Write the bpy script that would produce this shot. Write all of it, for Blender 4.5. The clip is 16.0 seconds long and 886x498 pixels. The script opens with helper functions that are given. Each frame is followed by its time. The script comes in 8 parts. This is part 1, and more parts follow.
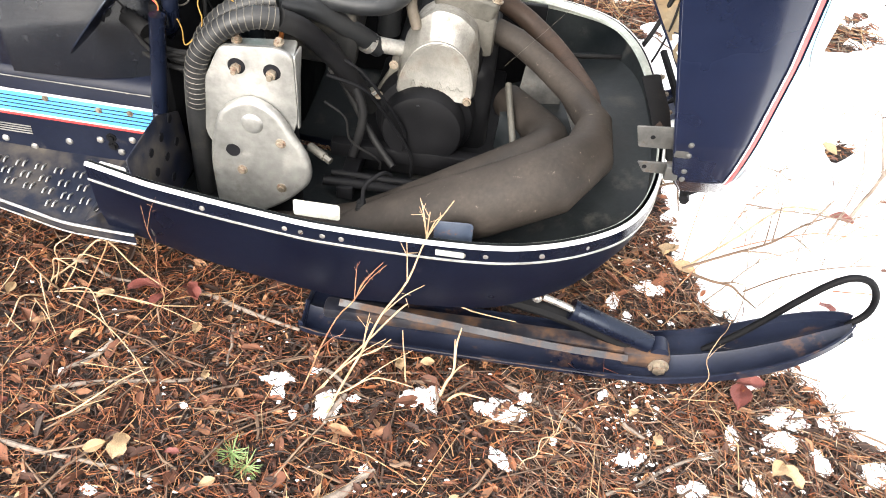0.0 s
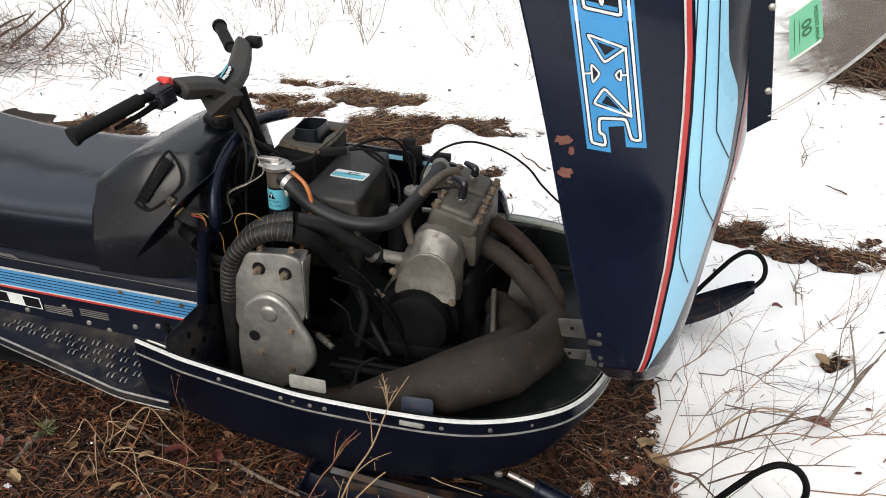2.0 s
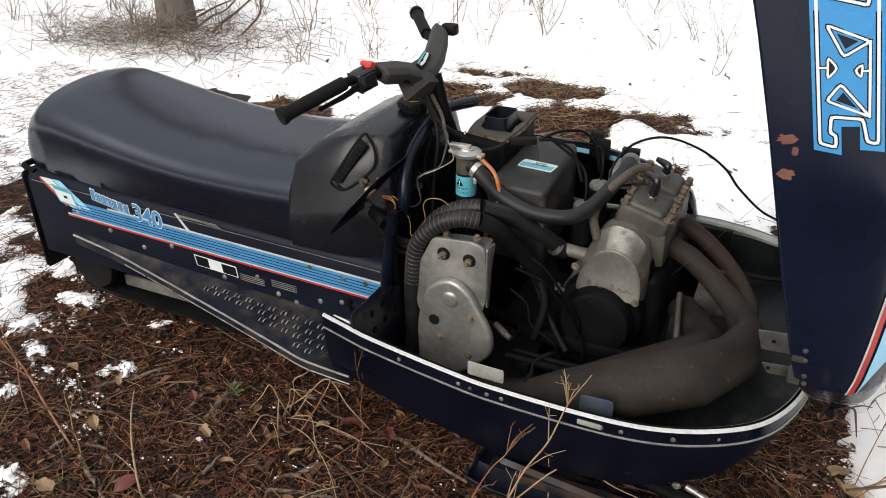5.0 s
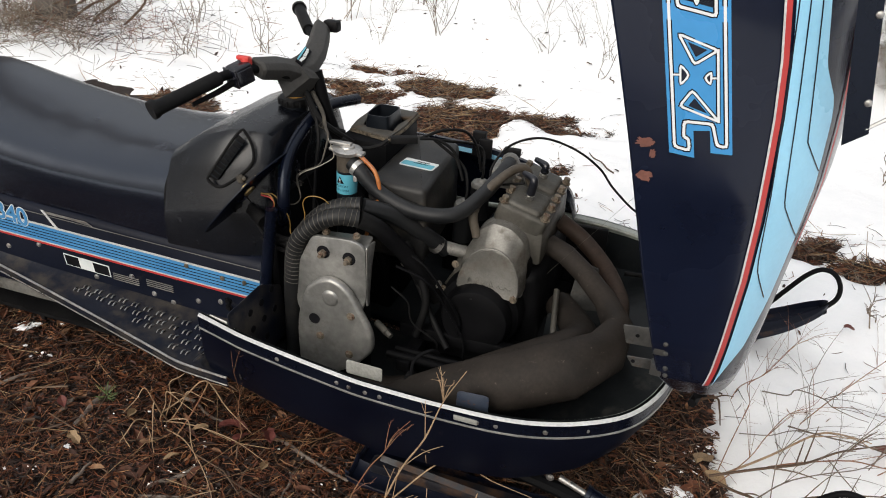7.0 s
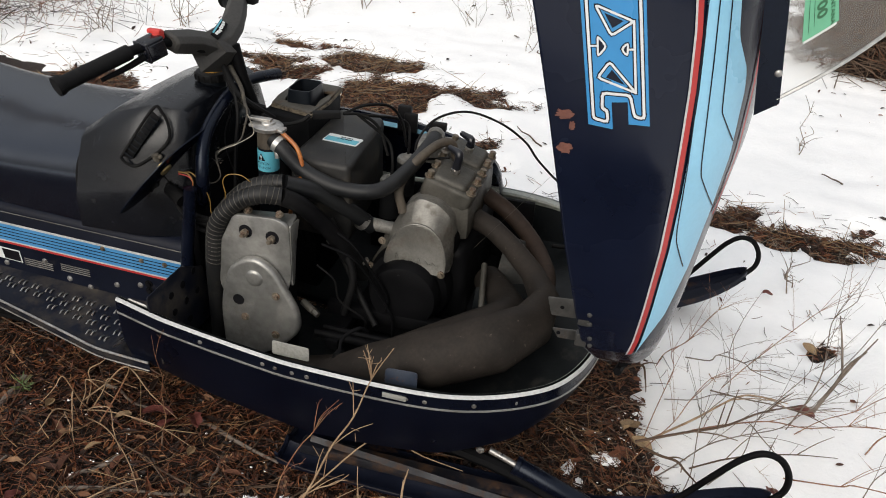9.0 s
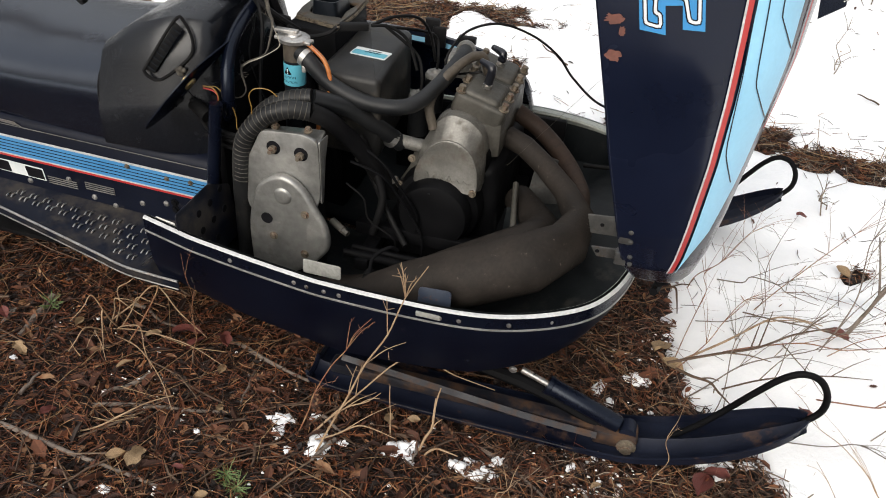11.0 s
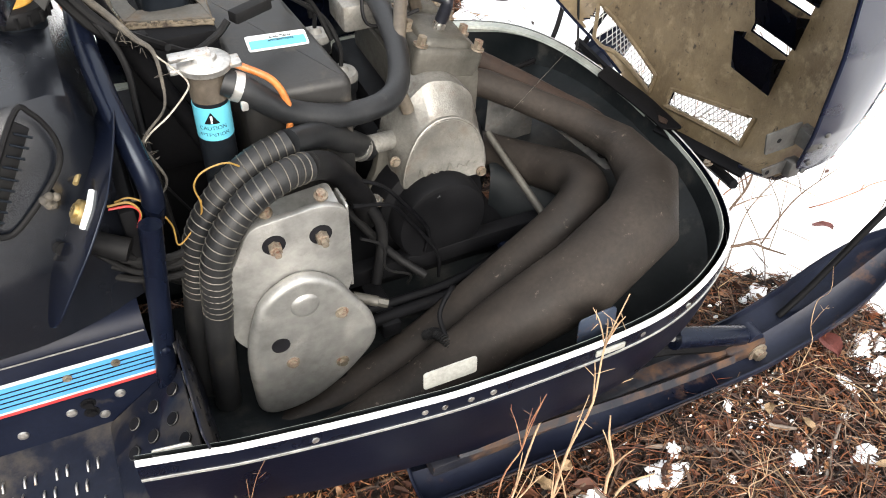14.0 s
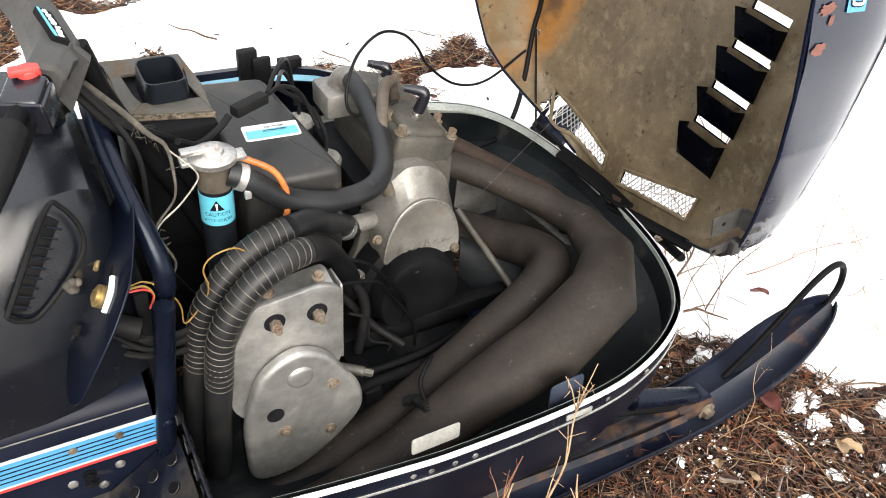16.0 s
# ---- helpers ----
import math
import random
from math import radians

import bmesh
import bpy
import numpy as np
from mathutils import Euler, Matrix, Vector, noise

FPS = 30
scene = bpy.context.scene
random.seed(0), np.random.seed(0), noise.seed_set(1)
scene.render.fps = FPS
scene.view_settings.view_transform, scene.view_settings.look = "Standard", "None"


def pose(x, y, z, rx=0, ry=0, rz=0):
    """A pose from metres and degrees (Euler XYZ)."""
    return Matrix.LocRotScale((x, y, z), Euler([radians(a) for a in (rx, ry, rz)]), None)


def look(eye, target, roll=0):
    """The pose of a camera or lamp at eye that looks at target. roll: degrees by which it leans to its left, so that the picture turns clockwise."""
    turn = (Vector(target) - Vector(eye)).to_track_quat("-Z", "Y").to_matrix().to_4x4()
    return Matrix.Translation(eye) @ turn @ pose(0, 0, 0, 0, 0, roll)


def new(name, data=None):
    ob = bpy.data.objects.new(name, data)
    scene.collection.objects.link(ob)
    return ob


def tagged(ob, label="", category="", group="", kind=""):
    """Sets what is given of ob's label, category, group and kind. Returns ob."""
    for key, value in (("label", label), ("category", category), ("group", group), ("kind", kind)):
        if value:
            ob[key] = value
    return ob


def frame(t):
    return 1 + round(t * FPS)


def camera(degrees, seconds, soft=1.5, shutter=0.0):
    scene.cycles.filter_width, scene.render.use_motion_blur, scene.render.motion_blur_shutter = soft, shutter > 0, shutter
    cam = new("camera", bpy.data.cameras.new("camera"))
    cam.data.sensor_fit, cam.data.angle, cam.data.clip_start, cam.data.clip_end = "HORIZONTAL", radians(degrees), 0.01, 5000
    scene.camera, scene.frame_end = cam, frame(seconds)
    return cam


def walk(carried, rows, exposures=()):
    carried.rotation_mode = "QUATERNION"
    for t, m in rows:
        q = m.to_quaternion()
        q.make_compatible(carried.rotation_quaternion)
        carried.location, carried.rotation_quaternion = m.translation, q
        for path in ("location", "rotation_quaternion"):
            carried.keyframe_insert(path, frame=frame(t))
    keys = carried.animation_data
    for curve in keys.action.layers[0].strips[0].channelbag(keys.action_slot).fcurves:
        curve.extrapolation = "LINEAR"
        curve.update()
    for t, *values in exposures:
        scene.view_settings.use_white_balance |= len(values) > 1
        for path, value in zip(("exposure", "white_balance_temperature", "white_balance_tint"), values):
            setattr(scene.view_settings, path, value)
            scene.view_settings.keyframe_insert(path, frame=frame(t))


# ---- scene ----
cam = camera(57.6, 16.0, soft=1.0)
METRES, EYE, TILT, LEAN, TURN = 2.2, 1.336, -44.0, -4.0, 7.0
ROWS = [
    (0.0, 0.0, 0.0, 0.0, -0.0, 0.0, -0.0),
    (0.5, 0.04, -0.0195, -0.0013, 2.5, 4.64, -0.05),
    (1.0, 0.1208, -0.0782, -0.0317, 6.2, 9.8, -1.98),
    (1.5, 0.1534, -0.114, -0.0468, 7.61, 12.25, -2.16),
    (2.0, 0.1437, -0.1231, -0.0482, 7.77, 15.62, -2.84),
    (2.5, 0.1283, -0.1197, -0.048, 12.16, 14.94, -5.33),
    (3.0, 0.1215, -0.1178, -0.0467, 14.89, 14.26, -7.0),
    (3.5, 0.1077, -0.1232, -0.0517, 18.02, 13.87, -9.21),
    (6.0, 0.1153, -0.1172, -0.0478, 14.86, 14.59, -10.21),
    (6.5, 0.1259, -0.1179, -0.0469, 11.64, 15.03, -8.57),
    (7.0, 0.1316, -0.1157, -0.0463, 10.51, 14.92, -7.67),
    (7.5, 0.1423, -0.1135, -0.0429, 8.58, 15.0, -6.46),
    (8.0, 0.1467, -0.1145, -0.0414, 6.2, 15.01, -5.37),
    (10.5, 0.1214, -0.0925, -0.0487, 6.99, 9.53, -5.32),
    (11.0, 0.1175, -0.0899, -0.0505, 7.19, 8.41, -5.57),
    (11.5, 0.0862, -0.0589, -0.0344, 5.63, 7.69, -5.13),
    (12.0, -0.0299, 0.0182, 0.0319, -1.83, 4.93, -0.43),
    (12.5, -0.0771, 0.1149, 0.1169, -6.53, 4.91, 4.24),
    (13.0, -0.1428, 0.184, 0.1552, -10.9, 1.61, 7.76),
    (13.5, -0.2271, 0.2038, 0.1714, -19.4, -4.93, 20.7),
    (14.0, -0.2567, 0.1715, 0.1564, -22.74, -5.91, 23.06),
    (14.5, -0.2817, 0.1469, 0.1572, -25.88, -7.18, 23.04),
    (15.0, -0.2932, 0.1435, 0.1705, -26.71, -8.0, 22.67),
    (15.5, -0.2917, 0.136, 0.1823, -27.39, -4.27, 23.15),
    (16.0, -0.295, 0.1356, 0.1883, -27.39, -4.0, 22.92),
]
EXPOSURES = [(0.0, 2.4), (0.5, 2.0), (1.0, 1.7), (1.5, 0.95), (2.0, 0.3), (2.5, 0.12), (3.5, 0.12), (6.0, 0.3), (7.0, 0.1), (8.0, -0.05), (10.5, 0.05), (11.0, 0.3), (11.5, 0.6), (12.0, 0.65), (12.5, 0.6), (13.0, 0.78), (13.5, 1.3), (14.0, 1.65), (14.5, 1.85), (15.0, 1.85), (15.5, 1.75), (16.0, 1.45)]
walk(cam, [(t, pose(0, 0, EYE, TILT, LEAN, TURN) @ pose(METRES * x, METRES * y, METRES * z, 90 + pitch, roll, yaw))
           for t, x, y, z, yaw, pitch, roll in ROWS], EXPOSURES)

# ---- overcast sky and a weak, wide sun ----
world = bpy.data.worlds.new("overcast")
scene.world = world
world.use_nodes = True
wn = world.node_tree
sky = wn.nodes.new("ShaderNodeTexSky")
sky.sky_type, sky.sun_disc = "NISHITA", False
sky.sun_elevation, sky.sun_rotation = radians(33), radians(191)
sky.air_density, sky.dust_density, sky.ozone_density = 1.0, 6.0, 0.6
wash = wn.nodes.new("ShaderNodeMixRGB")
wash.inputs["Fac"].default_value = 0.62
wash.inputs["Color2"].default_value = (9.0, 9.0, 9.0, 1)
wn.links.new(sky.outputs[0], wash.inputs["Color1"])
# an overcast sky over woods: brightest overhead, dim towards the horizon
rise = wn.nodes.new("ShaderNodeTexCoord")
split = wn.nodes.new("ShaderNodeSeparateXYZ")
wn.links.new(rise.outputs["Generated"], split.inputs[0])
grade = wn.nodes.new("ShaderNodeValToRGB")
mid = grade.color_ramp.elements.new(0.40)
for stop, lum in zip(grade.color_ramp.elements, (0.22, 0.80, 1.22)):
    stop.color = (lum, lum, lum, 1)
wn.links.new(split.outputs[2], grade.inputs["Fac"])
dome = wn.nodes.new("ShaderNodeMixRGB")
dome.blend_type = "MULTIPLY"
dome.inputs["Fac"].default_value = 1.0
wn.links.new(wash.outputs[0], dome.inputs["Color1"]), wn.links.new(grade.outputs[0], dome.inputs["Color2"])
wn.links.new(dome.outputs[0], wn.nodes["Background"].inputs["Color"])
wn.nodes["Background"].inputs["Strength"].default_value = 0.108
sun = new("sun", bpy.data.lights.new("sun", "SUN"))
sun.data.energy, sun.data.angle, sun.data.color = 2.0, radians(50), (1.0, 0.97, 0.92)
sun.matrix_world = look((-0.8, -4.0, 2.7), (0, 0, 0))


# ---- materials ----
def nodes_of(name):
    m = bpy.data.materials.new(name)
    m.use_nodes = True
    nt = m.node_tree
    return m, nt, nt.nodes["Principled BSDF"]


def coords(nt, scale):
    tc = nt.nodes.new("ShaderNodeTexCoord")
    mp = nt.nodes.new("ShaderNodeMapping")
    mp.inputs["Scale"].default_value = scale if isinstance(scale, tuple) else (scale,) * 3
    nt.links.new(tc.outputs["Object"], mp.inputs["Vector"])
    return mp.outputs[0]


def noise_tex(nt, scale, detail=4.0, rough=0.6, stretch=(1, 1, 1)):
    n = nt.nodes.new("ShaderNodeTexNoise")
    n.inputs["Scale"].default_value, n.inputs["Detail"].default_value, n.inputs["Roughness"].default_value = scale, detail, rough
    nt.links.new(coords(nt, stretch), n.inputs["Vector"])
    return n.outputs["Fac"]


def ramp(nt, fac, stops):
    r = nt.nodes.new("ShaderNodeValToRGB")
    el = r.color_ramp.elements
    while len(el) < len(stops):
        el.new(0.5)
    for e, (p, c) in zip(el, stops):
        e.position = p
        e.color = (*c, 1) if isinstance(c, tuple) else (c, c, c, 1)
    nt.links.new(fac, r.inputs["Fac"])
    return r.outputs["Color"]


def mix(nt, fac, a, b):
    m = nt.nodes.new("ShaderNodeMixRGB")
    for key, v in (("Fac", fac), ("Color1", a), ("Color2", b)):
        if isinstance(v, tuple):
            m.inputs[key].default_value = (*v, 1)
        elif isinstance(v, float):
            m.inputs[key].default_value = v
        else:
            nt.links.new(v, m.inputs[key])
    return m.outputs["Color"]


def mat(name, c1, c2, rough=0.5, metal=0.0, big=6.0, fine=90.0, bump=0.15, dirt=None, dirt_at=(0.56, 0.7), dirt_scale=9.0, coat=0.0,
        rough_var=0.15, bump_scale=None, stretch=(1, 1, 1), spec=0.5, grain=0.8):
    """Two-scale mottled colour, a coat of dirt or rust in patches, uneven gloss and fine relief."""
    m, nt, b = nodes_of(name)
    n1, n2 = noise_tex(nt, big, stretch=stretch), noise_tex(nt, fine, 3.0)
    col = mix(nt, ramp(nt, n1, [(0.32, 0.0), (0.68, 1.0)]), c1, c2)
    shade = ramp(nt, n2, [(0.25, 0.72), (0.75, 1.18)])
    mul = nt.nodes.new("ShaderNodeMixRGB")
    mul.blend_type = "MULTIPLY"
    mul.inputs["Fac"].default_value = grain
    nt.links.new(col, mul.inputs["Color1"]), nt.links.new(shade, mul.inputs["Color2"])
    col = mul.outputs["Color"]
    rv = ramp(nt, n1, [(0.3, max(0.02, rough - rough_var)), (0.7, min(1.0, rough + rough_var))])
    if dirt:
        fac = ramp(nt, noise_tex(nt, dirt_scale, 8.0, 0.7), [(dirt_at[0], 0.0), (dirt_at[1], 1.0)])
        col = mix(nt, fac, col, dirt)
        rv = mix(nt, fac, rv, (0.85, 0.85, 0.85))
        if metal:
            inv = nt.nodes.new("ShaderNodeMath")
            inv.operation = "MULTIPLY_ADD"
            nt.links.new(fac, inv.inputs[0])
            inv.inputs[1].default_value, inv.inputs[2].default_value = -metal, metal
            nt.links.new(inv.outputs[0], b.inputs["Metallic"])
    elif metal:
        b.inputs["Metallic"].default_value = metal
    nt.links.new(col, b.inputs["Base Color"]), nt.links.new(rv, b.inputs["Roughness"])
    b.inputs["Specular IOR Level"].default_value = spec
    if coat:
        b.inputs["Coat Weight"].default_value, b.inputs["Coat Roughness"].default_value = coat, 0.12
    if bump:
        bp = nt.nodes.new("ShaderNodeBump")
        bp.inputs["Strength"].default_value, bp.inputs["Distance"].default_value = bump, 0.002
        nt.links.new(noise_tex(nt, bump_scale or fine * 2, 5.0), bp.inputs["Height"])
        nt.links.new(bp.outputs[0], b.inputs["Normal"])
    return m


NAVY = mat("navy_paint", (0.0022, 0.0034, 0.0085), (0.004, 0.0058, 0.0135), 0.28, 0, 5, 160, 0.05, (0.06, 0.055, 0.05), (0.68, 0.9), 26, 0.0, 0.10, spec=0.28)
HOOD_NAVY = mat("weathered_navy_gelcoat", (0.0038, 0.0060, 0.016), (0.0065, 0.0100, 0.025), 0.28, 0, 3, 90, 0.03, (0.03, 0.035, 0.045), (0.72, 0.95), 9, 0.35, 0.08, spec=0.15, grain=0.15)
NAVY_PAN = mat("navy_plastic", (0.0019, 0.0027, 0.0075), (0.0038, 0.0050, 0.012), 0.38, 0, 4, 120, 0.10, (0.045, 0.04, 0.045), (0.66, 0.92), 18, 0.0, 0.12, spec=0.16)
PAN_IN = mat("black_pan_inside", (0.004, 0.0055, 0.0066), (0.013, 0.0155, 0.017), 0.55, 0, 7, 70, 0.15, (0.06, 0.058, 0.052), (0.54, 0.82), 11, spec=0.2)
RIMLIP = mat("pale_grey_edge", (0.20, 0.22, 0.20), (0.33, 0.35, 0.32), 0.5, 0, 12, 140, 0.05, (0.10, 0.09, 0.07), (0.58, 0.85), 30)
WHITE = mat("white_trim", (0.46, 0.47, 0.47), (0.60, 0.61, 0.61), 0.4, 0, 12, 140, 0.03, (0.20, 0.17, 0.14), (0.72, 0.90), 40)
TUNNELP = mat("scuffed_navy_tunnel_paint", (0.0026, 0.0040, 0.0105), (0.0050, 0.0072, 0.0165), 0.42, 0, 5, 160, 0.05, (0.05, 0.044, 0.036), (0.62, 0.9), 18, 0.0, 0.12, spec=0.16)
VINYL = mat("black_vinyl", (0.0024, 0.0036, 0.0085), (0.0042, 0.0058, 0.012), 0.20, 0, 3, 260, 0.03, (0.012, 0.012, 0.016), (0.62, 0.95), 7, 0, 0.04, 420, spec=1.0)
PLASTIC = mat("black_plastic", (0.0045, 0.006, 0.0085), (0.010, 0.012, 0.015), 0.34, 0, 5, 150, 0.09, (0.035, 0.033, 0.03), (0.6, 0.9), 16, 0, 0.1, 500, spec=0.26)
TANKP = mat("grained_tank_plastic", (0.0035, 0.0045, 0.007), (0.007, 0.008, 0.011), 0.25, 0, 5, 150, 0.12, (0.035, 0.035, 0.035), (0.64, 0.9), 30, 0, 0.06, 500, spec=0.45)
PADP = mat("dusty_grey_pad_plastic", (0.036, 0.035, 0.033), (0.055, 0.053, 0.050), 0.6, 0, 5, 150, 0.12, (0.075, 0.072, 0.068), (0.62, 0.92), 22, 0, 0.08, 500, spec=0.35)
SILENCER = mat("dusty_black_silencer_plastic", (0.010, 0.0105, 0.011), (0.022, 0.021, 0.020), 0.42, 0, 6, 150, 0.14, (0.115, 0.10, 0.078), (0.50, 0.86), 13, 0, 0.12, 500, spec=0.35)
GLOSSBLK = mat("glossy_black_housing", (0.005, 0.006, 0.010), (0.010, 0.011, 0.016), 0.24, 0, 8, 120, 0.06, (0.06, 0.055, 0.05), (0.64, 0.9), 26, spec=0.6)
RUBBER = mat("black_rubber", (0.005, 0.005, 0.006), (0.012, 0.012, 0.012), 0.55, 0, 8, 120, 0.12, (0.04, 0.038, 0.035), (0.62, 0.9), 22, spec=0.12)
HOSE = mat("grey_rubber_hose", (0.008, 0.0088, 0.010), (0.018, 0.0188, 0.020), 0.46, 0, 10, 150, 0.1, (0.07, 0.065, 0.06), (0.62, 0.9), 22, spec=0.35)
CORR = mat("corrugated_hose", (0.008, 0.0085, 0.0095), (0.017, 0.017, 0.017), 0.5, 0, 10, 150, 0.1, (0.08, 0.07, 0.055), (0.6, 0.9), 18, spec=0.3)
OLDHOSE = mat("aged_brown_hose", (0.05, 0.040, 0.030), (0.11, 0.092, 0.070), 0.65, 0, 14, 150, 0.2, (0.05, 0.04, 0.035), (0.6, 0.8), 30)
ALU = mat("cast_aluminium", (0.155, 0.150, 0.136), (0.28, 0.272, 0.250), 0.46, 0.6, 9, 170, 0.35, (0.075, 0.060, 0.042), (0.50, 0.72), 20, 0, 0.12)
ALU_POL = mat("worn_aluminium_sheet", (0.25, 0.25, 0.24), (0.38, 0.375, 0.355), 0.40, 0.7, 9, 60, 0.10, (0.085, 0.070, 0.052), (0.54, 0.88), 21, 0, 0.08)
ENGINE = mat("grimy_engine_casting", (0.046, 0.044, 0.037), (0.100, 0.095, 0.082), 0.5, 0.35, 16, 150, 0.3, (0.035, 0.029, 0.023), (0.45, 0.85), 22)
STEEL = mat("zinc_steel", (0.38, 0.37, 0.35), (0.55, 0.54, 0.52), 0.38, 0.9, 20, 160, 0.1, (0.20, 0.11, 0.05), (0.55, 0.72), 60)
WIREDULL = mat("dull_steel_wire", (0.065, 0.060, 0.050), (0.14, 0.13, 0.11), 0.5, 0.4, 60, 200, 0.1)
RUSTBOLT = mat("rusty_bolt", (0.16, 0.13, 0.095), (0.32, 0.28, 0.22), 0.5, 0.7, 40, 200, 0.3, (0.085, 0.034, 0.016), (0.5, 0.65), 80)
EXHAUST = mat("burnt_exhaust_steel", (0.014, 0.0115, 0.0098), (0.034, 0.028, 0.0236), 0.68, 0.05, 9, 120, 0.22, (0.15, 0.125, 0.10), (0.635, 0.73), 60, spec=0.2)
EXHAUST2 = mat("rusted_header", (0.024, 0.015, 0.011), (0.044, 0.028, 0.020), 0.7, 0.1, 9, 120, 0.2, (0.016, 0.013, 0.012), (0.5, 0.7), 18, spec=0.25)
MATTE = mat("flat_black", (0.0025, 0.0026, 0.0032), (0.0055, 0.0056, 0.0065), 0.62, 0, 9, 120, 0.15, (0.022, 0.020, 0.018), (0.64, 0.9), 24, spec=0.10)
RED = mat("red_vinyl", (0.40, 0.028, 0.028), (0.48, 0.045, 0.04), 0.4, 0, 8, 120, 0.03, grain=0.15)
REDKNOB = mat("red_plastic", (0.50, 0.03, 0.03), (0.62, 0.05, 0.04), 0.4, 0, 30, 120, 0.03, grain=0.15)
BLUE = mat("sky_blue_vinyl", (0.050, 0.215, 0.45), (0.068, 0.255, 0.50), 0.40, 0, 6, 120, 0.03, (0.22, 0.3, 0.36), (0.74, 0.95), 14, grain=0.15)
EMBLUE = mat("emblem_blue_vinyl", (0.035, 0.235, 0.53), (0.045, 0.27, 0.58), 0.3, 0, 4, 60, 0.02, grain=0.15)
EMWHITE = mat("emblem_white_vinyl", (0.66, 0.68, 0.69), (0.74, 0.76, 0.76), 0.35, 0, 4, 60, 0.02, grain=0.15)
PALE = mat("pale_blue_vinyl", (0.27, 0.58, 0.80), (0.33, 0.64, 0.84), 0.36, 0, 6, 120, 0.03, (0.3, 0.42, 0.48), (0.76, 0.95), 12, grain=0.15)
TEAL = mat("cyan_label", (0.085, 0.36, 0.47), (0.12, 0.42, 0.52), 0.45, 0, 14, 120, 0.03, (0.35, 0.42, 0.42), (0.6, 0.85), 30, grain=0.15)
LABEL = mat("white_label", (0.60, 0.64, 0.64), (0.72, 0.75, 0.74), 0.5, 0, 14, 120, 0.03, grain=0.15)
# print black, also used for discs that stand in for shade inside holes
INK_AND_HOLE = mat("black_ink_and_hole_shade", (0.005, 0.005, 0.006), (0.010, 0.010, 0.012), 0.7, 0, 14, 120, 0.0, spec=0.08)
NAVY_DUSTY = mat("dusty_navy_sheet", (0.004, 0.0055, 0.012), (0.008, 0.010, 0.018), 0.42, 0, 6, 120, 0.10, (0.080, 0.068, 0.052), (0.46, 0.80), 9, 0.0, 0.12, spec=0.2)
TAB = mat("chipped_navy_tab", (0.016, 0.024, 0.042), (0.030, 0.040, 0.062), 0.4, 0, 20, 140, 0.10, (0.13, 0.055, 0.025), (0.58, 0.68), 26, spec=0.5)
WORN = mat("worn_white_tab", (0.26, 0.26, 0.24), (0.40, 0.40, 0.37), 0.5, 0.2, 18, 140, 0.15, (0.10, 0.075, 0.05), (0.60, 0.80), 34)
GREENINK = mat("dark_green_ink", (0.03, 0.12, 0.06), (0.05, 0.16, 0.08), 0.6, 0, 14, 120, 0.0, grain=0.15)
GREEN = mat("green_sticker", (0.13, 0.42, 0.25), (0.17, 0.48, 0.30), 0.5, 0, 14, 120, 0.03, grain=0.15)
RUSTPAINT = mat("red_primer_scar", (0.12, 0.042, 0.030), (0.21, 0.085, 0.06), 0.7, 0, 30, 140, 0.3)
WIREMESH = mat("galvanised_mesh", (0.42, 0.42, 0.40), (0.55, 0.55, 0.53), 0.45, 0.7, 30, 160, 0.1)
ORANGE = mat("orange_fuel_line", (0.34, 0.10, 0.025), (0.46, 0.17, 0.045), 0.35, 0, 20, 120, 0.02)
YELLOWWIRE = mat("yellow_wire", (0.20, 0.115, 0.025), (0.30, 0.185, 0.045), 0.5, 0, 20, 120, 0.02)
TAPE = mat("frayed_grey_cloth_tape", (0.022, 0.020, 0.017), (0.10, 0.088, 0.070), 0.85, 0, 40, 160, 0.4, (0.05, 0.045, 0.04), (0.5, 0.7), 50)
CORD = mat("whitish_cotton_cord", (0.22, 0.20, 0.165), (0.38, 0.355, 0.30), 0.85, 0, 40, 160, 0.4, (0.12, 0.10, 0.08), (0.55, 0.75), 50)
AMBER = mat("amber_cap_label", (0.50, 0.24, 0.04), (0.62, 0.34, 0.06), 0.5, 0, 30, 120, 0.05)
BRASS = mat("brass", (0.45, 0.33, 0.14), (0.55, 0.42, 0.2), 0.4, 0.8, 20, 120, 0.1)
CATCH = mat("dull_catch_steel", (0.05, 0.05, 0.05), (0.11, 0.11, 0.105), 0.5, 0.5, 20, 120, 0.2, (0.05, 0.03, 0.02), (0.56, 0.7), 40)
FARALU = mat("running_gear_metal", (0.16, 0.16, 0.15), (0.26, 0.25, 0.23), 0.6, 0.3, 9, 90, 0.2, (0.06, 0.05, 0.04), (0.5, 0.7), 14)
SKI = mat("navy_ski_paint", (0.004, 0.0055, 0.013), (0.009, 0.012, 0.024), 0.40, 0.0, 7, 120, 0.12, (0.085, 0.046, 0.026), (0.55, 0.68), 8, 0.0, 0.14, spec=0.22)

SKI_RUST = mat("rusted_ski_saddle", (0.006, 0.007, 0.012), (0.016, 0.016, 0.020), 0.45, 0.0, 9, 120, 0.2, (0.075, 0.040, 0.022), (0.47, 0.64), 14, spec=0.3)

for m_ in (VINYL, PLASTIC, NAVY, NAVY_PAN):
    m_.node_tree.nodes["Principled BSDF"].inputs["Specular Tint"].default_value = (0.78, 0.87, 1.0, 1)

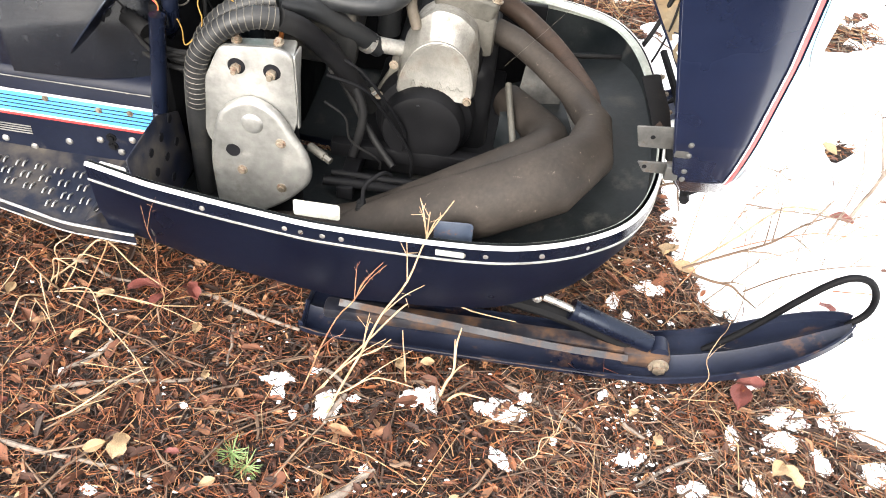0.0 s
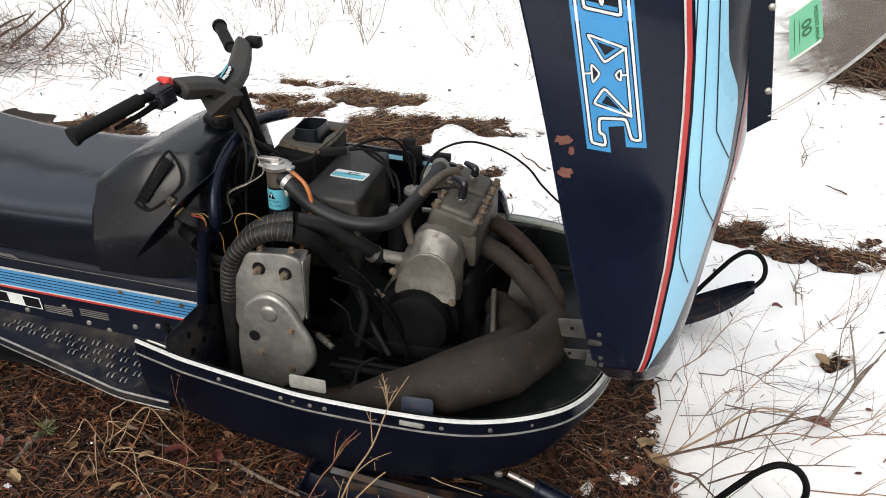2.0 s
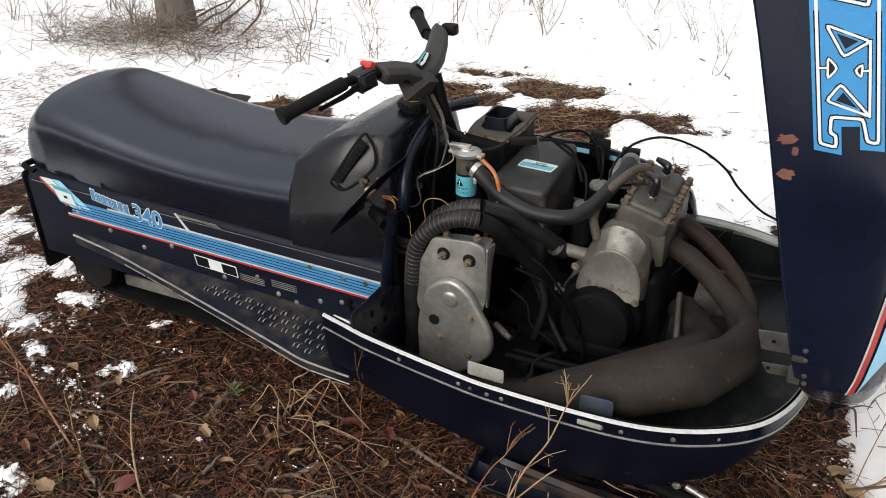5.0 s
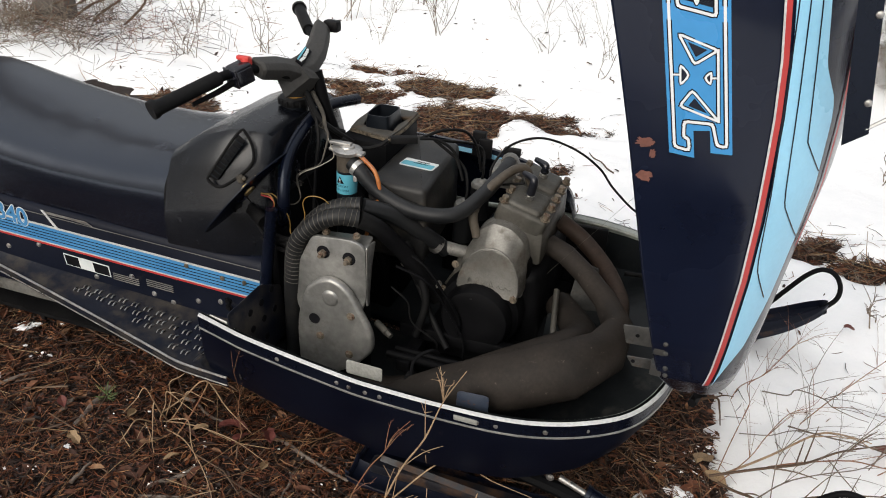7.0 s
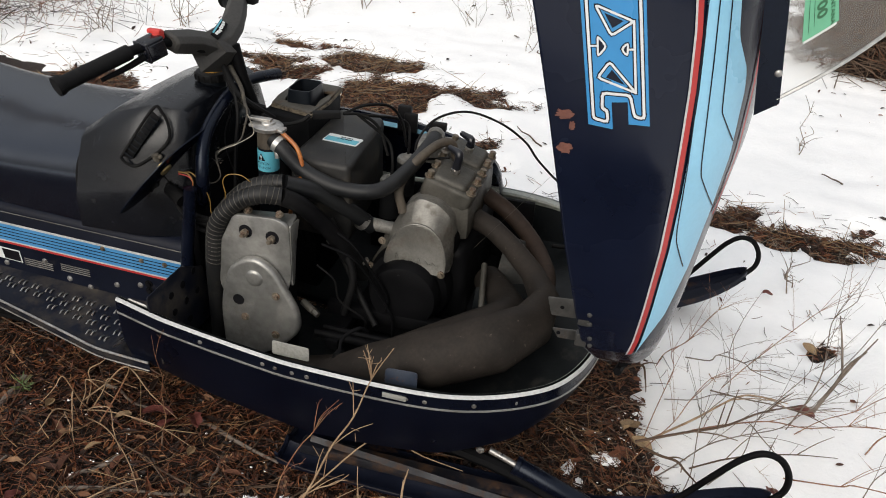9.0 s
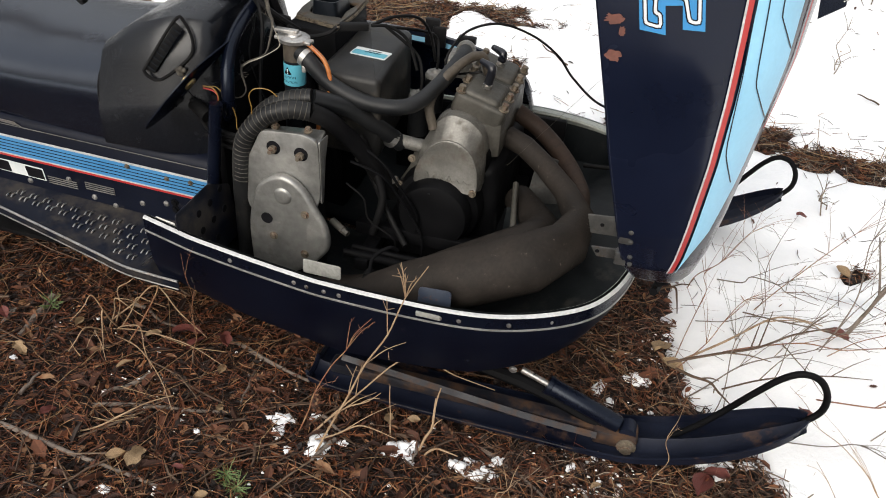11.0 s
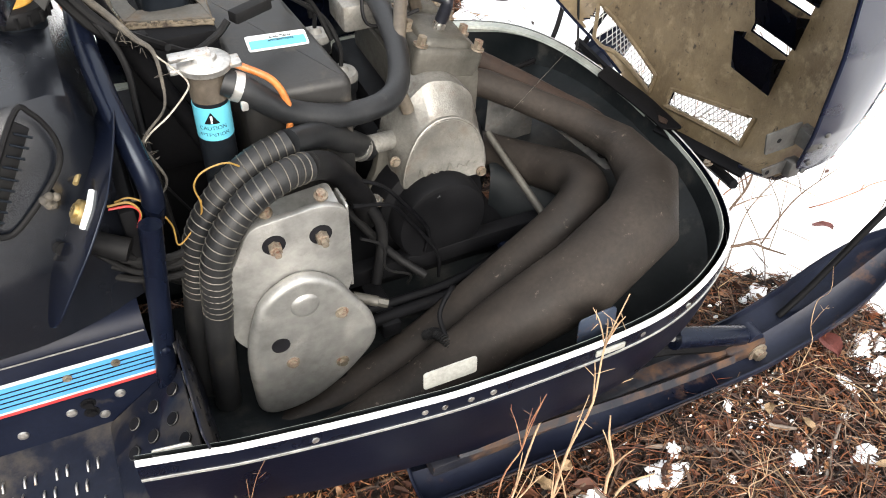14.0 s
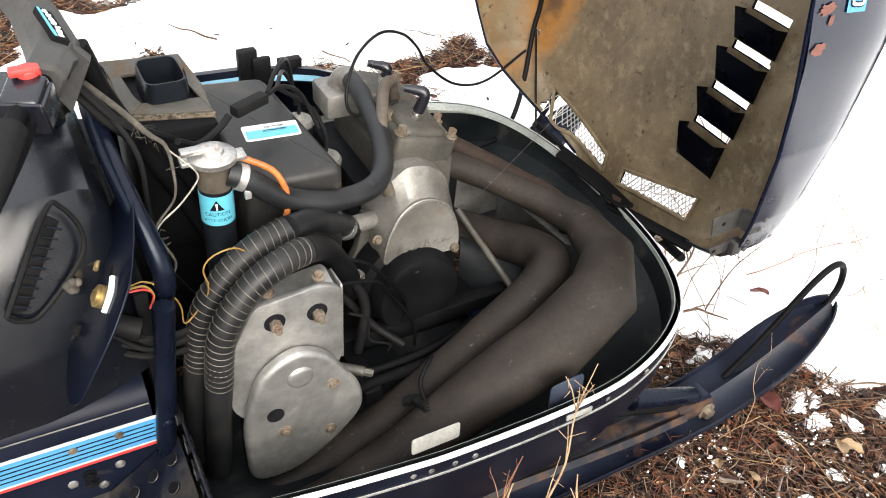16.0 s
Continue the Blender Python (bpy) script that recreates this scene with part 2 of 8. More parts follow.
SNOW, nt, b = nodes_of("old_snow")
nt.links.new(ramp(nt, noise_tex(nt, 9, 8.0, 0.7), [(0.3, (0.90, 0.91, 0.92)), (0.62, (0.95, 0.955, 0.96))]), b.inputs["Base Color"])
b.inputs["Roughness"].default_value = 0.75
bp = nt.nodes.new("ShaderNodeBump")
bp.inputs["Strength"].default_value, bp.inputs["Distance"].default_value = 0.35, 0.008
nt.links.new(noise_tex(nt, 40, 6.0, 0.65), bp.inputs["Height"])
nt.links.new(bp.outputs[0], b.inputs["Normal"])

SOIL, nt, b = nodes_of("needle_litter_soil")
n1 = noise_tex(nt, 60, 8.0, 0.75)
# lowest stops are darkened to carry the shade in gaps of the litter
col = ramp(nt, n1, [(0.28, (0.003, 0.002, 0.0015)), (0.45, (0.009, 0.0045, 0.003)), (0.6, (0.024, 0.008, 0.004)), (0.78, (0.07, 0.026, 0.012))])
col = mix(nt, ramp(nt, noise_tex(nt, 3.0, 4.0), [(0.4, 0.0), (0.7, 0.7)]), col, (0.024, 0.013, 0.008))
nt.links.new(col, b.inputs["Base Color"])
b.inputs["Roughness"].default_value = 0.9
bp = nt.nodes.new("ShaderNodeBump")
bp.inputs["Strength"].default_value, bp.inputs["Distance"].default_value = 1.0, 0.02
nt.links.new(noise_tex(nt, 55, 8.0, 0.75), bp.inputs["Height"])
nt.links.new(bp.outputs[0], b.inputs["Normal"])


def island_mat(name, stops, rough=0.8):
    m, nt, b = nodes_of(name)
    g = nt.nodes.new("ShaderNodeNewGeometry")
    base = ramp(nt, g.outputs["Random Per Island"], stops)
    nt.links.new(mix(nt, ramp(nt, noise_tex(nt, 70, 5.0), [(0.35, 0.0), (0.75, 0.6)]), base, (0.03, 0.018, 0.01)), b.inputs["Base Color"])
    b.inputs["Roughness"].default_value = rough
    return m


# near-black needles at the low end deepen the shade between the others
NEEDLE = island_mat("pine_needles", [(0.0, (0.004, 0.002, 0.0014)), (0.46, (0.020, 0.0066, 0.0038)), (0.68, (0.15, 0.040, 0.014)), (0.87, (0.29, 0.100, 0.034)), (1.0, (0.44, 0.25, 0.125))], 0.5)
REDSTEM = island_mat("fine_red_stems", [(0.0, (0.08, 0.022, 0.010)), (0.5, (0.21, 0.062, 0.024)), (1.0, (0.40, 0.20, 0.09))], 0.55)
STRAW = island_mat("dry_straw", [(0.0, (0.16, 0.085, 0.04)), (0.5, (0.32, 0.19, 0.09)), (1.0, (0.50, 0.36, 0.20))])
TWIG = island_mat("twig_bark", [(0.0, (0.06, 0.035, 0.022)), (0.5, (0.13, 0.08, 0.05)), (1.0, (0.22, 0.15, 0.10))])
BUSH = island_mat("bare_bush_bark", [(0.0, (0.10, 0.07, 0.05)), (0.5, (0.20, 0.15, 0.11)), (1.0, (0.34, 0.28, 0.22))])
PALENEEDLE = island_mat("pale_dry_needles", [(0.0, (0.045, 0.026, 0.019)), (0.4, (0.12, 0.066, 0.045)), (0.8, (0.27, 0.18, 0.125)), (1.0, (0.48, 0.39, 0.30))])
BRUSH = island_mat("grey_brown_brush", [(0.0, (0.14, 0.115, 0.09)), (0.5, (0.27, 0.23, 0.18)), (1.0, (0.42, 0.37, 0.30))])
CANE = mat("red_brown_cane", (0.16, 0.055, 0.03), (0.26, 0.12, 0.06), 0.6, 0, 30, 150, 0.2, (0.36, 0.25, 0.13), (0.5, 0.66), 24)
DRYCANE = mat("straw_coloured_cane", (0.26, 0.165, 0.092), (0.42, 0.30, 0.185), 0.7, 0, 24, 150, 0.2, (0.20, 0.10, 0.05), (0.56, 0.7), 30)
STICK = mat("grey_stick_bark", (0.13, 0.10, 0.08), (0.24, 0.20, 0.165), 0.85, 0, 20, 150, 0.5, (0.06, 0.04, 0.03), (0.5, 0.7), 30)
LEAF = mat("dry_tan_leaf", (0.19, 0.12, 0.06), (0.38, 0.27, 0.155), 0.7, 0, 30, 120, 0.3, (0.10, 0.045, 0.02), (0.56, 0.75), 40)
LEAFRED = mat("dark_red_leaf", (0.11, 0.028, 0.022), (0.17, 0.05, 0.04), 0.6, 0, 30, 120, 0.3, (0.05, 0.02, 0.015), (0.56, 0.75), 40)
SPRIG = mat("green_fir_needles", (0.10, 0.16, 0.05), (0.17, 0.23, 0.09), 0.6, 0, 30, 120, 0.1)
BARK = mat("grey_tree_bark", (0.10, 0.085, 0.075), (0.20, 0.17, 0.15), 0.9, 0, 6, 60, 0.8, (0.05, 0.04, 0.035), (0.5, 0.7), 10, stretch=(1, 1, 0.25))
CLEAR, nt, b = nodes_of("smoked_acrylic")
b.inputs["Base Color"].default_value = (0.86, 0.87, 0.85, 1)
b.inputs["Transmission Weight"].default_value, b.inputs["IOR"].default_value = 0.90, 1.08
nt.links.new(ramp(nt, noise_tex(nt, 30, 6.0), [(0.35, 0.06), (0.7, 0.26)]), b.inputs["Roughness"])

# inside of the hood: brown resin with a burnt orange streak down its far side
HOOD_IN, nt, b = nodes_of("oil_stained_fibreglass_streaked")
brown = mix(nt, ramp(nt, noise_tex(nt, 4.5, 6.0, 0.7), [(0.3, 0.0), (0.7, 1.0)]), (0.070, 0.048, 0.024), (0.215, 0.162, 0.092))
brown = mix(nt, ramp(nt, noise_tex(nt, 26, 6.0, 0.7), [(0.52, 0.0), (0.75, 0.85)]), brown, (0.30, 0.24, 0.15))
brown = mix(nt, ramp(nt, noise_tex(nt, 60, 4.0, 0.7), [(0.60, 0.0), (0.70, 0.9)]), brown, (0.020, 0.013, 0.007))
tc = nt.nodes.new("ShaderNodeTexCoord")
sep = nt.nodes.new("ShaderNodeSeparateXYZ")
nt.links.new(tc.outputs["Object"], sep.inputs[0])


def calc(nt, op, a, b):
    n = nt.nodes.new("ShaderNodeMath")
    n.operation = op
    for i, v in enumerate((a, b)):
        if isinstance(v, (int, float)):
            n.inputs[i].default_value = v
        else:
            nt.links.new(v, n.inputs[i])
    return n.outputs[0]


wob = calc(nt, "MULTIPLY", calc(nt, "SUBTRACT", noise_tex(nt, 9, 5.0), 0.5), 0.12)
dist = calc(nt, "ABSOLUTE", calc(nt, "ADD", calc(nt, "SUBTRACT", sep.outputs[1], 1.915), wob), 0)
width = calc(nt, "MULTIPLY", calc(nt, "SUBTRACT", sep.outputs[2], 0.42), 0.28)
edge = calc(nt, "SUBTRACT", width, dist)
brown = mix(nt, ramp(nt, calc(nt, "MULTIPLY", calc(nt, "ADD", edge, 0.02), 16.0), [(0.0, 0.0), (0.8, 1.0)]), brown, (0.30, 0.135, 0.028))
brown = mix(nt, ramp(nt, calc(nt, "MULTIPLY", calc(nt, "ADD", edge, -0.026), 30.0), [(0.0, 0.0), (0.8, 0.85)]), brown, (0.045, 0.028, 0.014))
rust = calc(nt, "MULTIPLY", calc(nt, "ADD", calc(nt, "SUBTRACT", 1.24, sep.outputs[1]), calc(nt, "MULTIPLY", calc(nt, "SUBTRACT", noise_tex(nt, 11, 6.0, 0.7), 0.5), 0.22)), 12.0)
brown = mix(nt, ramp(nt, rust, [(0.0, 0.0), (0.9, 0.85)]), brown, (0.052, 0.021, 0.010))
nt.links.new(brown, b.inputs["Base Color"])
b.inputs["Roughness"].default_value = 0.5
bp = nt.nodes.new("ShaderNodeBump")
bp.inputs["Strength"].default_value, bp.inputs["Distance"].default_value = 0.5, 0.004
nt.links.new(noise_tex(nt, 45, 6.0, 0.7), bp.inputs["Height"])
nt.links.new(bp.outputs[0], b.inputs["Normal"])

CHIP = island_mat("bark_chips", [(0.0, (0.015, 0.008, 0.006)), (0.40, (0.055, 0.018, 0.009)), (0.75, (0.15, 0.052, 0.023)), (1.0, (0.28, 0.16, 0.085))])
LIDP = mat("grimy_lid_plastic", (0.045, 0.043, 0.038), (0.085, 0.080, 0.070), 0.6, 0, 9, 150, 0.15, (0.085, 0.050, 0.022), (0.50, 0.70), 13, spec=0.3)
FOAM = mat("dirty_tan_foam_frame", (0.075, 0.060, 0.040), (0.20, 0.165, 0.115), 0.85, 0, 20, 160, 0.5, (0.025, 0.017, 0.012), (0.48, 0.62), 40)


# ---- building helpers ----
Y0 = 1.535                     # the machine's middle plane


def part(name, bm, material, parent, label="", smooth=True, angle=38):
    """Links a bmesh as one mesh object; under a thing or a part where parent is given."""
    me = bpy.data.meshes.new(name)
    bm.normal_update()
    bm.to_mesh(me)
    bm.free()
    me.materials.append(material)
    if smooth:
        me.shade_smooth()
        me.set_sharp_from_angle(angle=radians(angle))
    ob = new(name, me)
    if parent is not None:
        ob.parent = parent
        if parent.type == "EMPTY":
            ob.matrix_parent_inverse = Matrix.Translation(-parent.location)
    if label:
        ob["label"] = label
    return ob


def thing(name, at, label, category, group=""):
    e = new(name)
    e.empty_display_size = 0.1
    e.location = at
    return tagged(e, label, category, group)


def V(*a):
    return Vector(a)


def join(*bms):
    out = bmesh.new()
    for b in bms:
        me = bpy.data.meshes.new("tmp")
        b.to_mesh(me)
        b.free()
        out.from_mesh(me)
        bpy.data.meshes.remove(me)
    return out


def box(x0, x1, y0, y1, z0, z1, bevel=0.0, seg=2):
    bm = bmesh.new()
    bmesh.ops.create_cube(bm, size=1, matrix=Matrix.Translation(((x0 + x1) / 2, (y0 + y1) / 2, (z0 + z1) / 2)) @ Matrix.Diagonal((x1 - x0, y1 - y0, z1 - z0, 1)))
    if bevel:
        bmesh.ops.bevel(bm, geom=bm.edges[:], offset=bevel, segments=seg, profile=0.5, affect="EDGES")
    return bm


def moved(bm, m):
    bmesh.ops.transform(bm, matrix=m, verts=bm.verts[:])
    return bm


def cyl(p0, p1, r0, r1=None, seg=20, bevel=0.0):
    p0, p1 = Vector(p0), Vector(p1)
    d = p1 - p0
    bm = bmesh.new()
    m = Matrix.Translation((p0 + p1) / 2) @ d.to_track_quat("Z", "Y").to_matrix().to_4x4()
    bmesh.ops.create_cone(bm, cap_ends=True, segments=seg, radius1=r0, radius2=r0 if r1 is None else r1, depth=d.length, matrix=m)
    if bevel:
        rims = [e for e in bm.edges if any(len(f.verts) > 4 for f in e.link_faces)]
        bmesh.ops.bevel(bm, geom=rims, offset=bevel, segments=3, profile=0.5, affect="EDGES")
    return bm


def lathe(p0, axis, profile, seg=28):
    """A turned body: profile of (distance along the axis, radius) from p0."""
    q = Vector(axis).normalized().to_track_quat("Z", "Y").to_matrix()
    rings = []
    for h, r in profile:
        rings.append([Vector(p0) + q @ Vector((r * math.cos(2 * math.pi * i / seg), r * math.sin(2 * math.pi * i / seg), h)) for i in range(seg)])
    return loft(rings, closed=True, caps=True)


def smooth_path(pts, n=8):
    pts = [Vector(p) for p in pts]
    if len(pts) < 3:
        return [pts[0].lerp(pts[-1], i / n) for i in range(n + 1)]
    ext = [2 * pts[0] - pts[1]] + pts + [2 * pts[-1] - pts[-2]]
    out = []
    for i in range(1, len(ext) - 2):
        a, b, c, d = ext[i - 1:i + 3]
        for k in range(n):
            t = k / n
            out.append(0.5 * (2 * b + (c - a) * t + (2 * a - 5 * b + 4 * c - d) * t * t + (3 * b - a - 3 * c + d) * t ** 3))
    return out + [pts[-1]]


def frames_along(path):
    out, up = [], Vector((0, 0, 1))
    for i, p in enumerate(path):
        d = (path[min(i + 1, len(path) - 1)] - path[max(i - 1, 0)]).normalized()
        if abs(d.dot(up)) > 0.98:
            up = Vector((1, 0, 0)) if abs(d.x) < 0.9 else Vector((0, 1, 0))
        s = d.cross(up).normalized()
        up = s.cross(d).normalized()
        out.append((p, s, up, d))
    return out


def tube(pts, r, seg=12, n=8, caps=True, flat=1.0):
    """A tube along a smooth path; r is a radius or radii spread along the path."""
    path = smooth_path(pts, n)
    rs = r if isinstance(r, (list, tuple)) else [r]
    rings = []
    for i, (p, s, u, d) in enumerate(frames_along(path)):
        f = i / (len(path) - 1) * (len(rs) - 1)
        k = min(int(f), len(rs) - 2) if len(rs) > 1 else 0
        rad = rs[0] if len(rs) == 1 else rs[k] + (rs[k + 1] - rs[k]) * (f - k)
        rings.append([p + s * (rad * math.cos(2 * math.pi * j / seg)) + u * (rad * flat * math.sin(2 * math.pi * j / seg)) for j in range(seg)])
    return loft(rings, closed=True, caps=caps)


def coil(pts, r, wire=0.0011, pitch=0.012, seg=5):
    """A wire wound round a path."""
    path = smooth_path(pts, 30)
    fr, run, hel = frames_along(path), 0.0, []
    for i, (p, s, u, d) in enumerate(fr):
        if i:
            a0, step = run, (p - fr[i - 1][0]).length
            for k in range(6):
                t = k / 6
                w = 2 * math.pi * (a0 + step * t) / pitch
                q, s2, u2 = fr[i - 1][0].lerp(p, t), fr[i - 1][1].lerp(s, t), fr[i - 1][2].lerp(u, t)
                hel.append(q + (s2 * math.cos(w) + u2 * math.sin(w)) * r)
            run += step
    rings = [[p + s * (wire * math.cos(2 * math.pi * j / seg)) + u * (wire * math.sin(2 * math.pi * j / seg)) for j in range(seg)] for p, s, u, d in frames_along(hel)]
    return loft(rings, closed=True, caps=True)


def loft(rings, closed=False, caps=False):
    bm = bmesh.new()
    rows = [[bm.verts.new(p) for p in ring] for ring in rings]
    n = len(rows[0])
    for a, b in zip(rows, rows[1:]):
        for j in range(n if closed else n - 1):
            k = (j + 1) % n
            bm.faces.new((a[j], a[k], b[k], b[j]))
    if caps:
        bm.faces.new(rows[0][::-1]), bm.faces.new(rows[-1])
    bmesh.ops.recalc_face_normals(bm, faces=bm.faces[:])
    return bm


def plate(outline, origin, u, v, thick, bevel=0.0, seg=2):
    """A flat plate: a 2D outline in the axes u, v from origin, thickened along u x v."""
    u, v = Vector(u).normalized(), Vector(v).normalized()
    w = u.cross(v).normalized()
    bm = bmesh.new()
    base = [bm.verts.new(Vector(origin) + u * a + v * b) for a, b in outline]
    f = bm.faces.new(base)
    ext = bmesh.ops.extrude_face_region(bm, geom=[f])
    bmesh.ops.translate(bm, vec=w * thick, verts=[g for g in ext["geom"] if isinstance(g, bmesh.types.BMVert)])
    bmesh.ops.recalc_face_normals(bm, faces=bm.faces[:])
    if bevel:
        edge = [e for e in bm.edges if any(len(g.verts) == len(outline) for g in e.link_faces)]
        bmesh.ops.bevel(bm, geom=edge, offset=bevel, segments=seg, profile=0.5, affect="EDGES")
    return bm


def rounded(pts, r, n=4):
    """Rounds the corners of a 2D outline."""
    out, m = [], len(pts)
    for i in range(m):
        p, a, b = Vector(pts[i]), Vector(pts[i - 1]), Vector(pts[(i + 1) % m])
        ra = min(r, (a - p).length * 0.48, (b - p).length * 0.48)
        s, e = p + (a - p).normalized() * ra, p + (b - p).normalized() * ra
        for k in range(n + 1):
            t = k / n
            out.append(tuple(s * (1 - t) ** 2 + p * 2 * t * (1 - t) + e * t * t))
    return out


def bolt(at, axis, r=0.007, h=0.007, washer=True):
    at, axis = Vector(at), Vector(axis).normalized()
    b = cyl(at, at + axis * h, r, r, 6)
    return join(cyl(at - axis * 0.002, at + axis * 0.0015, r * 1.55, seg=14), b) if washer else b


def interp(x, xs, ys):
    return float(np.interp(x, xs, ys))


# ---- ground and snow ----
def soil_height(x, y):
    return 0.012 * noise.noise((x * 1.7, y * 1.7, 0.3)) + 0.006 * noise.noise((x * 9, y * 9, 1.3)) - 0.02


BARE = [(-0.95, 3.60, 0.24, 0.26), (-1.22, 4.08, 0.24, 0.16), (-0.67, 3.74, 0.07, 0.10), (-0.41, 3.77, 0.17, 0.07), (-1.65, 4.22, 0.14, 0.09), (-1.64, 3.83, 0.20, 0.10),
        (1.02, 2.80, 0.32, 0.10), (0.42, 2.75, 0.14, 0.09), (-0.55, 3.1, 0.18, 0.1), (0.98, 1.98, 0.05, 0.04), (-2.6, 3.2, 0.4, 0.2), (-2.3, 2.6, 0.5, 0.2)]


def snow_cover(x, y):
    """Positive where snow lies, in metres or so from its edge."""
    right = x - interp(y, (-6.0, -0.4, 0.3, 0.9, 1.02, 1.2, 1.35, 1.7, 2.0), (2.3, 1.7, 1.5, 1.02, 0.81, 0.68, 0.52, 0.46, 0.40))
    far = y - 2.02 - 0.3 * max(0.0, min(1.0, (-0.9 - x)))
    rear = min((-1.95 - x) * 0.10 - 0.03, 0.03) if y < 2.3 else (-1.95 - x) * 0.3
    rear -= 0.5 * max(0.0, 0.55 - y)
    s = max(right, far, rear, -6.0 - y)
    s = min(s, 0.5)
    wx, wy = 0.22 * noise.noise((x * 3.1, y * 3.1, 11.0)), 0.16 * noise.noise((x * 3.1, y * 3.1, 17.0))
    for bx, by, rx, ry in BARE:
        d = math.sqrt(((x + wx - bx) / rx) ** 2 + ((y + wy - by) / ry) ** 2)
        s = min(s, (d - 1.0) * min(rx, ry) * 1.3 + 0.17 * noise.noise((x * 6.0, y * 8.0, 21.0)) + 0.08 * noise.noise((x * 17, y * 21, 25.0)))
    return s + 0.085 * noise.noise((x * 2.6, y * 2.6, 4.0)) + 0.05 * noise.noise((x * 8, y * 8, 7.0)) + 0.03 * noise.noise((x * 23, y * 23, 2.0))


def axis_steps(lo, hi, fine, mid=0.16):
    a = list(np.arange(lo, hi, fine))
    for sgn, start in ((1, hi), (-1, lo)):
        v, st = start, fine * 1.5
        while abs(v) < 400:
            a.append(v)
            st *= 1.22
            v += sgn * st
    return sorted(set(round(float(t), 4) for t in a))


def sheet(xs, ys, height):
    verts = [(x, y, height(x, y)) for y in ys for x in xs]
    n = len(xs)
    faces = [(j * n + i, j * n + i + 1, (j + 1) * n + i + 1, (j + 1) * n + i) for j in range(len(ys) - 1) for i in range(n - 1)]
    me = bpy.data.meshes.new("sheet")
    me.from_pydata(verts, [], faces)
    me.shade_smooth()
    return me


me = sheet(axis_steps(-2.6, 1.6, 0.04), axis_steps(-1.0, 3.2, 0.04), soil_height)
me.materials.append(SOIL)
ground = tagged(new("ground", me), "brown forest soil covered with pine needle litter", "ground", kind="structure")


def snow_height(x, y):
    s = snow_cover(x, y)
    top = 0.05 * (1 - math.exp(-max(s, 0) * 9)) + min(s, 0) * 0.9
    far = math.hypot(x, y - 1)
    lumps = 0.010 * noise.noise((x * 5, y * 5, 9.0)) + 0.02 * noise.noise((x * 1.1, y * 1.1, 3.0))
    swell = 0.12 * max(0.0, far - 4) ** 0.5 * (0.4 + noise.noise((x * 0.25, y * 0.25, 5.0)))
    return soil_height(x, y) + max(top, -0.06) + (lumps if s > 0 else lumps * 0.3) + swell


me = sheet(axis_steps(-4.4, 1.7, 0.035), axis_steps(0.3, 4.8, 0.035), snow_height)
me.materials.append(SNOW)
snow = tagged(new("snow", me), "patchy old white snow with melted bare edges", "snow", kind="structure")


# ---- the snowmobile ----
sled = thing("snowmobile", (-0.6, Y0, 0.0), "navy blue vintage snowmobile with its hood tilted open", "snowmobile")

# belly pan
RX = (-0.72, -0.44, -0.2, 0.0, 0.12, 0.22, 0.285, 0.33, 0.355, 0.364)
RW = (0.458, 0.488, 0.503, 0.502, 0.480, 0.435, 0.378, 0.285, 0.16, 0.0)


def rim_z(x):
    return interp(x, (-0.72, -0.6, -0.3, 0.1, 0.36), (0.392, 0.372, 0.353, 0.358, 0.366))


def pan_floor(x):
    return interp(x, (-0.72, -0.5, -0.25, 0.05, 0.2, 0.3, 0.37), (0.20, 0.155, 0.125, 0.155, 0.20, 0.26, 0.31))


def rim_path(n=10):
    half = smooth_path([(x, -w, 0) for x, w in zip(RX, RW)], n)
    return [(p.x, p.y) for p in half] + [(p.x, -p.y) for p in half[-2::-1]]


def pan_rings(levels):
    """Rows along the rim outline; each level gives inset towards the middle and a share of the depth."""
    path, rows = rim_path(), []
    for inset, depth in levels:
        row = []
        for x, w in path:
            k = 1 - inset / 0.5
            xx = x if x < 0.0 else x * k
            z = rim_z(x)
            row.append(V(xx, Y0 + w * k, z + (pan_floor(x) - z) * depth if depth > 0 else z - depth))
        rows.append(row)
    return rows


pan = part("belly_pan", loft(pan_rings([(0.0, 0.0), (0.0, 0.17), (-0.004, 0.18), (0.002, 0.6), (0.02, 0.88), (0.06, 1.0), (0.3, 1.06), (0.47, 1.07)])), NAVY_PAN, sled, "navy plastic belly pan with scuffed sides")
part("pan_interior", loft(pan_rings([(0.012, -0.001), (0.014, 0.3), (0.02, 0.75), (0.06, 0.9), (0.3, 0.95), (0.48, 0.95)])), PAN_IN, pan, "black inside of the pan")


def rim_strip(z_hi, z_lo, out_hi, out_lo, thick=0.003):
    rows = pan_rings([(0, 0)])[0]
    path = []
    for i, p in enumerate(rows):
        a, b = rows[max(i - 1, 0)], rows[min(i + 1, len(rows) - 1)]
        nrm = V((b - a).y, -(b - a).x, 0).normalized()
        if nrm.dot(V(p.x + 0.2, p.y - Y0, 0)) < 0:
            nrm = -nrm
        path.append((p, nrm))
    r1 = [p + n * out_hi + V(0, 0, z_hi) for p, n in path]
    r2 = [p + n * out_lo + V(0, 0, z_lo) for p, n in path]
    r3 = [p + n * (out_lo - thick) + V(0, 0, z_lo) for p, n in path]
    r0 = [p + n * (out_hi - 0.0045) + V(0, 0, z_hi + 0.001) for p, n in path]
    return loft([r0, r1, r2, r3])


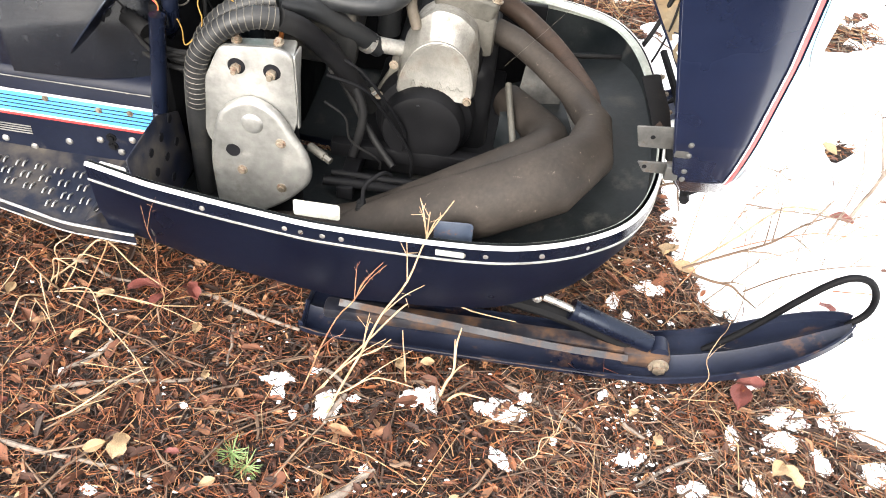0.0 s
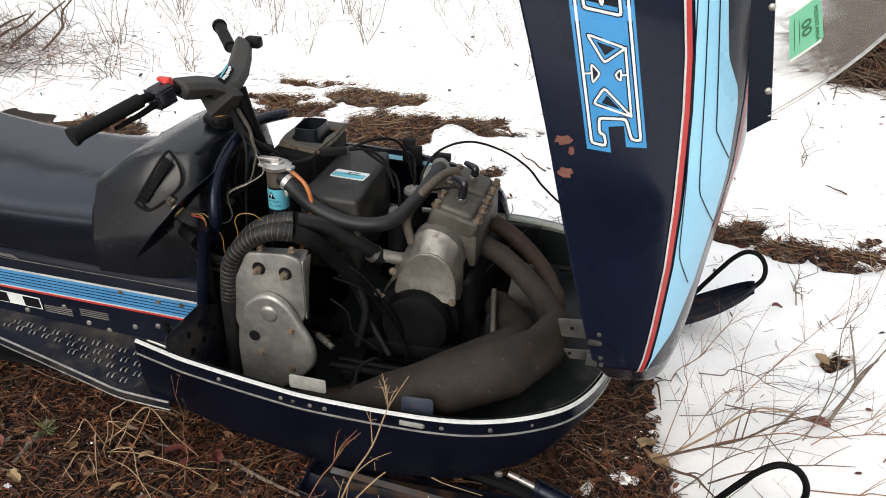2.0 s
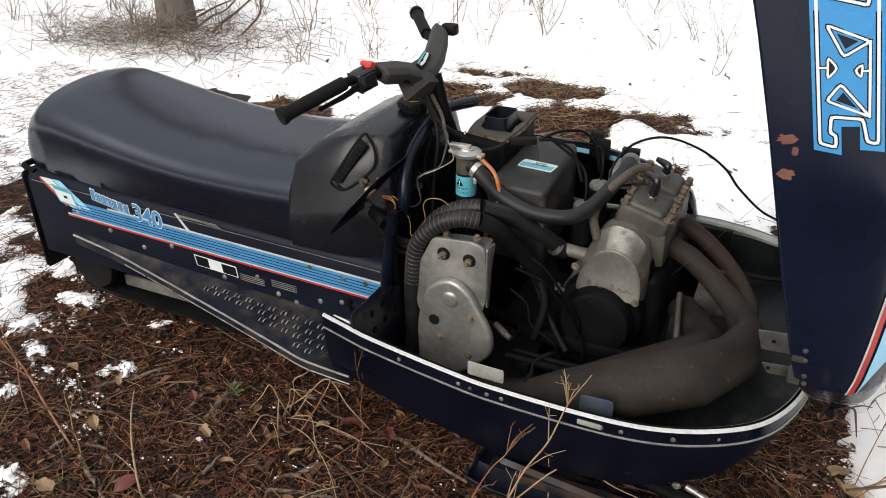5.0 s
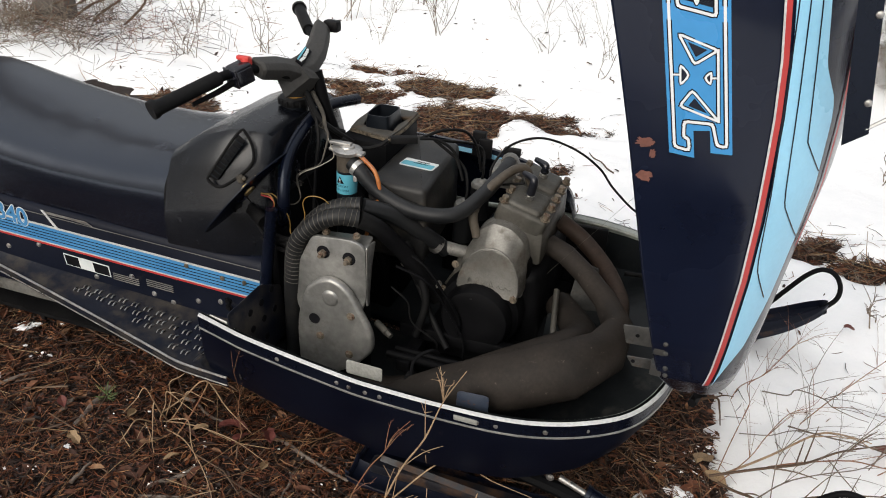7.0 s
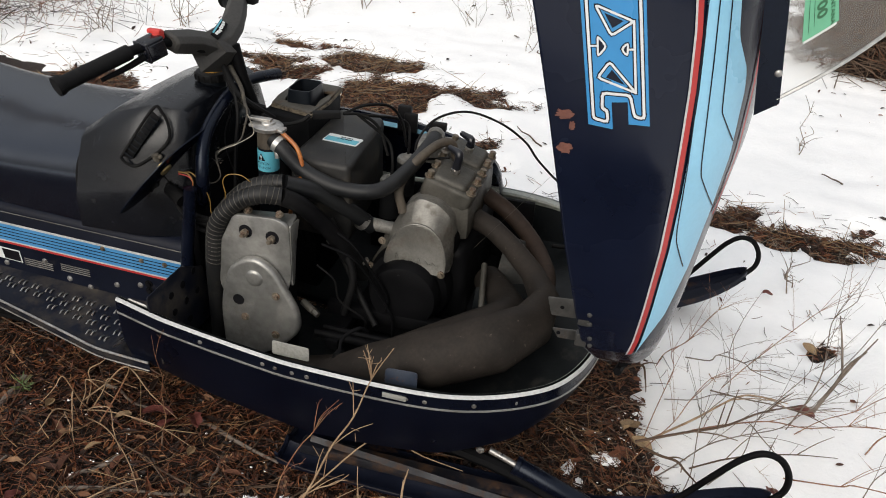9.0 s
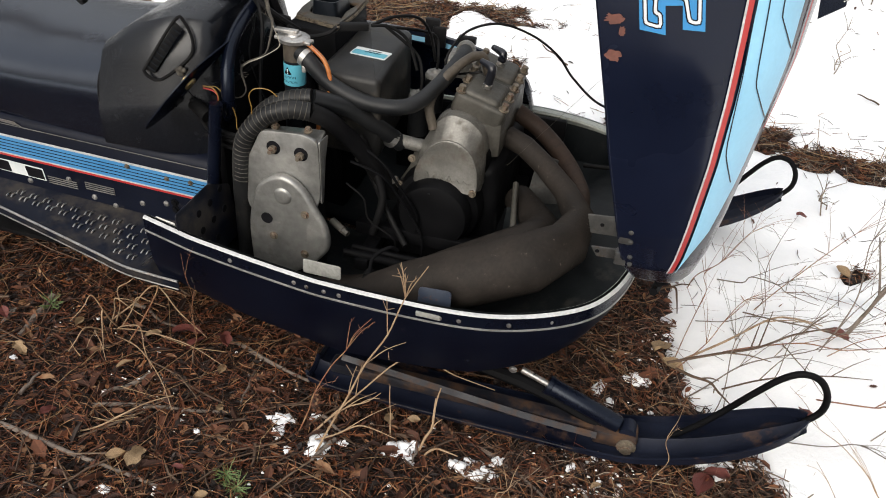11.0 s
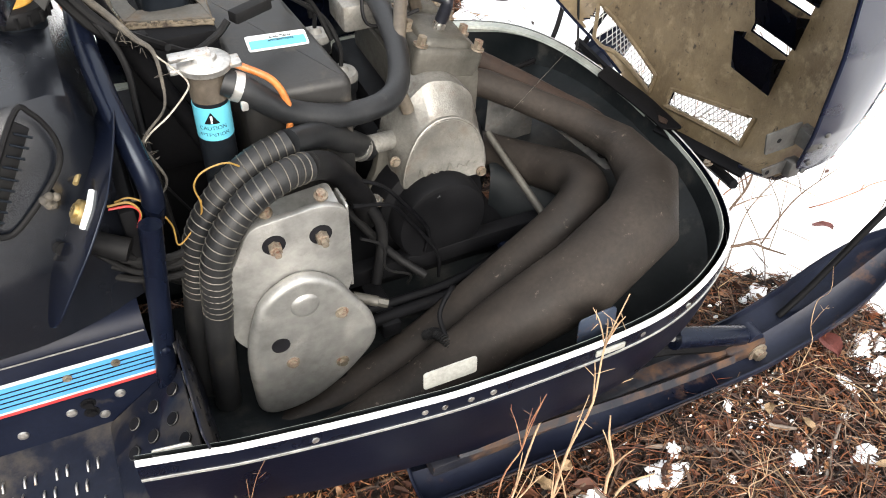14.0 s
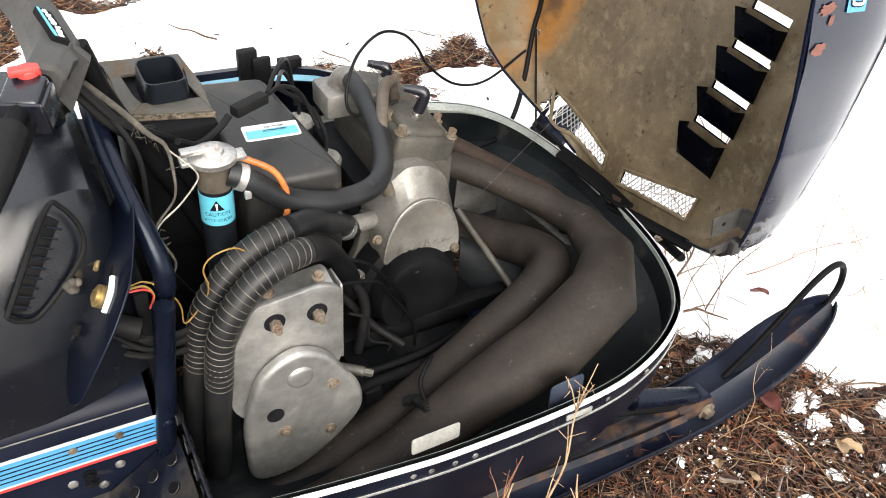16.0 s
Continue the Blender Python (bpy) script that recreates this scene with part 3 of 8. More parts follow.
part("rim_trim", rim_strip(0.0025, -0.002, 0.002, 0.0045), WHITE, pan, "white rubber edge trim")
part("rim_band", rim_strip(-0.002, -0.033, 0.004, 0.004), NAVY, pan, "navy band between white lines")
part("rim_line", rim_strip(-0.0315, -0.0355, 0.0055, 0.0055), WIREMESH, pan, "thin bright metal strip")

part("rim_lip", loft(pan_rings([(0.0125, 0.0), (0.0145, 0.006), (0.0150, 0.03), (0.0165, 0.12)])), RIMLIP, pan, "pale grey-green inner edge of the pan")
far_lip = [[p for p in row if p.y > Y0 - 0.06] for row in pan_rings([(0.009, -0.0042), (0.012, -0.0052), (0.030, -0.003), (0.033, 0.02)])]
part("rim_flange", loft([row[:min(len(r) for r in far_lip)] for row in far_lip]), RIMLIP, pan, "pale grey-green flange of the far rim")
for x in (-0.345, -0.315, -0.275, -0.24, -0.05, -0.02, 0.02, -0.5, 0.12, 0.2):
    part("rim_rivet", lathe((x, Y0 - interp(x, RX, RW) - 0.0042, rim_z(x) - 0.019), (0.1, -1, 0), [(0, 0.0055), (0.002, 0.005), (0.003, 0.002)], 12), STEEL, pan)

# brackets on the near edge
part("white_bracket", plate(rounded([(0, 0), (0.085, 0.0), (0.085, 0.034), (0.0, 0.034)], 0.006), (-0.335, 1.066, 0.348), (1, 0.02, -0.03), (0, 0.05, 1), 0.003, 0.0008), WORN, pan, "worn white metal tab")
part("dark_bracket", plate(rounded([(0, 0), (0.07, 0.0), (0.07, 0.052), (0.0, 0.052)], 0.01), (-0.078, 1.064, 0.322), (1, 0.05, 0.02), (0, 0.12, 1), 0.003, 0.0008), TAB, pan, "navy steel tab with rust spots")
part("latch_plate", box(-0.070, -0.018, 1.0235, 1.0275, 0.333, 0.345, 0.0015), WORN, pan, "small worn catch plate")

# tunnel
TN = 1.272                     # near side of the tunnel
TF = 2 * Y0 - TN


def tunnel_section(x):
    lift = interp(x, (-1.95, -0.62), (0.035, 0.0))
    return [V(x, TN, 0.16 + lift), V(x, TN, 0.415 + lift), V(x, TN + 0.012, 0.432 + lift), V(x, TN + 0.03, 0.44 + lift),
            V(x, TF - 0.03, 0.44 + lift), V(x, TF - 0.012, 0.432 + lift), V(x, TF, 0.415 + lift), V(x, TF, 0.16 + lift)]


tunnel = part("tunnel", loft([tunnel_section(x) for x in np.linspace(-1.95, -0.668, 12)]), TUNNELP, sled, "navy riveted steel tunnel with blue stripes")


def side_strip(xa, xb, za, zb, mat_, name, label="", lift=0.0022, slant=0.0):
    n = 10
    r1, r2 = [], []
    for i in range(n + 1):
        x = xa + (xb - xa) * i / n
        g = interp(x, (-1.95, -0.62), (0.035, 0.0))
        r1.append(V(x, TN - lift, za + g)), r2.append(V(x + slant * (zb - za), TN - lift, zb + g))
    bm = loft([r1, r2])
    r = bmesh.ops.extrude_face_region(bm, geom=bm.faces[:])
    bmesh.ops.translate(bm, vec=(0, 0.0018, 0), verts=[g for g in r["geom"] if isinstance(g, bmesh.types.BMVert)])
    bmesh.ops.recalc_face_normals(bm, faces=bm.faces[:])
    return part(name, bm, mat_, tunnel, label)


SLW = 0.25                     # the stripes' front ends are cut nearly upright
side_strip(-1.80, -0.672, 0.320, 0.326, RED, "red_line", "red pinstripe", slant=SLW)
side_strip(-1.80, -0.671, 0.326, 0.330, WHITE, "white_line", slant=SLW)
side_strip(-1.78, -0.670, 0.330, 0.378, BLUE, "blue_band", "sky blue decal band", slant=SLW)
for k in range(4):
    side_strip(-1.78, -0.670, 0.339 + 0.0093 * k, 0.341 + 0.0093 * k, INK_AND_HOLE, "dark_line", "", 0.0028, SLW)
side_strip(-1.62, -0.658, 0.378, 0.3835, WHITE, "white_line", slant=SLW)
side_strip(-1.93, -0.67, 0.4145, 0.4160, FARALU, "edge_line", "thin scuffed edge line", 0.003)

# footboard: tapers to nothing at the rear
FX = (-0.66, -0.80, -1.08, -1.38, -1.62, -1.80)
FO = (1.075, 1.085, 1.15, 1.215, 1.258, 1.270)
FZ = (0.225, 0.222, 0.232, 0.245, 0.262, 0.28)


def board(x, s):
    return V(x, TN + (interp(-x, [-v for v in FX], FO) - TN) * s, interp(-x, [-v for v in FX], FZ) + 0.02 * (1 - s) ** 2)


xs = np.linspace(-1.8, -0.66, 16)
bm = loft([[board(x, s) for s in (0, 0.15, 0.5, 1)] + [board(x, 1.0) - V(0, 0.0, 0.028), board(x, 0.96) - V(0, 0, 0.03)] for x in xs])
foot = part("footboard", bm, NAVY_DUSTY, sled, "navy running board with punched grip teeth")
part("edge_trim", tube([board(x, 1.0) + V(0, -0.002, 0.002) for x in xs], 0.0032, 8, 3), STEEL, foot, "scraped bare metal edge")
part("edge_trim", tube([board(x, 1.0) + V(0, -0.003, -0.02) for x in xs[3:]], 0.0018, 6, 3), STEEL, foot)
for i in range(11):
    for j in range(4):
        x, s = -0.80 - 0.042 * i - (j % 2) * 0.02, 0.30 + 0.17 * j
        if s > 0.35 + 0.5 * (1 - i / 14):
            continue
        p = board(x, s)
        part("grip_tooth", join(tube([p + V(-0.001, -0.010, 0.0), p + V(0, 0, 0.0045), p + V(0.001, 0.010, 0.0)], 0.0020, 6, 3), tube([p + V(0.013, -0.010, 0.0), p + V(0.014, 0, 0.0045), p + V(0.015, 0.010, 0.0)], 0.0020, 6, 3)), STEEL, foot)

# snow flap and rear of the tunnel
part("snow_flap", plate(rounded([(0, 0), (0.546, 0), (0.54, 0.355), (0.006, 0.355)], 0.02), (-1.955, Y0 - 0.273, 0.475), (0, 1, 0), (-0.04, 0, -1), 0.008, 0.002), RUBBER, sled, "black rubber snow flap")
part("rear_bumper", tube([(-1.93, TN + 0.02, 0.468), (-1.985, TN + 0.03, 0.472), (-2.0, TN + 0.08, 0.475), (-2.0, TF - 0.08, 0.475), (-1.985, TF - 0.03, 0.472), (-1.93, TF - 0.02, 0.468)], 0.010, 10, 5), MATTE, sled, "black tubular rear bumper")

# track and rear suspension under the tunnel
pts = [(-0.72, 0.20), (-0.80, 0.07), (-1.0, 0.02), (-1.75, 0.02), (-1.9, 0.06), (-1.95, 0.15), (-1.9, 0.24), (-1.75, 0.29), (-0.85, 0.30), (-0.72, 0.26)]
path = smooth_path([(x, 0, z) for x, z in pts + [pts[0]]], 6)
bm = loft([[V(p.x, Y0 - 0.195, p.z), V(p.x, Y0 + 0.195, p.z)] for p in path])
bmesh.ops.solidify(bm, geom=bm.faces[:], thickness=0.012)
track = part("track", bm, RUBBER, sled, "black rubber drive track")
for i in range(0, len(path) - 1, 2):
    p, q = path[i], path[i + 1]
    d = (q - p).normalized()
    nrm = V(d.z, 0, -d.x)
    part("track_lug", moved(box(-0.008, 0.008, -0.19, 0.19, 0, 0.02, 0.003), Matrix.Translation((p.x, Y0, p.z)) @ Matrix(((d.x, 0, -nrm.x, 0), (0, 1, 0, 0), (d.z, 0, -nrm.z, 0), (0, 0, 0, 1)))), RUBBER, track)
part("slide_rail", box(-1.75, -0.95, Y0 - 0.16, Y0 - 0.145, 0.05, 0.09, 0.004), FARALU, sled, "dull metal slide rail")
for x in (-1.82, -1.35, -1.05):
    part("idler_wheel", cyl((x, Y0 - 0.215, 0.14), (x, Y0 - 0.19, 0.14), 0.085 if x < -1.5 else 0.06, seg=24, bevel=0.006), RUBBER, sled, "black idler wheel")
part("suspension_arm", tube([(-0.95, Y0 - 0.2, 0.26), (-1.3, Y0 - 0.2, 0.09)], 0.012, 8), FARALU, sled)

# seat: lofted vinyl cushion with a raised rear
SPROF = ((-1, 0.0), (-1.005, 0.2), (-1.005, 0.40), (-0.998, 0.52), (-0.980, 0.62), (-0.945, 0.71), (-0.89, 0.79), (-0.81, 0.855), (-0.71, 0.905), (-0.58, 0.945), (-0.4, 0.975), (-0.2, 0.994), (0, 1.0))


def seat_ring(x):
    top = interp(x, (-1.985, -1.965, -1.93, -1.88, -1.82, -1.76, -1.64, -1.53, -1.42, -1.30, -1.13, -1.0, -0.88), (0.56, 0.625, 0.685, 0.718, 0.722, 0.712, 0.688, 0.667, 0.650, 0.640, 0.640, 0.650, 0.662))
    hw = interp(x, (-1.985, -1.95, -1.88, -1.7, -1.2, -0.9), (0.205, 0.225, 0.238, 0.244, 0.248, 0.256))
    low = interp(x, (-1.98, -0.86), (0.475, 0.440))
    ring = [V(x, Y0 + hw * y, low + (top - low) * z) for y, z in SPROF]
    return smooth_path(ring + [V(p.x, 2 * Y0 - p.y, p.z) for p in ring[-2::-1]], 3)


seat = part("seat", loft([seat_ring(x) for x in np.concatenate([np.linspace(-1.985, -1.8, 12), np.linspace(-1.77, -0.936, 30)])], caps=True), VINYL, sled, "smooth black vinyl seat with raised rear", angle=60)
part("seat_piping", tube([r for r in seat_ring(-0.938)], 0.004, 6, 2), RUBBER, seat)

# fuel tank and console in front of the seat
TPROF = ((-1, 0.0), (-1.0, 0.36), (-0.985, 0.40), (-0.90, 0.70), (-0.80, 0.92), (-0.72, 0.98), (-0.5, 1.0), (0, 1.01))


def tank_ring(x):
    top = interp(x, (-0.935, -0.86, -0.76, -0.68, -0.665, -0.65), (0.674, 0.725, 0.757, 0.752, 0.735, 0.68))
    hw = interp(x, (-0.935, -0.78, -0.70, -0.65), (0.270, 0.264, 0.240, 0.215))
    low = 0.44
    ring = [V(x, Y0 + hw * y, low + (top - low) * z) for y, z in TPROF]
    return ring + [V(p.x, 2 * Y0 - p.y, p.z) for p in ring[-2::-1]]


bm = loft([tank_ring(x) for x in (-0.935, -0.925, -0.90, -0.86, -0.8, -0.76, -0.72, -0.69, -0.672, -0.66, -0.65)], caps=True)
tank = part("fuel_tank", bm, TANKP, sled, "black textured plastic fuel tank cover", angle=30)
part("filler_neck", cyl((-0.705, 1.548, 0.74), (-0.705, 1.548, 0.768), 0.034, seg=24), PLASTIC, tank)
cap = part("fuel_cap", lathe((-0.705, 1.548, 0.762), (0.0, 0, 1), [(0, 0.040), (0.004, 0.043), (0.016, 0.043), (0.020, 0.040), (0.022, 0.026)], 24), RUBBER, tank, "black ribbed fuel cap")
for k in range(16):
    a = 2 * math.pi * k / 16
    part("cap_rib", cyl((-0.705 + 0.0425 * math.cos(a), 1.548 + 0.0425 * math.sin(a), 0.764), (-0.705 + 0.0425 * math.cos(a), 1.548 + 0.0425 * math.sin(a), 0.779), 0.003, seg=6), RUBBER, cap)
part("gauge", lathe((-0.705, 1.548, 0.782), (0, 0, 1), [(0, 0.027), (0.004, 0.027), (0.010, 0.018), (0.012, 0.008)], 20), AMBER, cap, "amber gauge dome")

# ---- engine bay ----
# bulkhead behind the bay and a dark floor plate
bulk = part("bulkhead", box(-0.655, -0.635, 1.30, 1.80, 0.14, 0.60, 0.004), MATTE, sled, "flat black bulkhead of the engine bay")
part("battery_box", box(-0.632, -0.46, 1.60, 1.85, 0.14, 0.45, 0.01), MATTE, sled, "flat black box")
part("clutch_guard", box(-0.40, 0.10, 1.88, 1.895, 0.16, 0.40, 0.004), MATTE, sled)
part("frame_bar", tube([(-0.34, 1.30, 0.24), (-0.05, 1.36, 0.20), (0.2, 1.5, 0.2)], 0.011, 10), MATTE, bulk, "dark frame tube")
part("support_plate", plate(rounded([(0, 0), (0.10, 0.0), (0.12, 0.15), (0.02, 0.16)], 0.01), (0.045, 1.62, 0.26), (1, -0.2, 0), (0, 0.2, 1), 0.004, 0.001), CATCH, bulk, "dull grey support plate")
part("support_rod", cyl((0.024, 1.567, 0.362), (0.058, 1.388, 0.280), 0.0075, seg=12), ENGINE, bulk, "dull steel rod")
strap = part("hanger_strap", plate(rounded([(0, 0), (0.19, 0), (0.19, 0.04), (0, 0.04)], 0.012), (0.135, 1.56, 0.375), (0.22, -0.95, -0.1), (0.9, 0.2, 0.1), 0.003, 0.0008), CATCH, bulk, "grey metal strap with holes")
for k in range(4):
    p = V(0.135, 1.56, 0.3785) + V(0.22, -0.95, -0.1).normalized() * (0.035 + 0.04 * k) + V(0.9, 0.2, 0.1).normalized() * 0.02
    # black discs painted on the strap for its shaded holes
    part("hole", cyl(p - V(0, 0, 0.0005), p + V(0, 0, 0.0012), 0.009, seg=14), INK_AND_HOLE, strap)

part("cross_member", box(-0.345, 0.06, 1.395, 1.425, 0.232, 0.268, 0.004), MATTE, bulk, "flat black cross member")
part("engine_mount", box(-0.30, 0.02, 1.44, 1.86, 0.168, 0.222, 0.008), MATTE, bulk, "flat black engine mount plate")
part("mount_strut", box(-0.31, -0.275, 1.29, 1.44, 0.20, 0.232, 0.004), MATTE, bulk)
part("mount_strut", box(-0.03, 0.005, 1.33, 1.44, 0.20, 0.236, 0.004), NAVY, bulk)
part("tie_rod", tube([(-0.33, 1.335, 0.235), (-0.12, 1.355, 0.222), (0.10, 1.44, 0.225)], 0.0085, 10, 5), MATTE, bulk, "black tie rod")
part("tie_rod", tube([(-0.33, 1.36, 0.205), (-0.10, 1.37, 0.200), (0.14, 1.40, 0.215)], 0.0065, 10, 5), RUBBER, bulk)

# chaincase: flat plate with a domed cover, on the near side
CF = 1.245
case = part("chaincase", plate(rounded([(-0.45, 0.30), (-0.535, 0.328), (-0.555, 0.36), (-0.559, 0.42), (-0.547, 0.485), (-0.507, 0.566), (-0.405, 0.574), (-0.371, 0.560), (-0.369, 0.42), (-0.40, 0.34)], 0.016), (0, CF + 0.012, 0), (1, 0, 0), (0, 0, 1), 0.012, 0.003), ALU_POL, sled, "dull aluminium chaincase guard with oxidised patches")
part("top_flange", plate(rounded([(-0.506, 0), (-0.374, 0), (-0.378, 0.065), (-0.495, 0.06)], 0.010), (0, CF + 0.002, 0.5635), (1, 0, 0.06), (0, 1, 0.20), 0.006, 0.0015), ALU_POL, case)
part("side_flange", plate(rounded([(0, 0), (0.012, 0.0), (0.03, 0.10), (0.05, 0.155), (0, 0.16)], 0.006), (-0.372, CF + 0.004, 0.40), (0, 1, 0), (0, 0, 1), 0.004, 0.001), ALU_POL, case)
cover_out = rounded([(-0.545, 0.19), (-0.548, 0.34), (-0.515, 0.445), (-0.455, 0.478), (-0.405, 0.452), (-0.345, 0.345), (-0.342, 0.29), (-0.40, 0.225), (-0.47, 0.185)], 0.05, 6)
cov = part("chaincase_cover", plate(cover_out, (0, CF, 0), (1, 0, 0), (0, 0, 1), 0.024, 0.011, 5), ALU_POL, case, "domed pressed aluminium cover", angle=50)
part("boss", lathe((-0.452, CF - 0.0235, 0.420), (0, -1, 0), [(0, 0.022), (0.003, 0.020), (0.005, 0.014), (0.0055, 0.004)], 24), ALU_POL, cov, angle=60)
# no opening is cut: a black disc gives the hole its shade
part("drain_hole", cyl((-0.496, CF - 0.0262, 0.352), (-0.496, CF - 0.0235, 0.352), 0.014, seg=20), INK_AND_HOLE, cov, "black disc standing in for a shaded round hole")
for x, z in ((-0.399, 0.382), (-0.482, 0.305), (-0.405, 0.27)):
    part("cover_bolt", bolt((x, CF - 0.024, z), (0, -1, 0), 0.0068, 0.007), RUSTBOLT, cov, "rusty bolt with washer")
for x, z in ((-0.478, 0.528), (-0.412, 0.524)):
    # flush black disc in place of a recess and its shade
    part("bolt_hole", cyl((x, CF - 0.0008, z), (x, CF + 0.004, z), 0.0165, seg=20), INK_AND_HOLE, case, "black disc standing in for the shaded recess round a bolt")
    part("case_bolt", join(cyl((x, CF - 0.012, z - 0.002), (x, CF + 0.003, z - 0.002), 0.0095, seg=6), cyl((x, CF - 0.022, z - 0.002), (x, CF - 0.012, z - 0.002), 0.005, seg=12)), RUSTBOLT, case, "rusty stud and nut")
for x in (-0.483, -0.405):
    part("flange_bolt", bolt((x + 0.004, CF + 0.020, 0.573 + 0.06 * (x + 0.44)), (0, -0.2, 1), 0.0065, 0.008), RUSTBOLT, case)
part("drain_plug", join(cyl((-0.36, 1.285, 0.335), (-0.325, 1.266, 0.328), 0.009, seg=16), cyl((-0.325, 1.266, 0.328), (-0.311, 1.259, 0.324), 0.0075, seg=6)), ENGINE, case, "steel plug bolt")
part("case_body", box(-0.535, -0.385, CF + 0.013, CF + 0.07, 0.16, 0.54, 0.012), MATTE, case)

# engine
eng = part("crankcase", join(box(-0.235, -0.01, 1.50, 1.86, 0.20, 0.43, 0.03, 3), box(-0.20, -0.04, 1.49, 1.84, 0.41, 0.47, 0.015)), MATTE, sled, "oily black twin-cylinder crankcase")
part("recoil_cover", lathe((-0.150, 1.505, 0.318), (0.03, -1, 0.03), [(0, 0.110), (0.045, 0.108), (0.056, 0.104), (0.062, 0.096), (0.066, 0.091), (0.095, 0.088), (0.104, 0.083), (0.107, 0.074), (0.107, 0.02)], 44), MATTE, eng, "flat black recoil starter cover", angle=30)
part("casting_line", tube([(-0.215, 1.437, 0.345), (-0.19, 1.41, 0.375), (-0.155, 1.401, 0.388)], 0.003, 6, 5), HOSE, eng)
AX = ((-0.212, 0.390), (-0.130, 0.386), (-0.052, 0.380), (-0.052, 0.435), (-0.070, 0.482), (-0.105, 0.506), (-0.140, 0.508), (-0.172, 0.490), (-0.196, 0.450))
BX = ((-0.216, 0.388), (-0.130, 0.384), (-0.046, 0.378), (-0.044, 0.455), (-0.058, 0.520), (-0.092, 0.548), (-0.138, 0.556), (-0.176, 0.530), (-0.208, 0.465))


def cover_ring(pts, y, k=1.0, cut=0.014):
    out = rounded([(-0.13 + (x + 0.13) * k, 0.44 + (z - 0.44) * k) for x, z in pts], cut, 4)
    return [V(x, y + 0.14 * max(0.0, z - 0.40), z) for x, z in out]


wc = part("water_cover", loft([cover_ring(AX, 1.4365, 0.90), cover_ring(AX, 1.4355, 0.955), cover_ring(AX, 1.4375), cover_ring(AX, 1.444, 1.01), cover_ring(BX, 1.476), cover_ring(BX, 1.535)], closed=True, caps=True), ALU, eng, "rough cast aluminium water pump cover", angle=40)
arch = [(x, z) for x, z in rounded(AX[2:] + AX[:1], 0.03, 5)][3:-3]
part("cover_rib", tube([V(x, 1.4375 + 0.14 * max(0.0, z - 0.40), z) for x, z in arch], 0.0028, 6, 1), ALU, wc)
# cast script on the cover's foot, as plain raised strokes
for k in range(6):
    x = -0.180 + 0.0185 * k
    part("cast_mark", tube([V(x, 1.4362, 0.408), V(x + 0.004, 1.4368, 0.426 if k in (0, 3) else 0.418), V(x + 0.011, 1.4364, 0.410), V(x + 0.017, 1.4362, 0.412)], 0.0008, 5, 3), ALU, wc)
part("cover_ear", plate(rounded([(-0.262, 0.352), (-0.236, 0.352), (-0.196, 0.386), (-0.200, 0.462), (-0.222, 0.470), (-0.236, 0.40)], 0.008), (0, 1.478, 0), (1, 0, 0), (0, 0.1, 1), 0.022, 0.004), ENGINE, wc, "grimy cast ear")
part("cover_ear", plate(rounded([(-0.075, 0.378), (-0.048, 0.375), (-0.044, 0.398), (-0.07, 0.404)], 0.006), (0, 1.446, 0), (1, 0, 0), (0, 0.1, 1), 0.012, 0.003), ALU, wc)
for p in ((-0.249, 1.452, 0.366), (-0.059, 1.434, 0.389), (-0.218, 1.450, 0.446)):
    part("cover_screw", bolt(p, (0, -1, 0.1), 0.0062, 0.007), RUSTBOLT, eng)
part("cylinder", box(-0.155, -0.02, 1.53, 1.82, 0.44, 0.54, 0.012), ENGINE, eng, "grimy cast cylinder")
HM = Matrix.Translation((-0.082, 1.665, 0.562)) @ Euler((0, radians(16), 0)).to_matrix().to_4x4()
head = part("cylinder_head", join(moved(box(-0.066, 0.066, -0.135, 0.135, -0.035, 0.022, 0.012, 3), HM), moved(box(-0.05, 0.045, -0.125, -0.015, 0.0, 0.034, 0.012, 3), HM), moved(box(-0.05, 0.045, 0.015, 0.125, 0.0, 0.034, 0.012, 3), HM)), ENGINE, sled, "oily cast cylinder head with rusty head bolts")
for i in range(5):
    for sx in (-0.056, 0.055):
        p = HM @ V(sx, -0.12 + 0.06 * i, 0.022)
        part("head_bolt", bolt(p, HM.to_3x3() @ V(0, 0, 1), 0.0085, 0.015), RUSTBOLT, head)
for y, tall in ((-0.075, 1.0), (0.072, 0.62)):
    p, up = HM @ V(-0.005, y, 0.032), HM.to_3x3() @ V(-0.05, -0.22, 1)
    part("spark_plug", join(cyl(p, p + up * 0.012, 0.0115, seg=6), cyl(p + up * 0.012, p + up * 0.026, 0.007, seg=12)), STEEL, head)
    part("plug_cap", tube([p + up * 0.018, p + up * 0.050 * tall, p + up * 0.060 * tall + V(-0.006, 0.006, 0.0), p + up * 0.060 * tall + V(-0.034, 0.024, 0.004)], [0.0115, 0.0105, 0.0105, 0.007], 12, 5), GLOSSBLK, head, "black rubber spark plug cap")
part("water_outlet", join(box(-0.215, -0.13, 1.69, 1.775, 0.56, 0.612, 0.008), tube([(-0.17, 1.735, 0.60), (-0.166, 1.722, 0.628), (-0.162, 1.70, 0.632)], [0.028, 0.025, 0.021], 14, 5)), ALU, head, "cast aluminium water outlet elbow")
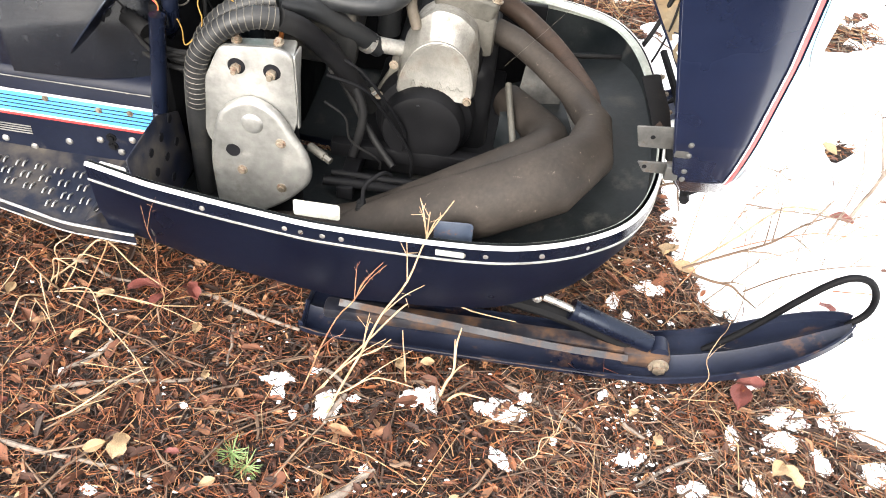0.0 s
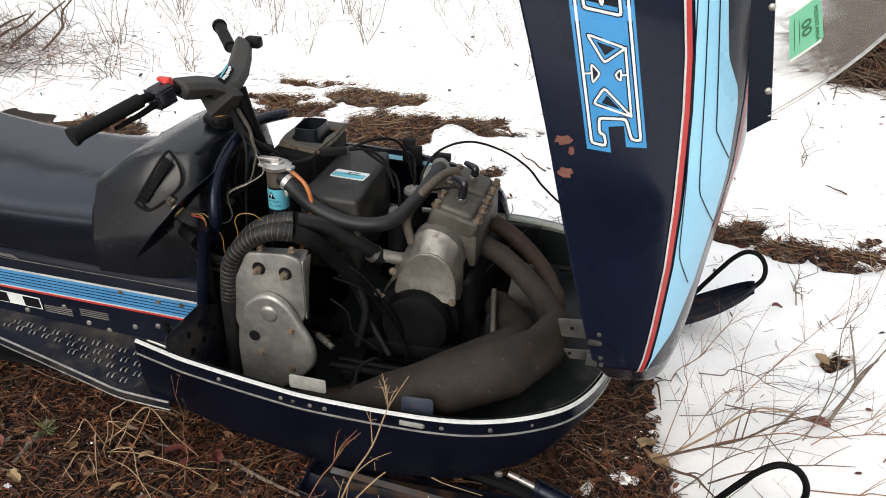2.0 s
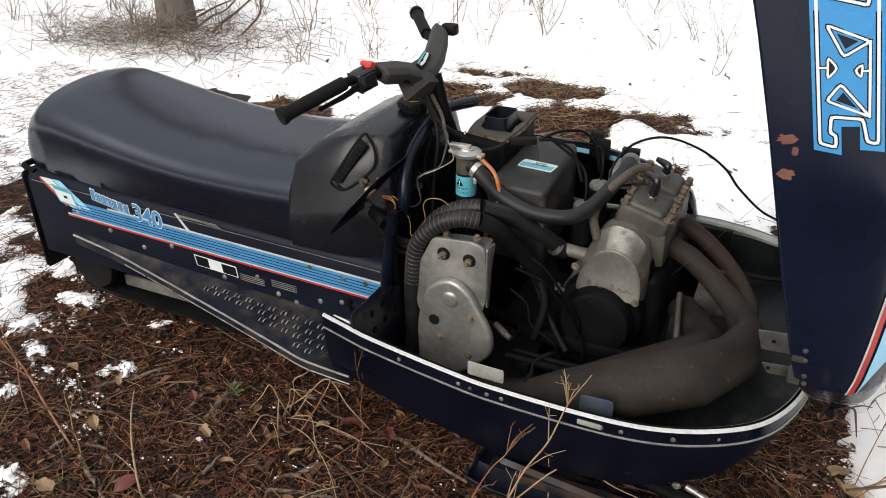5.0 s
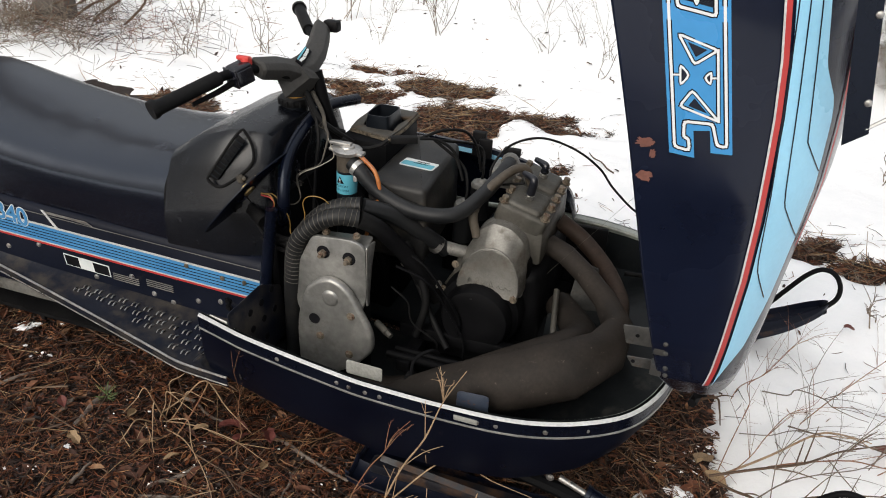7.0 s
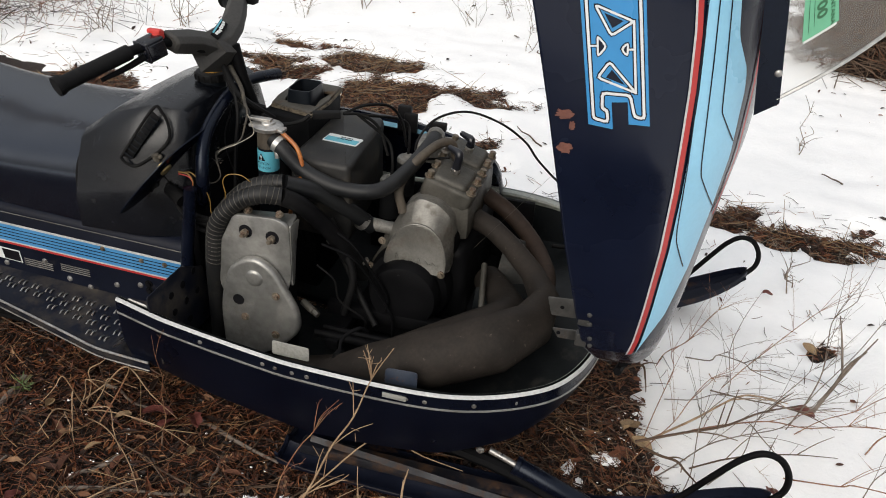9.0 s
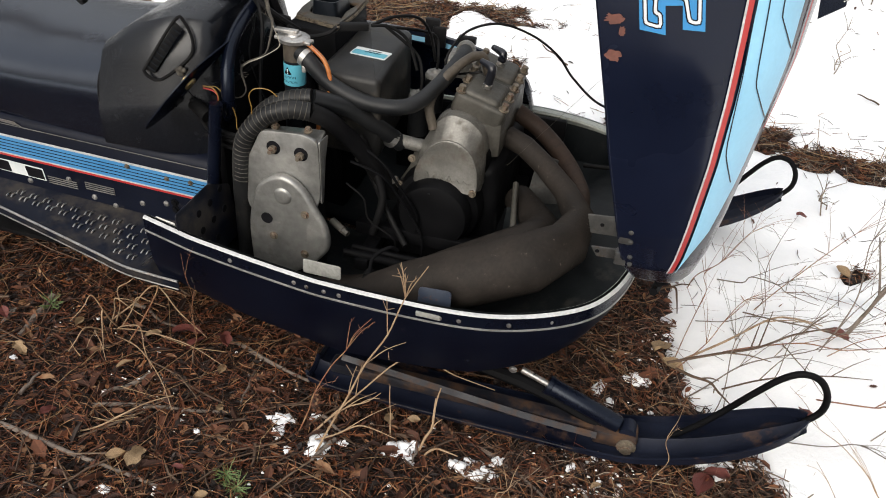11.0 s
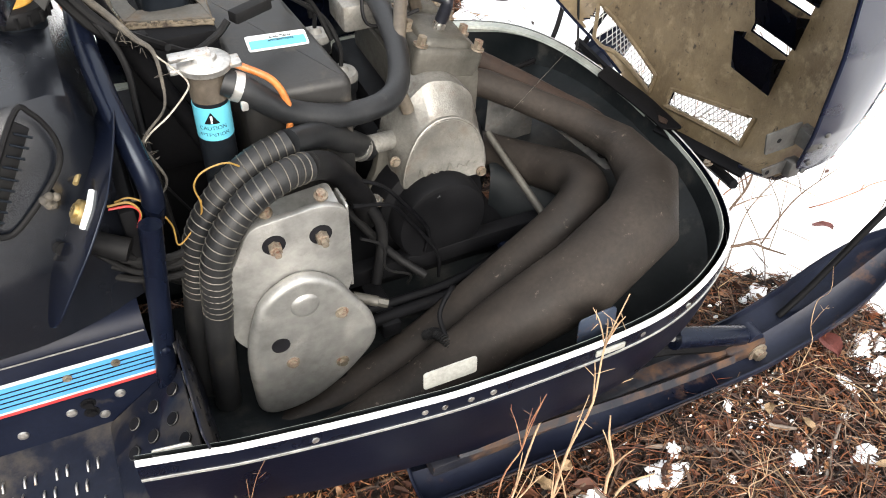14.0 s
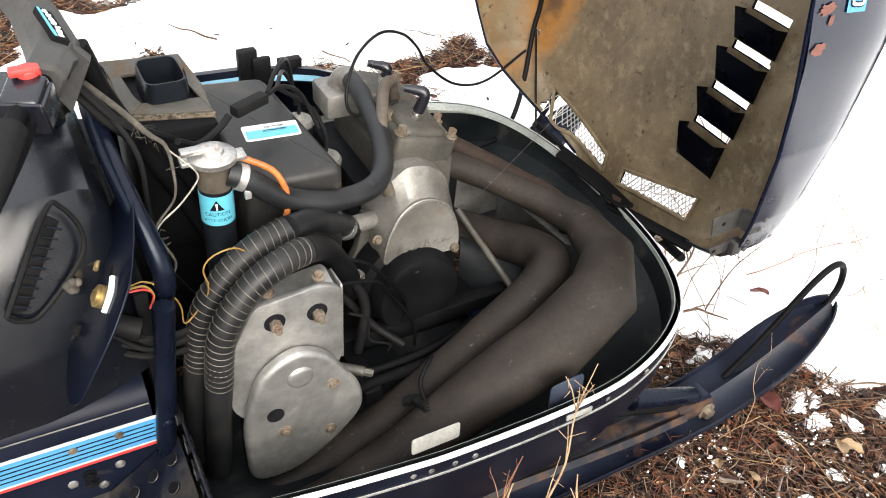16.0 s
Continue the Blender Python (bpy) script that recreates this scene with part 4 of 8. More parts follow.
for y in (1.611, 1.755):
    part("carburettor", lathe((-0.256, y, 0.43), (0.05, 0, 1), [(0, 0.026), (0.07, 0.026), (0.075, 0.029), (0.098, 0.029)], 22), HOSE, head, "dark carburettor with round cap")
    part("carburettor_cap", lathe((-0.251, y, 0.5275), (0.05, 0, 1), [(0, 0.0295), (0.006, 0.0295), (0.012, 0.026), (0.014, 0.014), (0.022, 0.008)], 22), FARALU, head, "dull grey carburettor cap")
    part("throttle_cable", tube([(-0.25, y, 0.545), (-0.249, y + 0.004, 0.585), (-0.27, y + 0.02, 0.635), (-0.34, 1.60, 0.705)], 0.004, 8, 6), RUBBER, head)

# coolant bottle with cap, label and hose
bot = part("coolant_bottle", lathe((-0.504, 1.418, 0.44), (0.02, 0.02, 1), [(0, 0.0246), (0.02, 0.0250), (0.235, 0.0250), (0.245, 0.0246), (0.25, 0.024), (0.268, 0.024)], 28), PLASTIC, sled, "black coolant filler tube with cyan caution label")
part("caution_label", lathe((-0.501, 1.4215, 0.606), (0.02, 0.02, 1), [(0, 0.0253), (0.0003, 0.0257), (0.0517, 0.0257), (0.052, 0.0253)], 28), TEAL, bot, "cyan caution label")
part("bottle_neck", lathe((-0.4995, 1.4225, 0.664), (0.02, 0.02, 1), [(0, 0.0252), (0.0005, 0.0256), (0.026, 0.0256), (0.034, 0.0262), (0.042, 0.0275)], 28), OLDHOSE, bot, "grimy brown neck of the bottle")
rc = part("pressure_cap", lathe((-0.498, 1.424, 0.706), (0.02, 0.02, 1), [(0, 0.030), (0.002, 0.035), (0.010, 0.036), (0.013, 0.033), (0.015, 0.018), (0.019, 0.016), (0.021, 0.010)], 28), STEEL, bot, "zinc pressure cap")
part("cap_ear", join(box(-0.545, -0.525, 1.415, 1.440, 0.708, 0.716, 0.002), box(-0.472, -0.452, 1.405, 1.430, 0.708, 0.716, 0.002), moved(box(-0.045, 0.01, -0.008, 0.008, 0, 0.008, 0.002), Matrix.Translation((-0.498, 1.424, 0.725)))), STEEL, rc)
cool = part("coolant_hose", tube([(-0.48, 1.410, 0.688), (-0.455, 1.400, 0.676), (-0.397, 1.400, 0.625), (-0.310, 1.405, 0.594), (-0.225, 1.435, 0.590), (-0.182, 1.52, 0.612), (-0.164, 1.64, 0.630), (-0.162, 1.70, 0.634)], 0.0185, 16, 8), HOSE, sled, "thick dark grey coolant hose")
part("hose_clamp", join(lathe((-0.470, 1.404, 0.684), (0.8, -0.15, -0.4), [(0, 0.0188), (0, 0.0208), (0.012, 0.0208), (0.012, 0.0188)], 20), box(-0.466, -0.456, 1.384, 1.394, 0.652, 0.668, 0.002)), WIREMESH, cool, "steel hose clamp")
part("bypass_hose", tube([(-0.178, 1.487, 0.515), (-0.193, 1.497, 0.572), (-0.172, 1.538, 0.622), (-0.134, 1.615, 0.650), (-0.105, 1.645, 0.648), (-0.090, 1.655, 0.605)], 0.0115, 14, 8), OLDHOSE, sled, "aged brown rubber bypass hose")
part("fuel_line", tube([(-0.478, 1.42, 0.715), (-0.45, 1.412, 0.703), (-0.415, 1.40, 0.68), (-0.400, 1.392, 0.64), (-0.405, 1.388, 0.60), (-0.425, 1.39, 0.55), (-0.44, 1.40, 0.50)], 0.0052, 10, 8), ORANGE, sled, "translucent orange fuel line")

# corrugated warm-air hoses over the chaincase
c1 = [(-0.605, 1.312, 0.20), (-0.598, 1.312, 0.32), (-0.586, 1.310, 0.416), (-0.566, 1.310, 0.518), (-0.524, 1.315, 0.578), (-0.475, 1.325, 0.608), (-0.42, 1.337, 0.618)]
c2 = [(-0.585, 1.272, 0.20), (-0.578, 1.262, 0.32), (-0.569, 1.252, 0.425), (-0.553, 1.252, 0.528), (-0.508, 1.264, 0.586), (-0.452, 1.275, 0.612), (-0.408, 1.293, 0.607)]
h1 = part("corrugated_hose", tube(c1, 0.0215, 16, 8), CORR, sled, "black hose wound with wire")
part("wire_coil", coil(c1[2:], 0.0217, 0.0009, 0.0115), WIREDULL, h1, "thin steel wire winding")
h2 = part("corrugated_hose", tube(c2, 0.021, 16, 8), CORR, sled, "black hose wound with wire")
part("wire_coil", coil(c2[2:], 0.0212, 0.0009, 0.0115), WIREDULL, h2, "thin steel wire winding")
w1 = part("water_hose", tube([c1[-1], (-0.357, 1.385, 0.583), (-0.292, 1.450, 0.507), (-0.255, 1.482, 0.462)], 0.0205, 16, 8), HOSE, sled, "black rubber water hose")
part("hose_clamp", lathe((-0.280, 1.464, 0.486), (0.55, 0.4, -0.55), [(0, 0.021), (0, 0.0235), (0.014, 0.0235), (0.014, 0.021)], 20), STEEL, w1, "steel hose clamp")
part("pump_spigot", cyl((-0.272, 1.472, 0.477), (-0.19, 1.50, 0.455), 0.0165, seg=18), ALU, eng)
part("water_hose", tube([c2[-1], (-0.370, 1.325, 0.572), (-0.325, 1.375, 0.49), (-0.29, 1.41, 0.41), (-0.27, 1.46, 0.33)], 0.0205, 16, 8), RUBBER, sled, "black rubber water hose")
part("drain_hose", tube([(-0.34, 1.42, 0.50), (-0.30, 1.40, 0.44), (-0.27, 1.385, 0.36), (-0.29, 1.37, 0.26)], 0.010, 10, 6), RUBBER, sled, "thin black drain hose")
for k in range(3):
    random.seed(170 + k)
    a = V(-0.37 + random.uniform(-0.01, 0.05), 1.31 + 0.03 * k, 0.54 - random.uniform(0.0, 0.12))
    b = V(-0.24 + random.uniform(-0.09, 0.08), 1.37 + 0.012 * k, 0.20 + random.uniform(0.0, 0.10))
    m_ = a.lerp(b, 0.5) + V(random.uniform(-0.02, 0.05), random.uniform(-0.02, 0.02), random.uniform(-0.01, 0.04))
    part("bay_hose", tube([a, a.lerp(m_, 0.5) + V(0.015, 0, 0.012), m_, m_.lerp(b, 0.6) + V(0.02, 0, 0), b], random.choice((0.0025, 0.0035, 0.0045, 0.006)), 8, 6), MATTE if k % 3 else RUBBER, sled, "thin dark hose or lead in the bay")
part("hose_clamp", lathe((-0.335, 1.40, 0.455), (0.5, 0.1, -0.8), [(0, 0.010), (0, 0.0125), (0.009, 0.0125), (0.009, 0.010)], 16), STEEL, sled, "small steel clamp")
part("hose_clamp", lathe((-0.262, 1.44, 0.385), (0.5, 0.1, -0.8), [(0, 0.009), (0, 0.0115), (0.008, 0.0115), (0.008, 0.009)], 16), STEEL, sled, "small steel clamp")
part("drain_hose", tube([(-0.36, 1.45, 0.46), (-0.31, 1.43, 0.38), (-0.25, 1.40, 0.29), (-0.20, 1.36, 0.25)], 0.008, 10, 6), RUBBER, sled)

# exhaust: straight cones with mitred joints
exh = part("expansion_chamber", tube([(-0.02, 1.62, 0.462), (0.03, 1.605, 0.450), (0.09, 1.565, 0.428), (0.157, 1.49, 0.411), (0.206, 1.392, 0.403), (0.192, 1.282, 0.404), (0.125, 1.202, 0.394), (-0.005, 1.168, 0.343), (-0.135, 1.175, 0.278), (-0.285, 1.178, 0.190), (-0.42, 1.165, 0.160), (-0.56, 1.155, 0.150)],
                                    [0.027, 0.027, 0.027, 0.029, 0.036, 0.052, 0.066, 0.066, 0.057, 0.045, 0.037, 0.035], 30, 1), EXHAUST, sled, "burnt brown steel expansion chamber", angle=45)
part("return_pipe", tube([(0.03, 1.61, 0.29), (0.085, 1.52, 0.305), (0.120, 1.42, 0.335), (0.108, 1.345, 0.355), (0.050, 1.305, 0.340), (-0.04, 1.295, 0.288), (-0.14, 1.288, 0.226), (-0.265, 1.28, 0.158), (-0.446, 1.24, 0.138), (-0.56, 1.21, 0.14)], [0.040, 0.041, 0.043, 0.044, 0.043, 0.041, 0.040, 0.038, 0.036, 0.036], 22, 4), EXHAUST, exh, "burnt steel return pipe", angle=30)
part("header_pipe", tube([(-0.02, 1.735, 0.478), (0.05, 1.725, 0.440), (0.12, 1.665, 0.410), (0.172, 1.57, 0.398), (0.198, 1.47, 0.404), (0.200, 1.34, 0.400)], [0.023, 0.023, 0.023, 0.022, 0.020], 16, 8), EXHAUST2, exh, "rust brown header pipe")
part("spring_hook", tube([(-0.19, 1.27, 0.30), (-0.205, 1.25, 0.318), (-0.235, 1.225, 0.30), (-0.235, 1.20, 0.27)], 0.0045, 8, 6), MATTE, exh)
part("spring", coil([(-0.235, 1.165, 0.262), (-0.238, 1.195, 0.268), (-0.242, 1.225, 0.255), (-0.246, 1.25, 0.225)], 0.0085, 0.0016, 0.0042), RUBBER, exh, "dark coil spring")

# air silencer, intake snorkel
abox = part("air_box", plate(rounded([(-0.452, 1.43), (-0.292, 1.42), (-0.318, 1.755), (-0.455, 1.775)], 0.02), (0, 0, 0.44), (1, 0, 0), (0, 1, 0), 0.205, 0.014, 3), SILENCER, sled, "dusty black plastic air silencer box")
part("intake_box", box(-0.588, -0.452, 1.555, 1.775, 0.46, 0.688, 0.008), MATTE, abox)
LID = V(0, 0, 0.694)
for o in ([(-0.589, 1.800), (-0.457, 1.786), (-0.462, 1.728), (-0.583, 1.742)], [(-0.576, 1.606), (-0.456, 1.574), (-0.463, 1.622), (-0.553, 1.634)],
          [(-0.583, 1.742), (-0.566, 1.740), (-0.560, 1.660), (-0.553, 1.634), (-0.576, 1.606), (-0.584, 1.66)], [(-0.457, 1.786), (-0.450, 1.68), (-0.456, 1.574), (-0.463, 1.622), (-0.470, 1.67), (-0.462, 1.728)]):
    part("snorkel_frame", plate(o, LID, (1, 0, 0), (0, 1, 0), 0.006, 0.001), LIDP, abox, "dirty grey intake lid with brown edges")
part("frame_edge", tube([V(-0.589, 1.800, 0.690), V(-0.584, 1.66, 0.690), V(-0.576, 1.606, 0.690), V(-0.456, 1.574, 0.690), V(-0.450, 1.68, 0.690), V(-0.457, 1.786, 0.690), V(-0.589, 1.800, 0.690)], 0.005, 6, 1), FOAM, abox, "crumbling tan foam edge")
for k in range(26):
    random.seed(400 + k)
    e = V(-0.576, 1.604, 0.696).lerp(V(-0.456, 1.572, 0.696), random.random()) if k % 3 else V(-0.584, 1.68, 0.696).lerp(V(-0.576, 1.606, 0.696), random.random())
    part("foam_crumb", box(e.x - 0.003, e.x + random.uniform(0.0, 0.016), e.y - 0.0015, e.y + random.uniform(0.001, 0.004), e.z - 0.004, e.z + random.uniform(0.0, 0.002), 0.001), RIMLIP if k % 6 == 0 else FOAM, abox)
rings = []
for z, k in ((0.66, 1.14), (0.69, 1.11), (0.727, 1.0), (0.733, 0.975), (0.733, 0.915), (0.727, 0.90), (0.69, 0.90), (0.66, 0.88)):
    rings.append([V(-0.511 + 0.034 * k * math.copysign(abs(math.cos(a)) ** 0.4, math.cos(a)), 1.673 + 0.049 * k * math.copysign(abs(math.sin(a)) ** 0.4, math.sin(a)) - 0.04 * (z - 0.7), z) for a in np.linspace(0, 2 * math.pi, 33)[:-1]])
part("snorkel", loft(rings, closed=True), PLASTIC, abox, "black square intake snorkel")
part("box_label", plate(rounded([(0, 0), (0.093, -0.008), (0.098, 0.037), (0.004, 0.047)], 0.005), (-0.414, 1.545, 0.6455), (1, 0, 0), (0, 1, 0), 0.0015), LABEL, abox, "white and blue caution label")
part("label_field", plate(rounded([(0.004, 0.004), (0.090, -0.004), (0.0925, 0.020), (0.006, 0.028)], 0.003), (-0.414, 1.545, 0.6472), (1, 0, 0), (0, 1, 0), 0.001), TEAL, abox)
part("fuse_holder", moved(box(-0.034, 0.034, -0.010, 0.010, -0.009, 0.009, 0.003), Matrix.Translation((-0.402, 1.550, 0.712)) @ Euler((0, 0, radians(26))).to_matrix().to_4x4()), RUBBER, abox, "black inline fuse holder")
part("fuse_lead", tube([(-0.535, 1.47, 0.72), (-0.50, 1.50, 0.69), (-0.46, 1.525, 0.695), (-0.44, 1.533, 0.710)], 0.0055, 8, 6), RUBBER, abox)
part("fuse_lead", tube([(-0.365, 1.568, 0.714), (-0.33, 1.60, 0.705), (-0.29, 1.62, 0.67), (-0.262, 1.615, 0.60)], 0.004, 8, 6), RUBBER, abox)
part("fuse_lead", tube([(-0.365, 1.572, 0.714), (-0.33, 1.63, 0.72), (-0.29, 1.70, 0.70), (-0.268, 1.74, 0.65), (-0.255, 1.757, 0.57)], 0.004, 8, 6), RUBBER, abox)

# steering: hoop tube, post, handlebar with pad
hoop = part("steering_hoop", tube([(-0.612, 1.72, 0.735), (-0.632, 1.60, 0.752), (-0.636, 1.50, 0.745), (-0.628, 1.385, 0.712), (-0.617, 1.328, 0.672), (-0.610, 1.302, 0.622), (-0.618, 1.312, 0.565), (-0.645, 1.34, 0.52)], 0.0150, 14, 8), NAVY, sled, "navy painted frame hoop")
part("frame_post", join(cyl((-0.622, 1.2655, 0.60), (-0.665, 1.2565, 0.285), 0.0150, seg=18), lathe((-0.651, 1.2435, 0.392), (0.1, -1, 0.1), [(0, 0.008), (0.004, 0.007), (0.006, 0.003)], 12)), NAVY, sled, "navy upright frame post beside the tunnel")
part("steering_post", tube([(-0.635, 1.535, 0.86), (-0.605, 1.535, 0.75), (-0.52, 1.535, 0.55), (-0.45, 1.535, 0.35)], 0.015, 12, 5), MATTE, sled, "black steering post")
bar = part("handlebar", tube([(-0.795, 1.13, 0.868), (-0.735, 1.27, 0.902), (-0.69, 1.36, 0.905), (-0.665, 1.46, 0.865), (-0.668, 1.60, 0.868), (-0.712, 1.69, 0.896), (-0.765, 1.748, 0.896), (-0.868, 1.882, 0.918)], 0.011, 12, 6), MATTE, sled, "black handlebar with padded centre")
part("grip", tube([(-0.803, 1.112, 0.864), (-0.798, 1.122, 0.867), (-0.793, 1.134, 0.869), (-0.735, 1.268, 0.902)], [0.021, 0.021, 0.0165, 0.0165], 16, 3), RUBBER, bar, "black ribbed rubber grip")
part("grip", tube([(-0.772, 1.756, 0.897), (-0.863, 1.875, 0.917), (-0.866, 1.879, 0.9178), (-0.873, 1.888, 0.9195)], [0.0165, 0.0165, 0.021, 0.021], 14, 4), RUBBER, bar, "black rubber grip")
# pad: a flat padded bridge with two arms
def pad_ring(p, w, h, tilt):
    m = Euler((0, radians(tilt), 0)).to_matrix()
    return [Vector(p) + m @ V(w * x, 0, h * z) for x, z in rounded([(-1, 0.1), (-0.8, 1), (0.45, 1), (1, 0.45), (0.9, -1), (-0.9, -1)], 0.12, 3)]


pad = part("bar_pad", loft([pad_ring((-0.692, 1.352, 0.906), 0.020, 0.016, 22), pad_ring((-0.690, 1.358, 0.906), 0.024, 0.020, 22), pad_ring((-0.677, 1.43, 0.890), 0.026, 0.021, 25), pad_ring((-0.668, 1.49, 0.866), 0.030, 0.023, 30),
                      pad_ring((-0.664, 1.535, 0.866), 0.033, 0.026, 31), pad_ring((-0.672, 1.60, 0.882), 0.031, 0.023, 30), pad_ring((-0.692, 1.665, 0.902), 0.029, 0.021, 28), pad_ring((-0.712, 1.715, 0.914), 0.026, 0.020, 26), pad_ring((-0.720, 1.730, 0.917), 0.018, 0.015, 25)], closed=True, caps=True), PADP, bar, "dusty black moulded centre pad", angle=25)
part("pad_wedge", loft([[V(-0.644, 1.476, 0.884), V(-0.627, 1.486, 0.856), V(-0.666, 1.432, 0.817), V(-0.687, 1.434, 0.859)], [V(-0.640, 1.53, 0.870), V(-0.618, 1.54, 0.842), V(-0.655, 1.50, 0.800), V(-0.680, 1.49, 0.845)]], closed=True, caps=True), PADP, pad, "raised wedge of the pad", angle=20)
BU, BV = V(0.848, 0, -0.53), V(-0.16, 0.96, 0.20).normalized()
BN = BU.cross(BV).normalized()
BO = V(-0.662, 1.521, 0.895) + BN * 0.005 - BU * 0.0105 - BV * 0.035
part("pad_badge", plate(rounded([(0, 0), (0.021, 0), (0.021, 0.07), (0, 0.07)], 0.003), BO - BN * 0.008, BU, BV, 0.009), INK_AND_HOLE, pad, "small black and silver badge")
part("badge_stripe", plate([(0.001, 0.002), (0.0055, 0.002), (0.0045, 0.068), (0.001, 0.068)], BO + BN * 0.0012, BU, BV, 0.001), TEAL, pad)
for k in range(7):
    random.seed(60 + k)
    a, b = 0.006 + random.uniform(0, 0.004), 0.004 + 0.0092 * k
    part("badge_mark", plate(rounded([(a, b), (a + random.uniform(0.005, 0.010), b + 0.001), (a + random.uniform(0.006, 0.010), b + 0.009), (a + 0.001, b + 0.007)], 0.0015), BO + BN * 0.0012, BU, BV, 0.001), LABEL, pad)
part("pad_neck", loft([pad_ring((-0.640, 1.535, 0.825), 0.032, 0.02, 25), pad_ring((-0.630, 1.537, 0.795), 0.026, 0.018, 25), pad_ring((-0.615, 1.54, 0.765), 0.018, 0.014, 25)], closed=True, caps=True), PLASTIC, bar)
part("pad_badge", plate(rounded([(0, 0), (0.026, 0), (0.026, 0.085), (0, 0.085)], 0.003), (-0.664, 1.555, 0.885), (0.86, 0.0, -0.5), (-0.30, 0.90, 0.36), -0.0015), INK_AND_HOLE, bar, "small black and silver badge")
for k in range(5):
    part("badge_mark", plate([(0, 0), (0.016, 0.004), (0.014, 0.012), (0.001, 0.008)], V(-0.6625, 1.562, 0.8885) + V(-0.30, 0.90, 0.36).normalized() * 0.0155 * k + V(0.86, 0, -0.5).normalized() * 0.004 + V(0.45, 0.3, 0.84) * 0.0012, (0.86, 0, -0.5), (-0.30, 0.90, 0.36), -0.0008), TEAL if k % 2 else LABEL, bar)
part("switch_block", join(*[moved(b_, Matrix.Translation((-0.712, 1.318, 0.903)) @ Euler((radians(14), 0, radians(-25))).to_matrix().to_4x4()) for b_ in (box(-0.022, 0.022, -0.024, 0.024, -0.020, 0.022, 0.007, 3), box(-0.025, 0.025, -0.027, -0.021, -0.024, 0.020, 0.003), box(0.018, 0.026, -0.022, 0.020, -0.022, 0.014, 0.003))]), GLOSSBLK, bar, "black switch housing")
part("kill_switch", join(cyl((-0.704, 1.335, 0.918), (-0.704, 1.335, 0.936), 0.013, seg=18, bevel=0.003), moved(box(-0.016, 0.016, -0.007, 0.007, 0, 0.010, 0.003), Matrix.Translation((-0.708, 1.330, 0.930)))), REDKNOB, bar, "red kill switch")
part("throttle_lever", tube([(-0.715, 1.30, 0.888), (-0.735, 1.262, 0.872), (-0.765, 1.205, 0.855)], [0.008, 0.007, 0.005], 8, 5), MATTE, bar)
part("brake_lever", tube([(-0.715, 1.745, 0.915), (-0.70, 1.79, 0.905), (-0.75, 1.85, 0.90)], [0.010, 0.008, 0.005], 8, 5), MATTE, bar)
part("mirror_clamp", box(-0.715, -0.672, 1.728, 1.758, 0.905, 0.935, 0.006), RUBBER, bar)

# wiring at the dash, wrapped in frayed cloth tape
loom = part("wiring_loom", tube([(-0.640, 1.52, 0.81), (-0.60, 1.495, 0.77), (-0.575, 1.46, 0.748), (-0.558, 1.44, 0.737), (-0.556, 1.42, 0.708), (-0.563, 1.40, 0.674), (-0.592, 1.372, 0.662), (-0.603, 1.36, 0.650), (-0.597, 1.35, 0.636), (-0.586, 1.34, 0.604), (-0.605, 1.33, 0.588), (-0.645, 1.325, 0.60)],
                                [0.0060, 0.0052, 0.0042, 0.0030, 0.0024, 0.0018, 0.0018, 0.0028, 0.0024, 0.0018, 0.0018, 0.0018], 8, 5), TAPE, sled, "wiring loom wrapped in frayed grey tape")
part("cord", tube([(-0.556, 1.435, 0.732), (-0.535, 1.415, 0.714), (-0.526, 1.405, 0.702), (-0.531, 1.398, 0.692), (-0.561, 1.38, 0.674), (-0.590, 1.368, 0.661), (-0.603, 1.36, 0.648), (-0.600, 1.352, 0.630)], 0.0013, 8, 6), CORD, loom, "whitish frayed cord")
for k in range(18):
    random.seed(k)
    t = random.random()
    p = V(-0.60, 1.495, 0.77).lerp(V(-0.556, 1.42, 0.708), t) if k % 2 else V(-0.60, 1.36, 0.648) + V(random.uniform(-0.01, 0.01), random.uniform(-0.01, 0.01), random.uniform(-0.02, 0.02))
    part("frayed_thread", tube([p, p + V(random.uniform(-0.007, 0.007), random.uniform(-0.007, 0.005), random.uniform(-0.006, 0.007)), p + V(random.uniform(-0.014, 0.014), random.uniform(-0.014, 0.006), random.uniform(-0.012, 0.010))], 0.0005, 4, 3), TAPE, loom)
part("control_cable", tube([(-0.655, 1.52, 0.81), (-0.62, 1.495, 0.76), (-0.59, 1.50, 0.73), (-0.56, 1.53, 0.71)], 0.010, 8, 6), RUBBER, loom)
part("control_cable", tube([(-0.65, 1.50, 0.82), (-0.61, 1.485, 0.765), (-0.575, 1.49, 0.735), (-0.535, 1.53, 0.69)], 0.007, 8, 6), RUBBER, loom)
for k in range(2):
    random.seed(260 + k)
    a = V(-0.645 + random.uniform(-0.02, 0.02), 1.50 + random.uniform(-0.03, 0.03), 0.82 + random.uniform(-0.02, 0.02))
    b = V(-0.60 + random.uniform(-0.03, 0.04), 1.42 + random.uniform(-0.06, 0.05), 0.62 + random.uniform(-0.08, 0.05))
    c = V(-0.57 + random.uniform(-0.05, 0.06), 1.38 + random.uniform(-0.06, 0.10), 0.46 + random.uniform(-0.10, 0.06))
    part("control_cable", tube([a, a.lerp(b, 0.5) + V(random.uniform(0.0, 0.03), random.uniform(-0.02, 0.02), 0.01), b, c], random.choice((0.002, 0.003, 0.0045)), 8, 7), RUBBER, loom)
